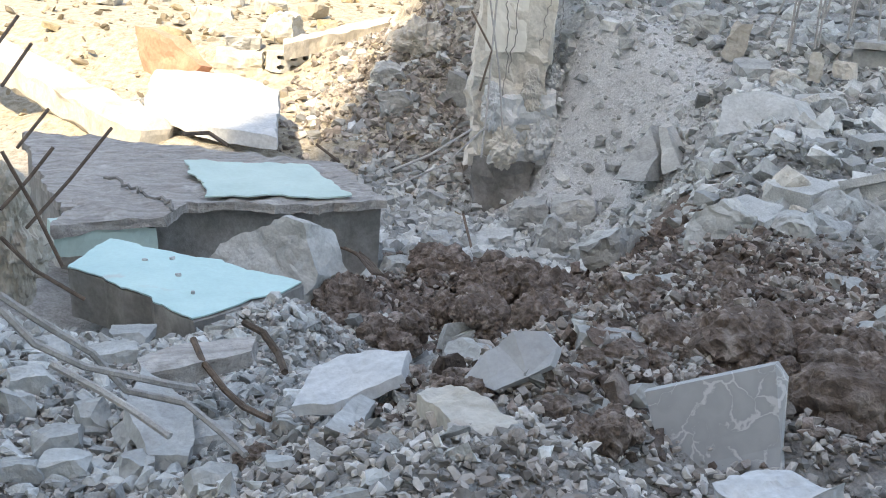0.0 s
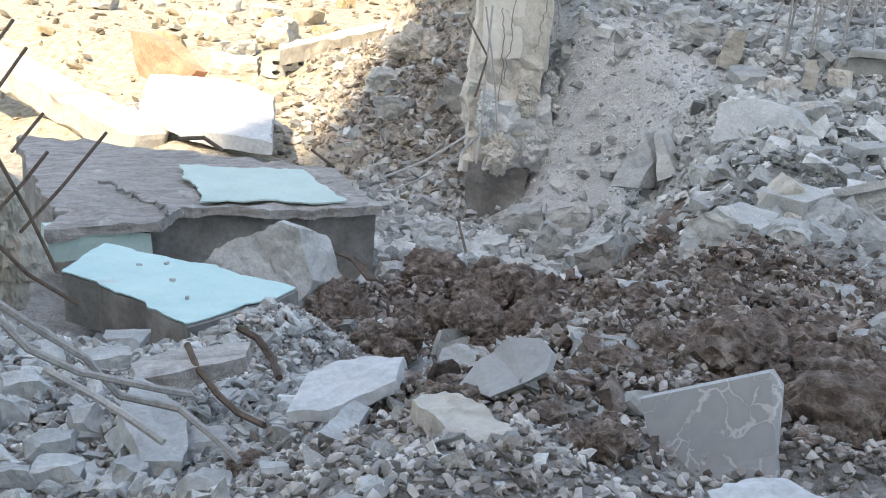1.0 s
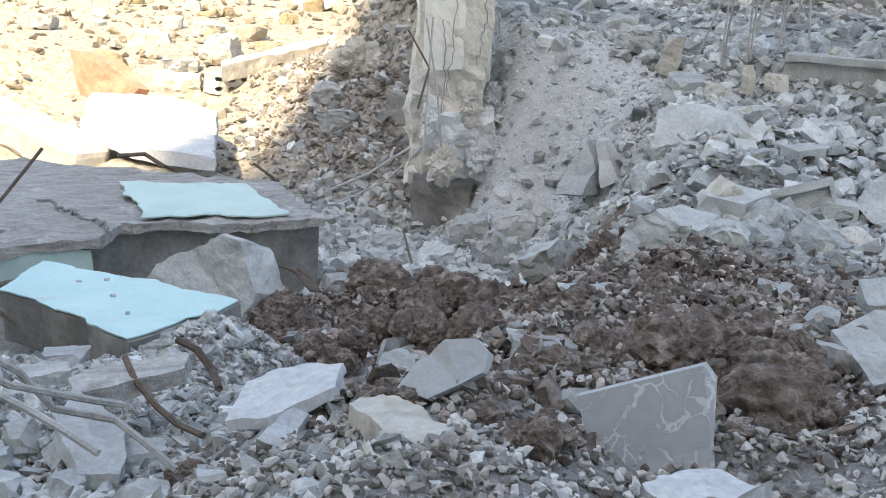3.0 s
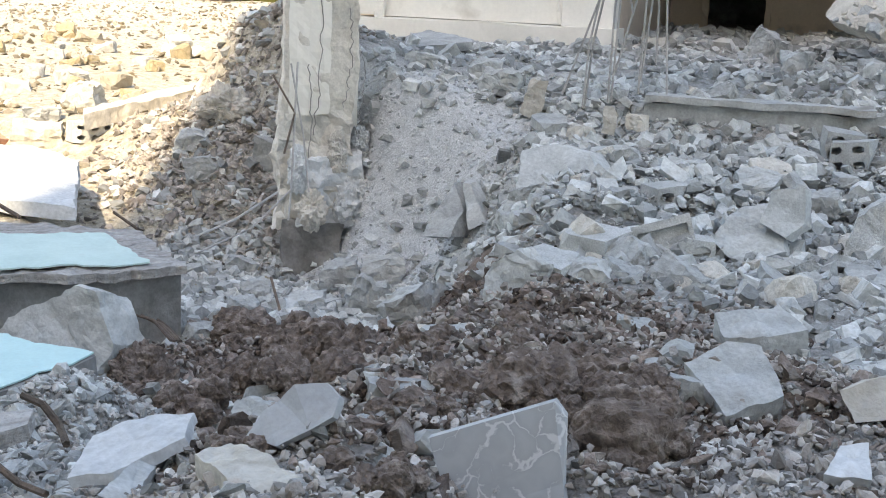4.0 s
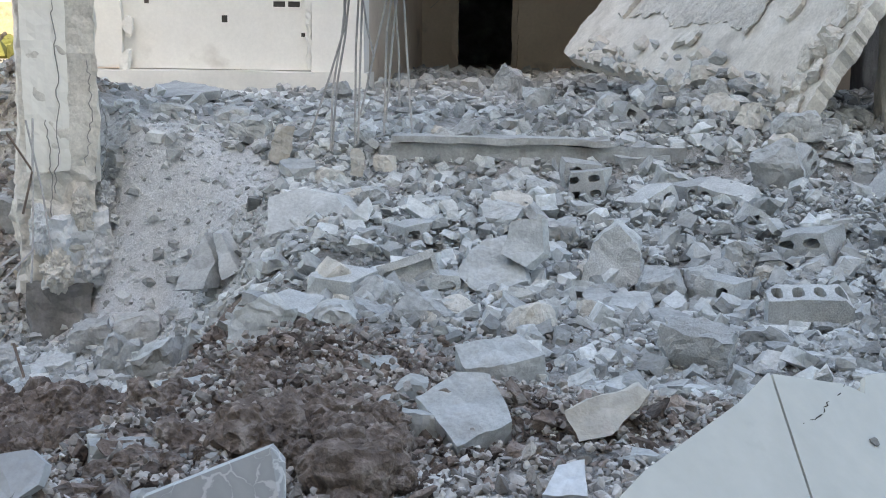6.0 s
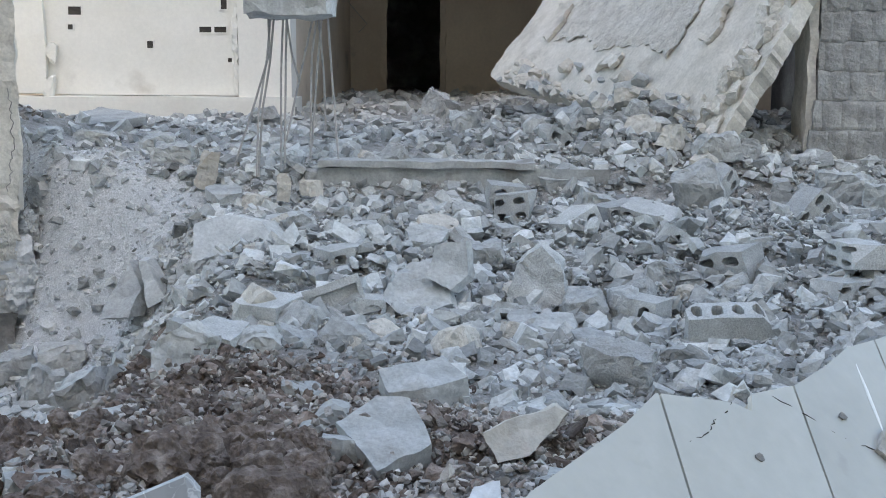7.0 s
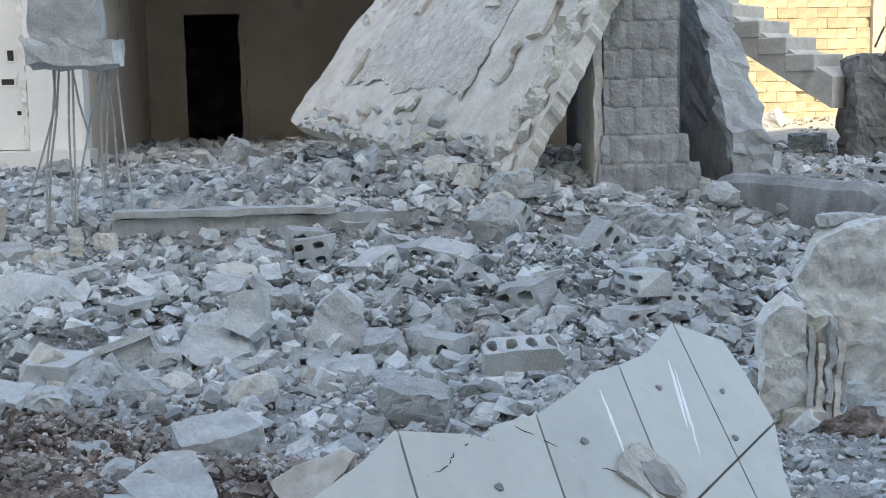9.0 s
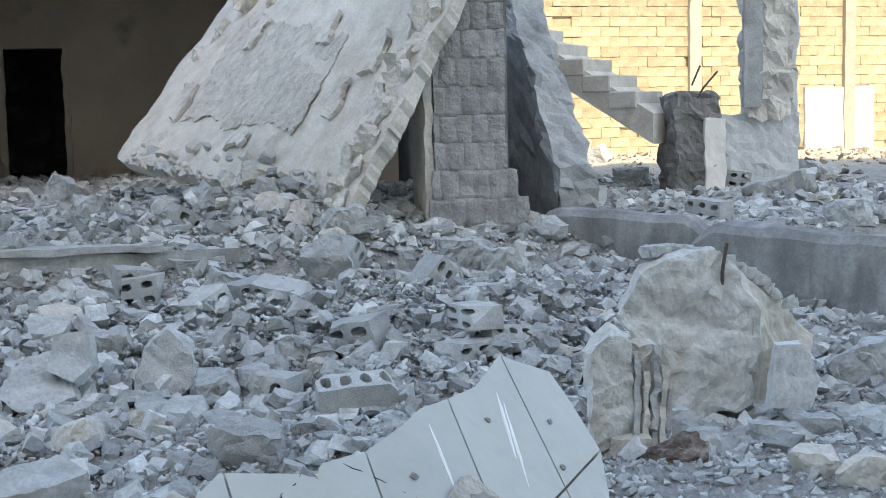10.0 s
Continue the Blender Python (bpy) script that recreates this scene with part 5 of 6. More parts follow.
plate("slab_fragment", [(-1.46, 2.93, 0.21), (-1.52, 3.13, 0.23), (-1.42, 3.24, 0.26), (-1.32, 3.26, 0.27), (-1.27, 3.12, 0.26), (-1.37, 2.97, 0.22)], (0.01, 0.0, -0.026), PALE, "white-faced slab shard lying on gravel", "slab fragment", rough=0.006, cell=0.02, seed=62)
plate("slab_fragment", [(-1.24, 2.7, 0.3), (-1.29, 2.95, 0.27), (-1.25, 2.96, 0.26), (-1.19, 2.74, 0.27)], (-0.02, 0.03, -0.07), CONC, "thin grey shard standing on edge", "slab fragment", rough=0.008, cell=0.02, seed=63)
plate("screed_shard", [(-1.035, 2.959, 0.362), (-1.005, 2.998, 0.415), (-0.976, 3.008, 0.435), (-0.947, 3.018, 0.474), (-0.879, 3.027, 0.484), (-0.840, 3.008, 0.464), (-0.835, 2.959, 0.435), (-0.879, 2.940, 0.406), (-0.937, 2.901, 0.371)], (0.003, 0.022, -0.014), GREYSM, "smooth grey floor screed shard leaning on earth", "slab fragment", rough=0.004, cell=0.02, seed=65)
chunk((-1.18, 3.35, 0.25), (0.16, 0.12, 0.060), (25, -25, 22), 107, "grey concrete edge strip beside a shard", CONC, "slab_fragment", 5)
plate("stone_strip", [(-1.074, 2.796, 0.376), (-1.035, 2.875, 0.385), (-0.917, 2.806, 0.395), (-0.818, 2.718, 0.395), (-0.848, 2.629, 0.376), (-0.956, 2.698, 0.385)], (0.0, 0.01, -0.06), LIME, "weathered beige stone strip half buried", "stone", rough=0.012, cell=0.02, seed=64)
chunk((-0.86, 3.55, 0.30), (0.22, 0.10, 0.050), (3, 0, 15), 109, "narrow pale plank of concrete in soil", CONC, "slab_fragment", 5)
chunk((-0.65, 3.07, 0.36), (0.07, 0.08, 0.050), (45, 40, 14), 110, "small pale chip leaning on marble", CONC, "slab_fragment", 5)
plate("slab_fragment", [(-0.42, 2.68, 0.38), (-0.36, 2.77, 0.38), (-0.31, 2.82, 0.38), (-0.24, 2.81, 0.38), (-0.19, 2.81, 0.38), (-0.26, 2.71, 0.38), (-0.37, 2.63, 0.38)], (0.0, 0.01, -0.03), PALE, "white chalky slab edge in gravel", "slab fragment", rough=0.016, cell=0.02, seed=81)
plate("slab_fragment", [(-2.02, 3.06, 0.17), (-1.97, 3.2, 0.18), (-1.82, 3.32, 0.19), (-1.78, 3.24, 0.18), (-1.88, 3.07, 0.17), (-1.95, 3.0, 0.16)], (0.0, 0.01, -0.05), FLOORC, "grey slab fragment overhanging a dark gap", "slab fragment", rough=0.006, cell=0.025, seed=71)
plate("slab_fragment", [(-1.97, 3.02, 0.17), (-1.75, 2.95, 0.13), (-1.62, 2.74, 0.12), (-1.72, 2.72, 0.1), (-1.9, 2.86, 0.14)], (0.0, -0.01, -0.04), CONC, "pale tilted slab fragment among bent bars", "slab fragment", rough=0.008, cell=0.025, seed=72)
chunk((-2.43, 3.42, -0.03), (0.19, 0.13, 0.07), (0, -8, 40), 114, "angular broken concrete chunk coated in pale dust", CONC, "concrete_chunk", 4)
chunk((-2.33, 3.00, 0.05), (0.13, 0.09, 0.07), (0, 0, 43), 115, "angular broken concrete chunk coated in pale dust", CONC, "concrete_chunk", 4)
chunk((-1.68, 2.90, 0.07), (0.13, 0.09, 0.08), (0, 0, 35), 116, "angular broken concrete chunk coated in pale dust", CONC, "concrete_chunk", 4)
chunk((-1.86, 2.86, 0.06), (0.11, 0.08, 0.09), (0, -20, 39), 117, "angular broken concrete chunk coated in pale dust", CONC, "concrete_chunk", 4)
chunk((-2.01, 2.74, 0.06), (0.12, 0.09, 0.07), (0, 0, 43), 118, "angular broken concrete chunk coated in pale dust", CONC, "concrete_chunk", 4)
chunk((-2.02, 2.89, 0.06), (0.10, 0.07, 0.09), (0, 0, 41), 119, "angular broken concrete chunk coated in pale dust", CONC, "concrete_chunk", 4)
chunk((-1.44, 2.58, 0.17), (0.13, 0.09, 0.07), (0, 0, 35), 120, "angular broken concrete chunk coated in pale dust", CONC, "concrete_chunk", 4)
chunk((-2.26, 2.87, 0.05), (0.10, 0.07, 0.08), (0, 15, 44), 121, "angular broken concrete chunk coated in pale dust", CONC, "concrete_chunk", 4)
chunk((-1.91, 2.64, 0.06), (0.14, 0.10, 0.06), (0, 0, 42), 122, "angular broken concrete chunk coated in pale dust", CONC, "concrete_chunk", 4)
chunk((-1.75, 2.70, 0.07), (0.12, 0.08, 0.07), (0, 0, 39), 123, "angular broken concrete chunk coated in pale dust", CONC, "concrete_chunk", 4)
chunk((-1.96, 2.57, 0.07), (0.12, 0.08, 0.07), (0, 0, 44), 124, "angular broken concrete chunk coated in pale dust", CONC, "concrete_chunk", 4)
chunk((-1.26, 2.57, 0.25), (0.07, 0.05, 0.05), (0, 0, 32), 125, "angular broken concrete chunk coated in pale dust", CONC, "concrete_chunk", 4)
chunk((-1.44, 2.75, 0.15), (0.09, 0.06, 0.06), (0, 0, 33), 126, "brown lump of earth among stones", EARTHROCK, "earth_lump", 4)
chunk((-2.84, 4.28, -0.28), (0.20, 0.14, 0.08), (0, 0, 37), 127, "angular broken concrete chunk coated in pale dust", CONC, "concrete_chunk", 4)
chunk((-2.62, 3.36, -0.03), (0.19, 0.13, 0.06), (0, 0, 43), 128, "angular broken concrete chunk coated in pale dust", CONC, "concrete_chunk", 4)
chunk((-2.65, 3.84, -0.14), (0.18, 0.12, 0.05), (0, 0, 39), 129, "dark grey slab edge", CONC, "concrete_chunk", 4)
chunk((-2.95, 6.06, -0.43), (0.23, 0.16, 0.16), (0, 0, 28), 130, "angular broken concrete chunk coated in pale dust", CONC, "concrete_chunk", 4)
chunk((-2.83, 6.74, -0.55), (0.19, 0.13, 0.18), (0, 0, 24), 131, "angular broken concrete chunk coated in pale dust", CONC, "concrete_chunk", 4)
chunk((-2.63, 5.84, -0.42), (0.19, 0.14, 0.13), (0, 0, 26), 132, "angular broken concrete chunk coated in pale dust", CONC, "concrete_chunk", 4)
chunk((-3.24, 7.80, -0.73), (0.19, 0.13, 0.17), (0, 0, 24), 133, "angular broken concrete chunk coated in pale dust", CONC, "concrete_chunk", 4)
chunk((-3.73, 8.57, -0.80), (0.25, 0.17, 0.19), (0, 20, 25), 134, "angular broken concrete chunk coated in pale dust", CONC, "concrete_chunk", 4)
chunk((-2.84, 7.70, -0.73), (0.22, 0.15, 0.13), (0, 0, 21), 135, "angular broken concrete chunk coated in pale dust", CONC, "concrete_chunk", 4)
chunk((-2.88, 8.32, -0.69), (0.31, 0.22, 0.16), (0, -10, 20), 136, "angular broken concrete chunk coated in pale dust", CONC, "concrete_chunk", 4)
chunk((-2.58, 8.40, -0.66), (0.27, 0.19, 0.13), (0, 0, 18), 137, "angular broken concrete chunk coated in pale dust", CONC, "concrete_chunk", 4)
chunk((-0.79, 3.38, 0.32), (0.12, 0.09, 0.06), (0, 0, 15), 138, "reddish brown clod of clay", EARTHROCK, "clay_clod", 4)
chunk((-0.71, 3.40, 0.32), (0.08, 0.06, 0.05), (0, 0, 13), 139, "reddish brown clod of clay", EARTHROCK, "clay_clod", 4)
chunk((-0.85, 3.33, 0.32), (0.07, 0.05, 0.04), (0, 0, 16), 140, "reddish brown clod of clay", EARTHROCK, "clay_clod", 4)
plate("street_slab", [(-6.45, 8.95, -0.12), (-5.9, 9.2, -0.14), (-5.2, 8.85, -0.18), (-4.4, 7.5, -0.22), (-5.0, 7.45, -0.2), (-5.65, 7.75, -0.16)], (0.02, -0.02, -0.09), PALE, "white sunlit slab lying in the street", "slab fragment", rough=0.03, cell=0.08, seed=5)
chunk((-6.61, 11.14, 0.02), (0.39, 0.31, 0.28), (0, 0, 7), 142, "sunlit squared concrete block", CONC, "concrete_chunk", 1)
plate("painted_panel", [(-7.45, 9.95, 0.05), (-6.95, 9.8, 0.0), (-6.6, 9.75, -0.22), (-6.8, 9.75, -0.42), (-7.35, 9.9, -0.4)], (0.06, 0.12, 0.0), REDP, "sunlit red-painted plaster panel propped in rubble", "plaster panel", rough=0.03, cell=0.06, seed=8)
plate("concrete_plank", [(-5.95, 10.1, 0.06), (-5.85, 9.95, 0.04), (-5.35, 12.0, 0.2), (-5.55, 12.15, 0.24)], (0, 0, -0.14), LIME, "long sunlit timber-marked concrete plank", "concrete plank", rough=0.02, cell=0.06, seed=9)
chunk((-4.54, 10.00, 0.17), (0.42, 0.30, 0.26), (0, 0, 25), 145, "rounded pale boulder in sunlight", LIME, "boulder", 7)
chunk((-4.73, 9.72, -0.08), (0.28, 0.20, 0.17), (0, 0, 27), 146, "angular broken concrete chunk coated in pale dust", CONC, "concrete_chunk", 4)
chunk((-6.57, 10.39, -0.09), (0.32, 0.22, 0.19), (0, 0, 34), 147, "angular broken concrete chunk coated in pale dust", CONC, "concrete_chunk", 4)
chunk((-6.43, 10.09, -0.21), (0.46, 0.32, 0.28), (0, 0, 34), 148, "angular broken concrete chunk coated in pale dust", LIME, "concrete_chunk", 4)
chunk((-6.47, 9.37, -0.57), (0.59, 0.41, 0.20), (0, 0, 36), 149, "sunlit beige stone lump", LIME, "concrete_chunk", 4)
chunk((-7.68, 12.62, 0.04), (0.38, 0.27, 0.17), (0, 0, 32), 150, "angular broken concrete chunk coated in pale dust", CONC, "concrete_chunk", 4)
chunk((-7.80, 11.69, 0.00), (0.48, 0.33, 0.17), (0, 0, 35), 151, "angular broken concrete chunk coated in pale dust", LIME, "concrete_chunk", 4)
chunk((-3.98, 9.61, -0.12), (0.23, 0.07, 0.33), (0, 5, 24), 152, "upright pale slab against the column", CONC, "concrete_chunk", 4)
chunk((-4.02, 9.51, -0.41), (0.27, 0.43, 0.060), (10, 0, 24), 153, "irregular flat shard of grey concrete screed", CONC, "slab_fragment", 5)
chunk((-4.45, 9.40, -0.27), (0.27, 0.19, 0.25), (0, 0, 27), 154, "angular broken concrete chunk coated in pale dust", CONC, "concrete_chunk", 4)
plate("slab_fragment", [(2.84, 5.2, 0.16), (2.87, 5.18, 0.43), (3.0, 5.22, 0.42), (3.12, 5.26, 0.26), (3.08, 5.26, 0.14)], (0.02, 0.07, 0.0), PALE, "blue-grey panel leaning on the standing block", "slab fragment", rough=0.01, cell=0.03, seed=55)
chunk((3.66, 5.73, 0.18), (0.29, 0.14, 0.27), (0, -20, -33), 156, "angular broken concrete chunk coated in pale dust", CONC, "concrete_chunk", 4)
chunk((2.46, 5.19, 0.14), (0.14, 0.10, 0.13), (0, -10, -25), 157, "angular broken concrete chunk coated in pale dust", CONC, "concrete_chunk", 4)
chunk((2.40, 4.07, 0.27), (0.21, 0.15, 0.10), (0, 0, -31), 158, "white dusty concrete lump in gravel", PALEC, "concrete_chunk", 7)
chunk((2.46, 3.92, 0.29), (0.17, 0.12, 0.11), (0, 0, -33), 159, "white dusty concrete lump in gravel", PALEC, "concrete_chunk", 7)
chunk((2.66, 4.81, 0.16), (0.19, 0.13, 0.10), (0, 0, -29), 160, "angular broken concrete chunk coated in pale dust", CONC, "concrete_chunk", 4)
chunk((2.12, 4.51, 0.21), (0.17, 0.12, 0.11), (0, 0, -25), 161, "brown lump of earth in gravel", EARTHROCK, "earth_lump", 4)
chunk((2.94, 5.01, 0.14), (0.20, 0.14, 0.10), (0, 0, -31), 162, "angular broken concrete chunk coated in pale dust", CONC, "concrete_chunk", 4)
chunk((2.21, 4.15, 0.24), (0.11, 0.08, 0.07), (0, 0, -28), 163, "angular broken concrete chunk coated in pale dust", CONC, "concrete_chunk", 4)
chunk((2.37, 4.81, 0.16), (0.15, 0.10, 0.10), (0, 0, -26), 164, "angular broken concrete chunk coated in pale dust", CONC, "concrete_chunk", 4)
chunk((2.44, 6.93, 0.20), (0.24, 0.17, 0.12), (0, 5, -18), 165, "angular broken concrete chunk coated in pale dust", CONC, "concrete_chunk", 4)
chunk((2.34, 6.40, 0.15), (0.17, 0.12, 0.10), (0, 0, -19), 166, "angular broken concrete chunk coated in pale dust", CONC, "concrete_chunk", 4)
chunk((2.62, 7.52, 0.30), (0.30, 0.21, 0.18), (0, 25, -18), 167, "angular broken concrete chunk coated in pale dust", CONC, "concrete_chunk", 4)
chunk((7.33, 18.99, 0.78), (0.53, 0.37, 0.29), (0, -20, -21), 168, "angular broken concrete chunk coated in pale dust", CONC, "concrete_chunk", 4)
chunk((6.03, 10.84, 0.71), (0.71, 0.36, 0.23), (0, -14, -29), 169, "tilted slab fragment on the rubble ledge", CONC, "concrete_chunk", 4)
chunk((5.65, 9.12, 0.61), (0.39, 0.23, 0.24), (0, -6, -32), 170, "broken slab on the rubble ledge", CONC, "concrete_chunk", 4)
chunk((7.51, 12.76, 0.74), (0.49, 0.34, 0.22), (0, 10, -31), 171, "angular broken concrete chunk coated in pale dust", CONC, "concrete_chunk", 4)
chunk((5.43, 12.84, 0.74), (0.41, 0.29, 0.22), (0, 0, -23), 172, "angular broken concrete chunk coated in pale dust", CONC, "concrete_chunk", 4)
chunk((3.20, 8.05, 0.29), (0.42, 0.67, 0.080), (2, 0, -21), 173, "dark slab strip in rubble", CONC, "slab_fragment", 5)
plate("slab_fragment", [(0.17, 3.2, 0.37), (0.2, 3.3, 0.4), (0.26, 3.31, 0.41), (0.265, 3.2, 0.37)], (0.0, 0.02, -0.035), PALE, "pale blue-grey shard in gravel", "slab fragment", rough=0.006, cell=0.02, seed=40)
chunk((0.42, 3.66, 0.29), (0.07, 0.05, 0.05), (0, 0, -5), 175, "angular broken concrete chunk coated in pale dust", CONC, "concrete_chunk", 4)
chunk((-0.09, 4.56, 0.18), (0.11, 0.08, 0.05), (0, 0, 4), 176, "angular broken concrete chunk coated in pale dust", CONC, "concrete_chunk", 4)
chunk((-0.65, 4.24, 0.22), (0.09, 0.06, 0.04), (0, 0, 13), 177, "angular broken concrete chunk coated in pale dust", LIME, "concrete_chunk", 4)
plate("concrete_wedge", [(-3.15, 4.9, -0.26), (-2.62, 4.88, -0.32), (-2.56, 4.92, -0.16), (-2.66, 4.96, 0.02), (-2.76, 4.98, 0.02), (-3.05, 4.95, -0.13)], (0.08, 0.16, -0.06), CONC, "pale wedge of broken concrete by the turquoise slab", "concrete chunk", "broken concrete pieces", rough=0.03, cell=0.035, seed=61)
chunk((-3.3, 3.95, 0.1), (0.2, 0.16, 0.5), (8, -6, 44), 179, "pinkish crumbling concrete mass with bars in it", LIME, "boulder", 6)
stand = thing("standing_block", pose(2.6, 5.45, 0.1), "large pale standing block of broken concrete", "concrete chunk")
plate("face", [(-0.2, -0.1, 0.1), (-0.35, -0.1, 0.46), (-0.25, -0.09, 0.64), (-0.13, -0.08, 0.7), (0.1, -0.06, 0.7), (0.2, -0.08, 0.6), (0.28, -0.12, 0.45), (0.22, -0.14, 0.05), (0.0, -0.12, 0.02)], (0.1, 0.22, 0.0), STAND, "chalky front face", rough=0.03, cell=0.035, seed=41, parent=stand)
plate("side", [(0.18, -0.1, -0.05), (0.26, -0.1, 0.46), (0.14, 0.0, 0.68), (0.45, 0.22, 0.5), (0.78, 0.3, 0.26), (0.6, 0.1, 0.0)], (-0.06, 0.2, 0.0), LIME, "beige broken flank in shade", rough=0.025, cell=0.04, seed=42, parent=stand)
for k in range(26):
    lump = link("crumb", broken((0.07 + 0.05 * ((k * 0.618) % 1), 0.06, 0.05), 480 + k, 5, 1.3), CONC, stand)
    u = (k * 0.381) % 1
    lump.location = (-0.15 + 0.75 * u, 0.0 + 0.12 * ((k * 0.77) % 1) + 0.15 * u, 0.71 - 0.3 * u * u)
stump = thing("post_stump", pose(2.0, 4.72, 0.12), "broken concrete post stump with cast grooves", "concrete post")
plate("core", [(-0.12, -0.06, 0.06), (-0.14, -0.05, 0.42), (-0.05, -0.04, 0.5), (0.03, -0.02, 0.46), (0.04, -0.03, 0.12)], (0.04, 0.16, 0.0), STAND, "pale plastered half of the stump", rough=0.018, cell=0.025, seed=51, parent=stump)
plate("cavity", [(0.0, -0.02, 0.08), (0.02, 0.0, 0.44), (0.16, 0.02, 0.42), (0.14, 0.0, 0.06)], (0.0, 0.1, 0.0), LIME, "hollowed brown core of the stump", rough=0.03, cell=0.022, seed=52, parent=stump)
plate("foot", [(-0.1, -0.1, -0.02), (-0.06, -0.08, 0.13), (0.08, -0.08, 0.12), (0.14, -0.08, -0.02)], (0.02, 0.16, 0.0), LIME, "crushed dusty foot", rough=0.02, cell=0.03, seed=53, parent=stump)
for k, (x, top_z) in enumerate(((0.04, 0.4), (0.075, 0.34), (0.11, 0.43), (0.14, 0.36))):
    plate("rib", [(x - 0.012, -0.05, 0.08), (x + 0.012, -0.05, 0.08), (x + 0.03, -0.02, top_z), (x + 0.008, -0.02, top_z + 0.01)], (0.0, 0.07, 0.0), PALEC if k % 2 else CONC, "upright ridge between cast grooves", rough=0.012, cell=0.02, seed=90 + k, parent=stump)
chunk((3.61, 5.75, 0.16), (0.24, 0.14, 0.22), (0, -25, -33), 182, "angular broken concrete chunk coated in pale dust", CONC, "concrete_chunk", 4)
rebar(((-3.11, 4.30, 0.47), (-3.14, 4.09, 0.30), (-3.16, 3.88, 0.16)), 0.007, "rusty steel reinforcing bar jutting from rubble", RUST)
rebar(((-3.13, 4.00, 0.44), (-3.15, 3.89, 0.34), (-3.17, 3.77, 0.25)), 0.007, "rusty steel reinforcing bar jutting from rubble", RUST)
rebar(((-3.35, 4.15, 0.78), (-3.35, 3.99, 0.64)), 0.007, "rusty steel reinforcing bar jutting from rubble", RUST)
rebar(((-3.29, 4.16, 0.54), (-3.29, 3.99, 0.42)), 0.007, "rusty steel reinforcing bar jutting from rubble", RUST)
rebar(((-3.39, 4.13, 0.88), (-3.38, 3.99, 0.77)), 0.007, "rusty steel reinforcing bar jutting from rubble", RUST)
rebar(((-3.19, 3.81, 0.45), (-3.09, 3.85, 0.25), (-2.98, 3.86, 0.05)), 0.007, "rusty steel reinforcing bar jutting from rubble", RUST)
rebar(((-2.95, 3.54, 0.24), (-2.86, 3.59, 0.13), (-2.72, 3.67, 0.03)), 0.007, "rusty steel reinforcing bar jutting from rubble", RUST)
rebar(((-1.85, 2.41, 0.56), (-1.81, 2.49, 0.48), (-1.75, 2.57, 0.40), (-1.71, 2.63, 0.30), (-1.57, 2.66, 0.29), (-1.44, 2.61, 0.27), (-1.36, 2.58, 0.25)), 0.0085, "long bent dusty reinforcing bar over stones", STEEL)
rebar(((-1.85, 2.41, 0.53), (-1.78, 2.43, 0.46), (-1.73, 2.52, 0.39), (-1.61, 2.65, 0.33), (-1.59, 2.72, 0.30)), 0.0085, "long bent dusty reinforcing bar over stones", STEEL)
rebar(((-1.75, 2.44, 0.42), (-1.66, 2.49, 0.36), (-1.57, 2.48, 0.34), (-1.47, 2.47, 0.31)), 0.0085, "long bent dusty reinforcing bar over stones", STEEL)
rebar(((-1.92, 3.17, 0.21), (-1.86, 3.13, 0.17), (-1.77, 3.10, 0.12), (-1.69, 3.07, 0.10), (-1.58, 3.02, 0.11)), 0.009, "rusty steel reinforcing bar jutting from rubble", RUST)
rebar(((-1.97, 3.49, 0.15), (-1.89, 3.47, 0.14), (-1.82, 3.44, 0.10), (-1.74, 3.35, 0.09)), 0.011, "rusty steel reinforcing bar jutting from rubble", RUST)
rebar(((-2.56, 5.12, -0.11), (-2.47, 5.11, -0.12), (-2.33, 5.00, -0.16)), 0.006, "rusty steel reinforcing bar jutting from rubble", RUST)
rebar(((-2.54, 5.13, -0.11), (-2.46, 5.11, -0.13), (-2.32, 5.00, -0.16)), 0.006, "rusty steel reinforcing bar jutting from rubble", RUST)
rebar(((-2.52, 5.14, -0.12), (-2.44, 5.12, -0.14), (-2.31, 5.00, -0.16)), 0.006, "rusty steel reinforcing bar jutting from rubble", RUST)
rebar(((-2.50, 5.15, -0.13), (-2.43, 5.12, -0.14), (-2.30, 5.01, -0.16)), 0.006, "rusty steel reinforcing bar jutting from rubble", RUST)
rebar(((-2.48, 5.16, -0.13), (-2.41, 5.13, -0.15), (-2.29, 5.01, -0.16)), 0.006, "rusty steel reinforcing bar jutting from rubble", RUST)
rebar(((-3.43, 8.46, 0.62), (-3.24, 8.40, 0.38), (-3.25, 8.25, 0.12)), 0.008, "rusty steel reinforcing bar jutting from rubble", RUST)
rebar(((-3.28, 8.53, 0.71), (-3.24, 8.40, 0.38), (-3.19, 8.25, -0.02), (-3.15, 8.10, -0.30)), 0.008, "rusty steel reinforcing bar jutting from rubble", STEEL)
rebar(((-3.32, 8.51, 0.70), (-3.16, 8.36, 0.24), (-3.06, 8.23, -0.12)), 0.007, "rusty steel reinforcing bar jutting from rubble", STEEL)
rebar(((-3.19, 8.01, -0.10), (-3.30, 7.60, -0.22), (-3.43, 7.30, -0.29)), 0.008, "rusty steel reinforcing bar jutting from rubble", STEEL)
rebar(((-2.94, 7.36, -0.50), (-2.75, 7.07, -0.62), (-2.61, 6.87, -0.68)), 0.009, "rusty steel reinforcing bar jutting from rubble", RUST)
rebar(((-3.11, 8.05, -0.08), (-3.16, 7.55, -0.25), (-3.30, 7.12, -0.33)), 0.006, "rusty steel reinforcing bar jutting from rubble", STEEL)
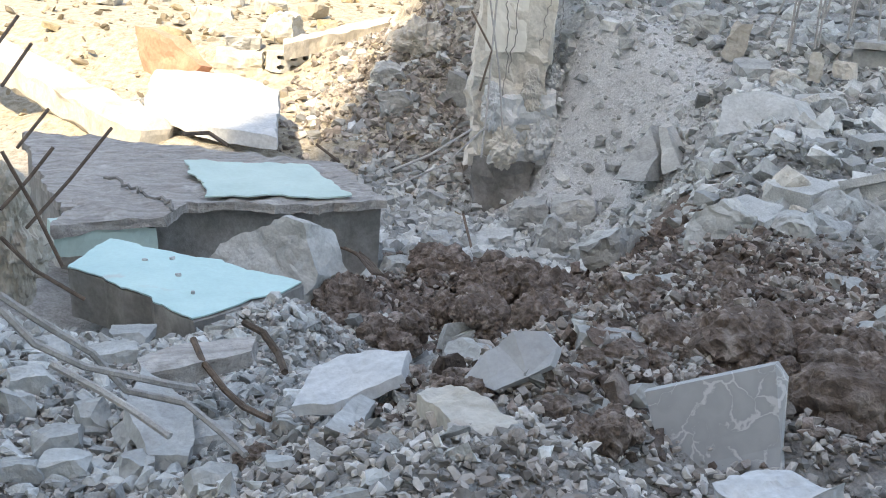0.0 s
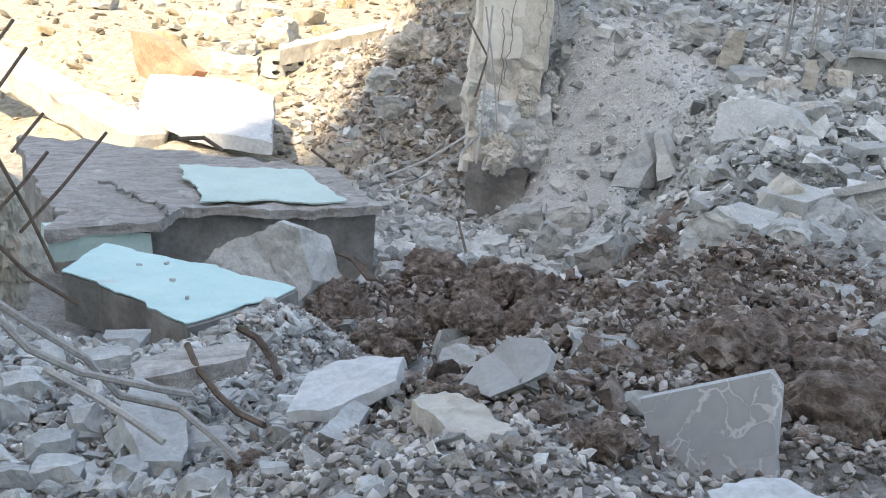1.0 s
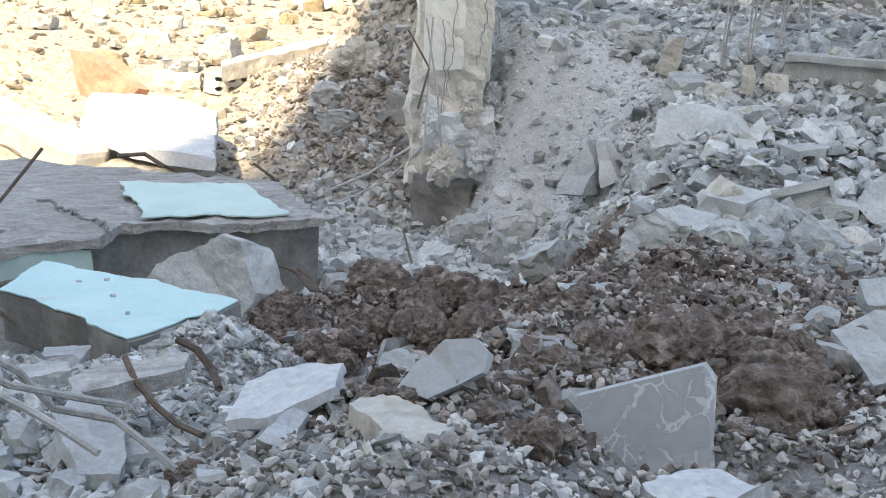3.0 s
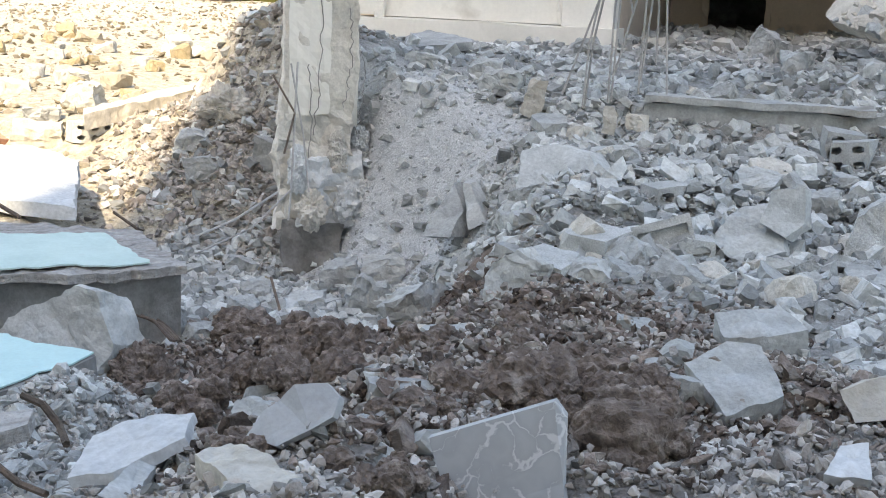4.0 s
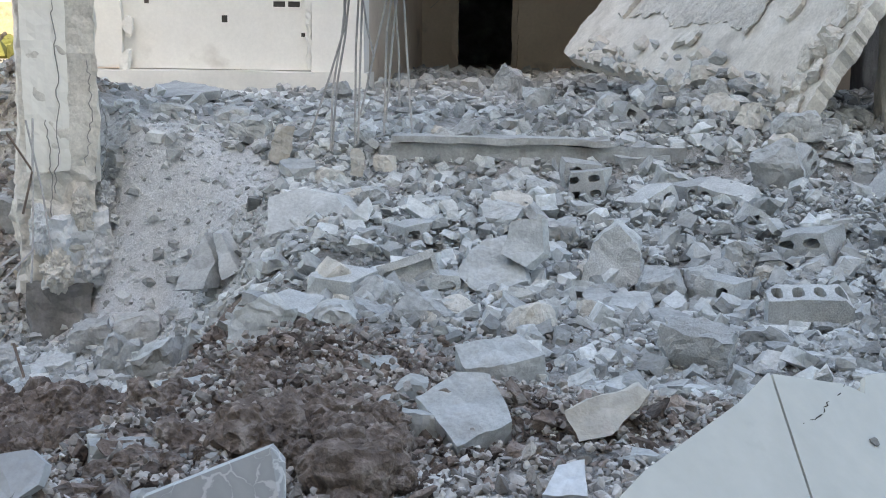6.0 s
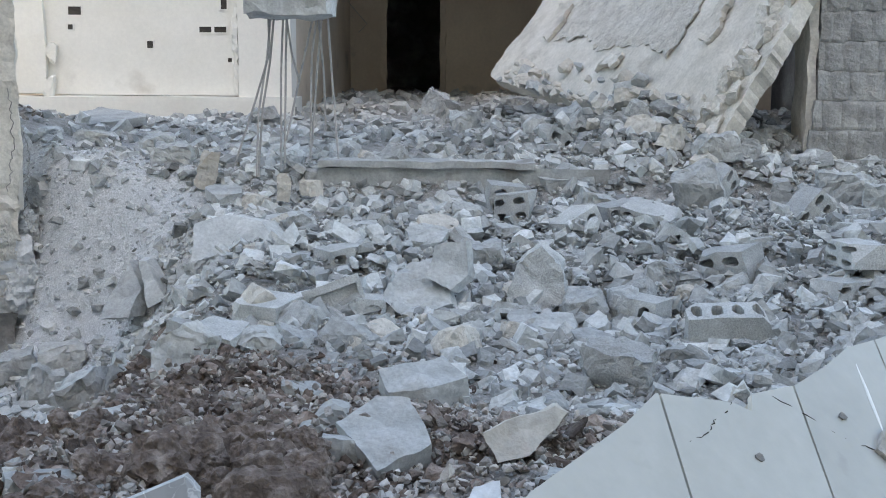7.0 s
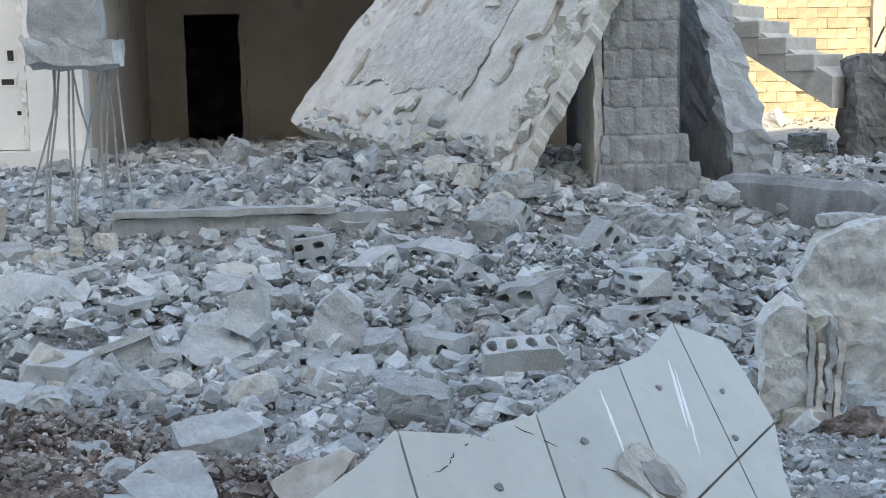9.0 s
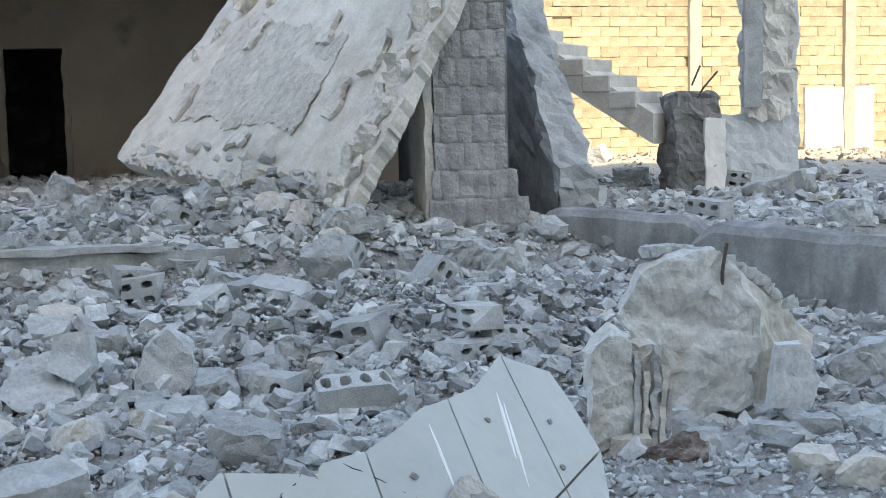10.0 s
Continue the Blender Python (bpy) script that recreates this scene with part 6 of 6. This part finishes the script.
rebar(((-4.12, 6.12, 0.04), (-4.06, 6.28, 0.03), (-3.91, 6.25, -0.02)), 0.012, "rusty steel reinforcing bar jutting from rubble", RUST)
rebar(((-3.45, 6.43, 0.02), (-3.28, 6.39, -0.05)), 0.008, "rusty steel reinforcing bar jutting from rubble", RUST)
rebar(((2.74, 5.37, 0.84), (2.72, 5.37, 0.72), (2.78, 5.49, 0.31)), 0.008, "rusty steel reinforcing bar jutting from rubble", RUST)
rebar(((2.19, 4.78, 0.46), (2.15, 4.73, 0.37), (2.10, 4.67, 0.26)), 0.016, "rusty steel reinforcing bar jutting from rubble", STEEL)
rebar(((2.21, 4.76, 0.38), (2.16, 4.69, 0.25)), 0.012, "rusty steel reinforcing bar jutting from rubble", STEEL)
rebar(((5.87, 11.76, 1.81), (5.75, 11.83, 1.65), (5.70, 11.85, 1.55)), 0.01, "rusty steel reinforcing bar jutting from rubble", RUST)
rebar(((5.72, 11.83, 1.87), (5.65, 11.87, 1.68)), 0.01, "rusty steel reinforcing bar jutting from rubble", RUST)
rebar(((-1.27, 8.86, 1.73), (-1.26, 8.87, 1.33), (-1.36, 8.84, 1.00), (-1.49, 8.79, 0.59)), 0.008, "dusty thin steel bar hanging from broken column", STEEL)
rebar(((-1.23, 8.87, 1.73), (-1.28, 8.87, 1.29), (-1.34, 8.85, 0.92), (-1.35, 8.81, 0.51)), 0.008, "dusty thin steel bar hanging from broken column", STEEL)
rebar(((-1.21, 8.87, 1.73), (-1.26, 8.87, 1.26), (-1.31, 8.85, 0.96), (-1.34, 8.81, 0.51)), 0.008, "dusty thin steel bar hanging from broken column", STEEL)
rebar(((-1.16, 8.88, 1.73), (-1.19, 8.88, 1.18), (-1.19, 8.84, 0.55)), 0.008, "dusty thin steel bar hanging from broken column", STEEL)
rebar(((-1.14, 8.88, 1.74), (-1.16, 8.89, 1.18), (-1.17, 8.85, 0.56)), 0.008, "dusty thin steel bar hanging from broken column", STEEL)
rebar(((-0.93, 8.92, 1.74), (-0.99, 8.92, 1.29), (-1.00, 8.88, 0.62)), 0.008, "dusty thin steel bar hanging from broken column", STEEL)
rebar(((-0.90, 8.92, 1.74), (-0.95, 8.92, 1.26), (-0.99, 8.89, 0.70)), 0.008, "dusty thin steel bar hanging from broken column", STEEL)
rebar(((-0.89, 8.92, 1.74), (-0.86, 8.93, 1.22), (-0.81, 8.90, 0.58)), 0.008, "dusty thin steel bar hanging from broken column", STEEL)
rebar(((-0.98, 8.92, 1.55), (-1.09, 8.90, 1.07), (-1.16, 8.87, 0.74)), 0.008, "dusty thin steel bar hanging from broken column", STEEL)
rebar(((-0.95, 8.92, 1.66), (-0.91, 8.93, 1.18), (-0.90, 8.91, 0.81)), 0.008, "dusty thin steel bar hanging from broken column", STEEL)
rebar(((-1.16, 8.88, 1.63), (-1.12, 8.90, 1.33), (-1.07, 8.90, 1.13)), 0.008, "dusty thin steel bar hanging from broken column", STEEL)
rebar(((-2.02, 17.92, 2.05), (-1.83, 17.94, 1.99), (-1.56, 17.96, 1.68), (-1.68, 17.95, 1.57)), 0.006, "loose electric wire on the inner wall", STEEL)
chunk((-0.51, 3.70, 0.29), (0.43, 0.30, 0.08), (0, 4, 9), 183, "crumbly ledge of brown soil thrown up by the blast", EARTHROCK, "earth_lump", 8)
chunk((-0.25, 3.29, 0.34), (0.19, 0.13, 0.15), (0, 0, 4), 184, "crumbly ledge of brown soil thrown up by the blast", EARTHROCK, "earth_lump", 8)
chunk((-1.86, 5.40, -0.35), (0.37, 0.26, 0.19), (0, 10, 21), 185, "crumbly ledge of brown soil thrown up by the blast", EARTHROCK, "earth_lump", 8)
chunk((-2.36, 4.88, -0.33), (0.23, 0.16, 0.16), (0, 0, 28), 186, "crumbly ledge of brown soil thrown up by the blast", EARTHROCK, "earth_lump", 8)
chunk((-2.33, 5.86, -0.43), (0.33, 0.23, 0.15), (0, -6, 23), 187, "crumbly ledge of brown soil thrown up by the blast", EARTHROCK, "earth_lump", 8)
chunk((-0.51, 3.81, 0.28), (0.44, 0.31, 0.08), (0, 3, 14), 188, "crumbly ledge of brown soil thrown up by the blast", EARTHROCK, "earth_lump", 8)
chunk((-0.44, 4.19, 0.24), (0.25, 0.17, 0.08), (0, 0, 11), 189, "crumbly ledge of brown soil thrown up by the blast", EARTHROCK, "earth_lump", 8)

for k, (x, y, z, w, h) in enumerate(((-2.41, 5.88, -0.4, 0.34, 0.3), (-2.05, 5.7, -0.36, 0.4, 0.34), (-1.8, 5.5, -0.3, 0.42, 0.36), (-1.6, 5.25, -0.22, 0.36, 0.28), (-1.76, 4.95, -0.26, 0.34, 0.24), (-2.49, 5.0, -0.3, 0.3, 0.26),
                                    (-2.1, 5.1, -0.34, 0.28, 0.2), (-2.02, 4.62, -0.26, 0.26, 0.16), (-1.4, 4.6, -0.05, 0.26, 0.16), (-0.7, 3.6, 0.3, 0.22, 0.12), (-0.5, 3.62, 0.32, 0.36, 0.2), (-0.3, 3.48, 0.33, 0.26, 0.18), (-0.2, 3.28, 0.33, 0.2, 0.18),
                                    (-0.3, 3.75, 0.3, 0.26, 0.14), (-0.74, 4.4, 0.22, 0.22, 0.14), (-0.62, 4.05, 0.26, 0.2, 0.14), (-1.05, 2.95, 0.33, 0.16, 0.1), (-0.69, 2.85, 0.35, 0.2, 0.09), (-1.0, 4.2, 0.2, 0.24, 0.12))):
    chunk((x, y, z - 0.02), (w * 0.8, w * 0.55, h * 0.8), (6 * (k % 5) - 12, 5 * (k % 3), 37 * k), 600 + k, "crumbly mass of brown soil thrown up by the blast", EARTHROCK, "earth_lump", 8)
    for q in range(5):
        an, far, part_w = 2.4 * q + k, w * (0.28 + 0.1 * (q % 3)), w * (0.24 + 0.09 * ((q * 3 + k) % 4))
        chunk((x + far * math.cos(an), y + far * 0.8 * math.sin(an), z + h * (0.16 - 0.1 * (q % 3))), (part_w, part_w * 0.8, part_w * 0.75), (20 * q, 15 * k, 50 * q), 800 + 6 * k + q, "knobbly clod of brown soil", EARTHROCK, "clay_clod", 8)


# ---- loose chunks of the heap, one by one ----
heap_rnd = random.Random(21)
kinds = []
for k in range(18):
    flat_one = k % 3 == 0
    bm = broken((1.0, heap_rnd.uniform(0.6, 0.95), 0.25 if flat_one else heap_rnd.uniform(0.45, 0.8)), 900 + k, 5 + k % 3)
    me = bpy.data.meshes.new("concrete_chunk")
    bm.to_mesh(me), bm.free()
    me.materials.append(PALEC if k % 5 == 1 else CONC)
    kinds.append((me, flat_one))
placed = 0
while placed < 145:
    far_one = placed % 4 == 3
    x, y = (heap_rnd.uniform(0.3, 3.3), heap_rnd.uniform(9.1, 11.0)) if far_one else (heap_rnd.gauss(1.1, 1.5), heap_rnd.uniform(5.7, 9.1))
    if x < -1.6 or x > 5.5 or earth(x, y) > 0.3:
        continue
    me, flat_one = kinds[heap_rnd.randrange(18)]
    s = heap_rnd.uniform(0.08, 0.17) + 0.15 * heap_rnd.random() ** 3
    ob = new("concrete_chunk", me)
    ob.matrix_basis = pose(x, y, soil(x, y) + s * 0.22 + hill(x, y, 1.3, 10.2, 1.2, 0.7, 0.12), heap_rnd.gauss(0, 18), heap_rnd.gauss(0, 18), heap_rnd.uniform(0, 360)) @ Matrix.Scale(s, 4)
    tagged(ob, "flat broken piece of dusty concrete" if flat_one else "angular broken concrete chunk coated in pale dust", "concrete chunk", "broken concrete pieces")
    placed += 1

street_rnd = random.Random(33)
for k in range(70):
    y = street_rnd.uniform(8.6, 19.0)
    x = -0.48 * y + street_rnd.uniform(-4.2, 0.3) - 0.3
    w = street_rnd.uniform(0.1, 0.22) + 0.22 * street_rnd.random() ** 3
    ob = new("street_stone", kinds[street_rnd.randrange(18)][0])
    ob.data = ob.data.copy()
    ob.data.materials[0] = (YARD, LIME, CONC, MORTAR)[k % 4]
    ob.matrix_basis = pose(x, y, soil(x, y) + w * 0.2, street_rnd.gauss(0, 14), street_rnd.gauss(0, 14), street_rnd.uniform(0, 360)) @ Matrix.Scale(w, 4)
    tagged(ob, "sunlit tan stone lying in the street", "stone", "stones in the street")


# ---- loose rubble nobody could count ----
def stone_shapes(n, seed, flat=1.0, points=10, chip=0.0):
    """Convex shapes: shards of split boxes with 8 points, rounder stones with more."""
    rnd = random.Random(seed)
    out = []
    for _ in range(n):
        bm = bmesh.new()
        for sx, sy, sz in itertools.product((-1, 1), repeat=3) if points == 8 else ():
            pull = rnd.choice((0, 0, 0.35, 0.7)) if sz > 0 else 0
            bm.verts.new((sx * rnd.uniform(0.5, 1.0) * (1 - pull), sy * rnd.uniform(0.45, 0.95) * (1 - pull * 0.5), sz * flat * rnd.uniform(0.5, 1.0)))
        for _ in range(points if points > 8 else 0):
            p = Vector((rnd.uniform(-1, 1), rnd.uniform(-1, 1), rnd.uniform(-1, 1)))
            p = p.normalized() * rnd.uniform(0.75, 1.0) if points > 9 or rnd.random() < 0.5 else p * 0.8
            bm.verts.new((p.x, p.y * rnd.uniform(0.75, 1), p.z * flat))
        hull = bmesh.ops.convex_hull(bm, input=bm.verts[:])
        bmesh.ops.delete(bm, geom=list({g for g in hull["geom_interior"] + hull["geom_unused"] if isinstance(g, bmesh.types.BMVert)}), context="VERTS")
        if chip:
            bmesh.ops.subdivide_edges(bm, edges=bm.edges[:], cuts=1)
            off = Vector((rnd.uniform(0, 50), seed, 0))
            for v in bm.verts:
                v.co += noise.noise_vector(v.co * 1.7 + off) * chip + noise.noise_vector(v.co * 5 + off) * chip * 0.6
        bmesh.ops.triangulate(bm, faces=bm.faces[:])
        bm.verts.index_update()
        out.append((np.array([v.co[:] for v in bm.verts]), np.array([[v.index for v in f.verts] for f in bm.faces])))
        bm.free()
    return out


def scatter(name, number, xr, yr, sizes, material, label, weight=None, seed=0, flat=0.75, points=10, power=2.2, sink=0.3, lift=None, chip=0.0):
    """Many stones over a stretch of ground, small ones the commonest."""
    rnd = np.random.default_rng(seed)
    shapes = stone_shapes(24, seed, flat, points, chip)
    vs, fs, base, made, tries = [], [], 0, 0, 0
    while made < number and tries < number * 12:
        tries += 1
        x, y = rnd.uniform(*xr), rnd.uniform(*yr)
        if weight and rnd.random() > weight(x, y):
            continue
        s = sizes[0] + (sizes[1] - sizes[0]) * rnd.random() ** (power * 1.6)
        v, f = shapes[rnd.integers(24)]
        a, b, c = rnd.uniform(0, 6.283), rnd.normal(0, 0.45), rnd.normal(0, 0.45)
        m = np.array(Euler((b, c, a)).to_matrix())
        sc = s * np.array([rnd.uniform(0.8, 1.35), rnd.uniform(0.6, 1.0), rnd.uniform(0.55, 1.0)])
        z = top(x, y) + s * flat * (0.7 - sink - 0.4 * rnd.random()) + (lift(x, y) * rnd.random() if lift else 0)
        vs.append((v * sc) @ m.T + (x, y, z))
        fs.append(f + base)
        base += len(v)
        made += 1
    vs, fs = np.concatenate(vs), np.concatenate(fs)
    me = bpy.data.meshes.new(name)
    me.vertices.add(len(vs)), me.loops.add(len(fs) * 3), me.polygons.add(len(fs))
    me.vertices.foreach_set("co", vs.ravel())
    me.loops.foreach_set("vertex_index", fs.ravel())
    me.polygons.foreach_set("loop_start", np.arange(0, len(fs) * 3, 3))
    me.polygons.foreach_set("use_smooth", np.zeros(len(fs), dtype=bool))
    me.update(calc_edges=True)
    me.materials.append(material)
    return tagged(new(name, me), label, "rubble", kind="stuff")


def grey_zone(x, y):
    return max(0.02, 1 - 1.15 * earth(x, y)) ** 1.6 * (1 - 0.8 * dusty_slope(x, y)) * (1.0 if y > 4.6 or x < -1.4 else 0.5)


def heap_lift(x, y):
    return hill(x, y, 0.7, 7.6, 1.8, 0.9, 0.12) + hill(x, y, 2.2, 7.4, 1.2, 1.0, 0.14) + hill(x, y, 1.3, 10.2, 1.2, 0.7, 0.22) + hill(x, y, -0.9, 6.9, 0.7, 0.7, 0.08)


scatter("rubble_pieces", 7000, (-3.0, 5.4), (4.6, 9.6), (0.014, 0.085), RUBBLE, "pale angular broken concrete rubble", grey_zone, 1, 0.62, 8, 1.1, 0.2, heap_lift, chip=0.16)
scatter("rubble_chips", 30000, (-3.2, 5.6), (3.4, 9.6), (0.006, 0.03), RUBBLE, "small pale concrete chips", grey_zone, 2, 0.6, 8, 1.1, 0.15, heap_lift)
scatter("floor_rubble", 6000, (-5.4, 8.0), (9.0, 14.0), (0.015, 0.085), RUBBLE, "broken concrete pieces on the house floor", lambda x, y: 1 - 0.9 * dusty_slope(x, y), 3, 0.6, 8, 1.1, 0.2, heap_lift, chip=0.16)
scatter("pit_rubble", 4500, (-4.4, -1.2), (5.0, 9.0), (0.012, 0.075), RUBBLE, "grey broken pieces in the pit", lambda x, y: max(0.03, 1 - 1.15 * earth(x, y)) ** 1.6 * (1 - 0.9 * dusty_slope(x, y)), 4, 0.65, 8, 1.1, chip=0.16)
scatter("near_stones", 5500, (-3.2, -0.7), (1.7, 4.1), (0.008, 0.05), RUBBLE, "grey rounded rubble stones", lambda x, y: 1 - 0.92 * smooth(-1.8, -1.1, x), 5, 0.85, 11, 1.1, 0.15, chip=0.16)
scatter("gravel", 34000, (-2.6, 1.6), (2.0, 4.9), (0.006, 0.023), GRIT, "fine grey and buff gravel", lambda x, y: 1 - 0.72 * earth(x, y), 6, 0.9, 12, 0.9, 0.05)
scatter("earth_clods", 17000, (-3.2, 1.3), (2.8, 6.6), (0.004, 0.03), CLODS, "brown crumbly clods of soil", lambda x, y: earth(x, y) ** 2, 7, 0.85, 12, 1.3, 0.15)
scatter("large_clods", 800, (-3.0, 0.9), (2.9, 6.4), (0.02, 0.07), CLODS, "broken brown lumps of soil", lambda x, y: earth(x, y) ** 2, 17, 0.8, 11, 1.2, 0.2, chip=0.3)
scatter("soil_crumbs", 3200, (-2.8, 1.0), (2.6, 5.8), (0.006, 0.03), MOUND, "grey-brown crumbs lying on turned soil", lambda x, y: min(1.0, 0.1 + earth(x, y)), 19, 0.8, 12, 1.2, 0.1, lambda x, y: 0.07 * earth(x, y))
scatter("bank_crumbs", 2500, (-3.2, -1.6), (7.9, 9.5), (0.004, 0.022), PALE, "fine pale crumbs on the powdery bank", dusty_slope, 18, 0.7, 8, 1.6, 0.2)
scatter("earth_mound_clods", 4000, (-5.8, -3.4), (8.6, 11.4), (0.012, 0.07), MOUND, "dark clods of soil behind the column", lambda x, y: hill(x, y, -4.4, 9.9, 0.9, 1.0, 1.0), 8, 0.85, 11, 1.3, chip=0.25)
scatter("mound_stones", 9000, (0.5, 4.2), (2.5, 5.8), (0.005, 0.032), RUBBLE, "pale stones and chips on the near mound", None, 12, 0.75, 12, 1.3, 0.15)
scatter("inner_rubble", 1200, (-1.9, 1.6), (13.6, 17.9), (0.03, 0.13), RUBBLE, "broken pieces on the floor inside", None, 13, 0.6, 8, 1.1, 0.1)
scatter("street_rubble", 12000, (-22, -3.4), (7.6, 34), (0.015, 0.1), SUNRUB, "sunlit rubble strewn over the street", lambda x, y: 1 - 0.8 * earth(x, y), 9, 0.6, 9, 1.7)
scatter("yard_rubble", 1500, (3.6, 16), (9.2, 23.5), (0.02, 0.11), SUNRUB, "rubble in the yard", None, 10, 0.6, 9, 1.4)
scatter("far_grass", 3500, (-45, -8), (34, 45), (0.15, 0.5), GRASS, "dry green grass along the field", None, 11, 1.0, 8, 1.0)
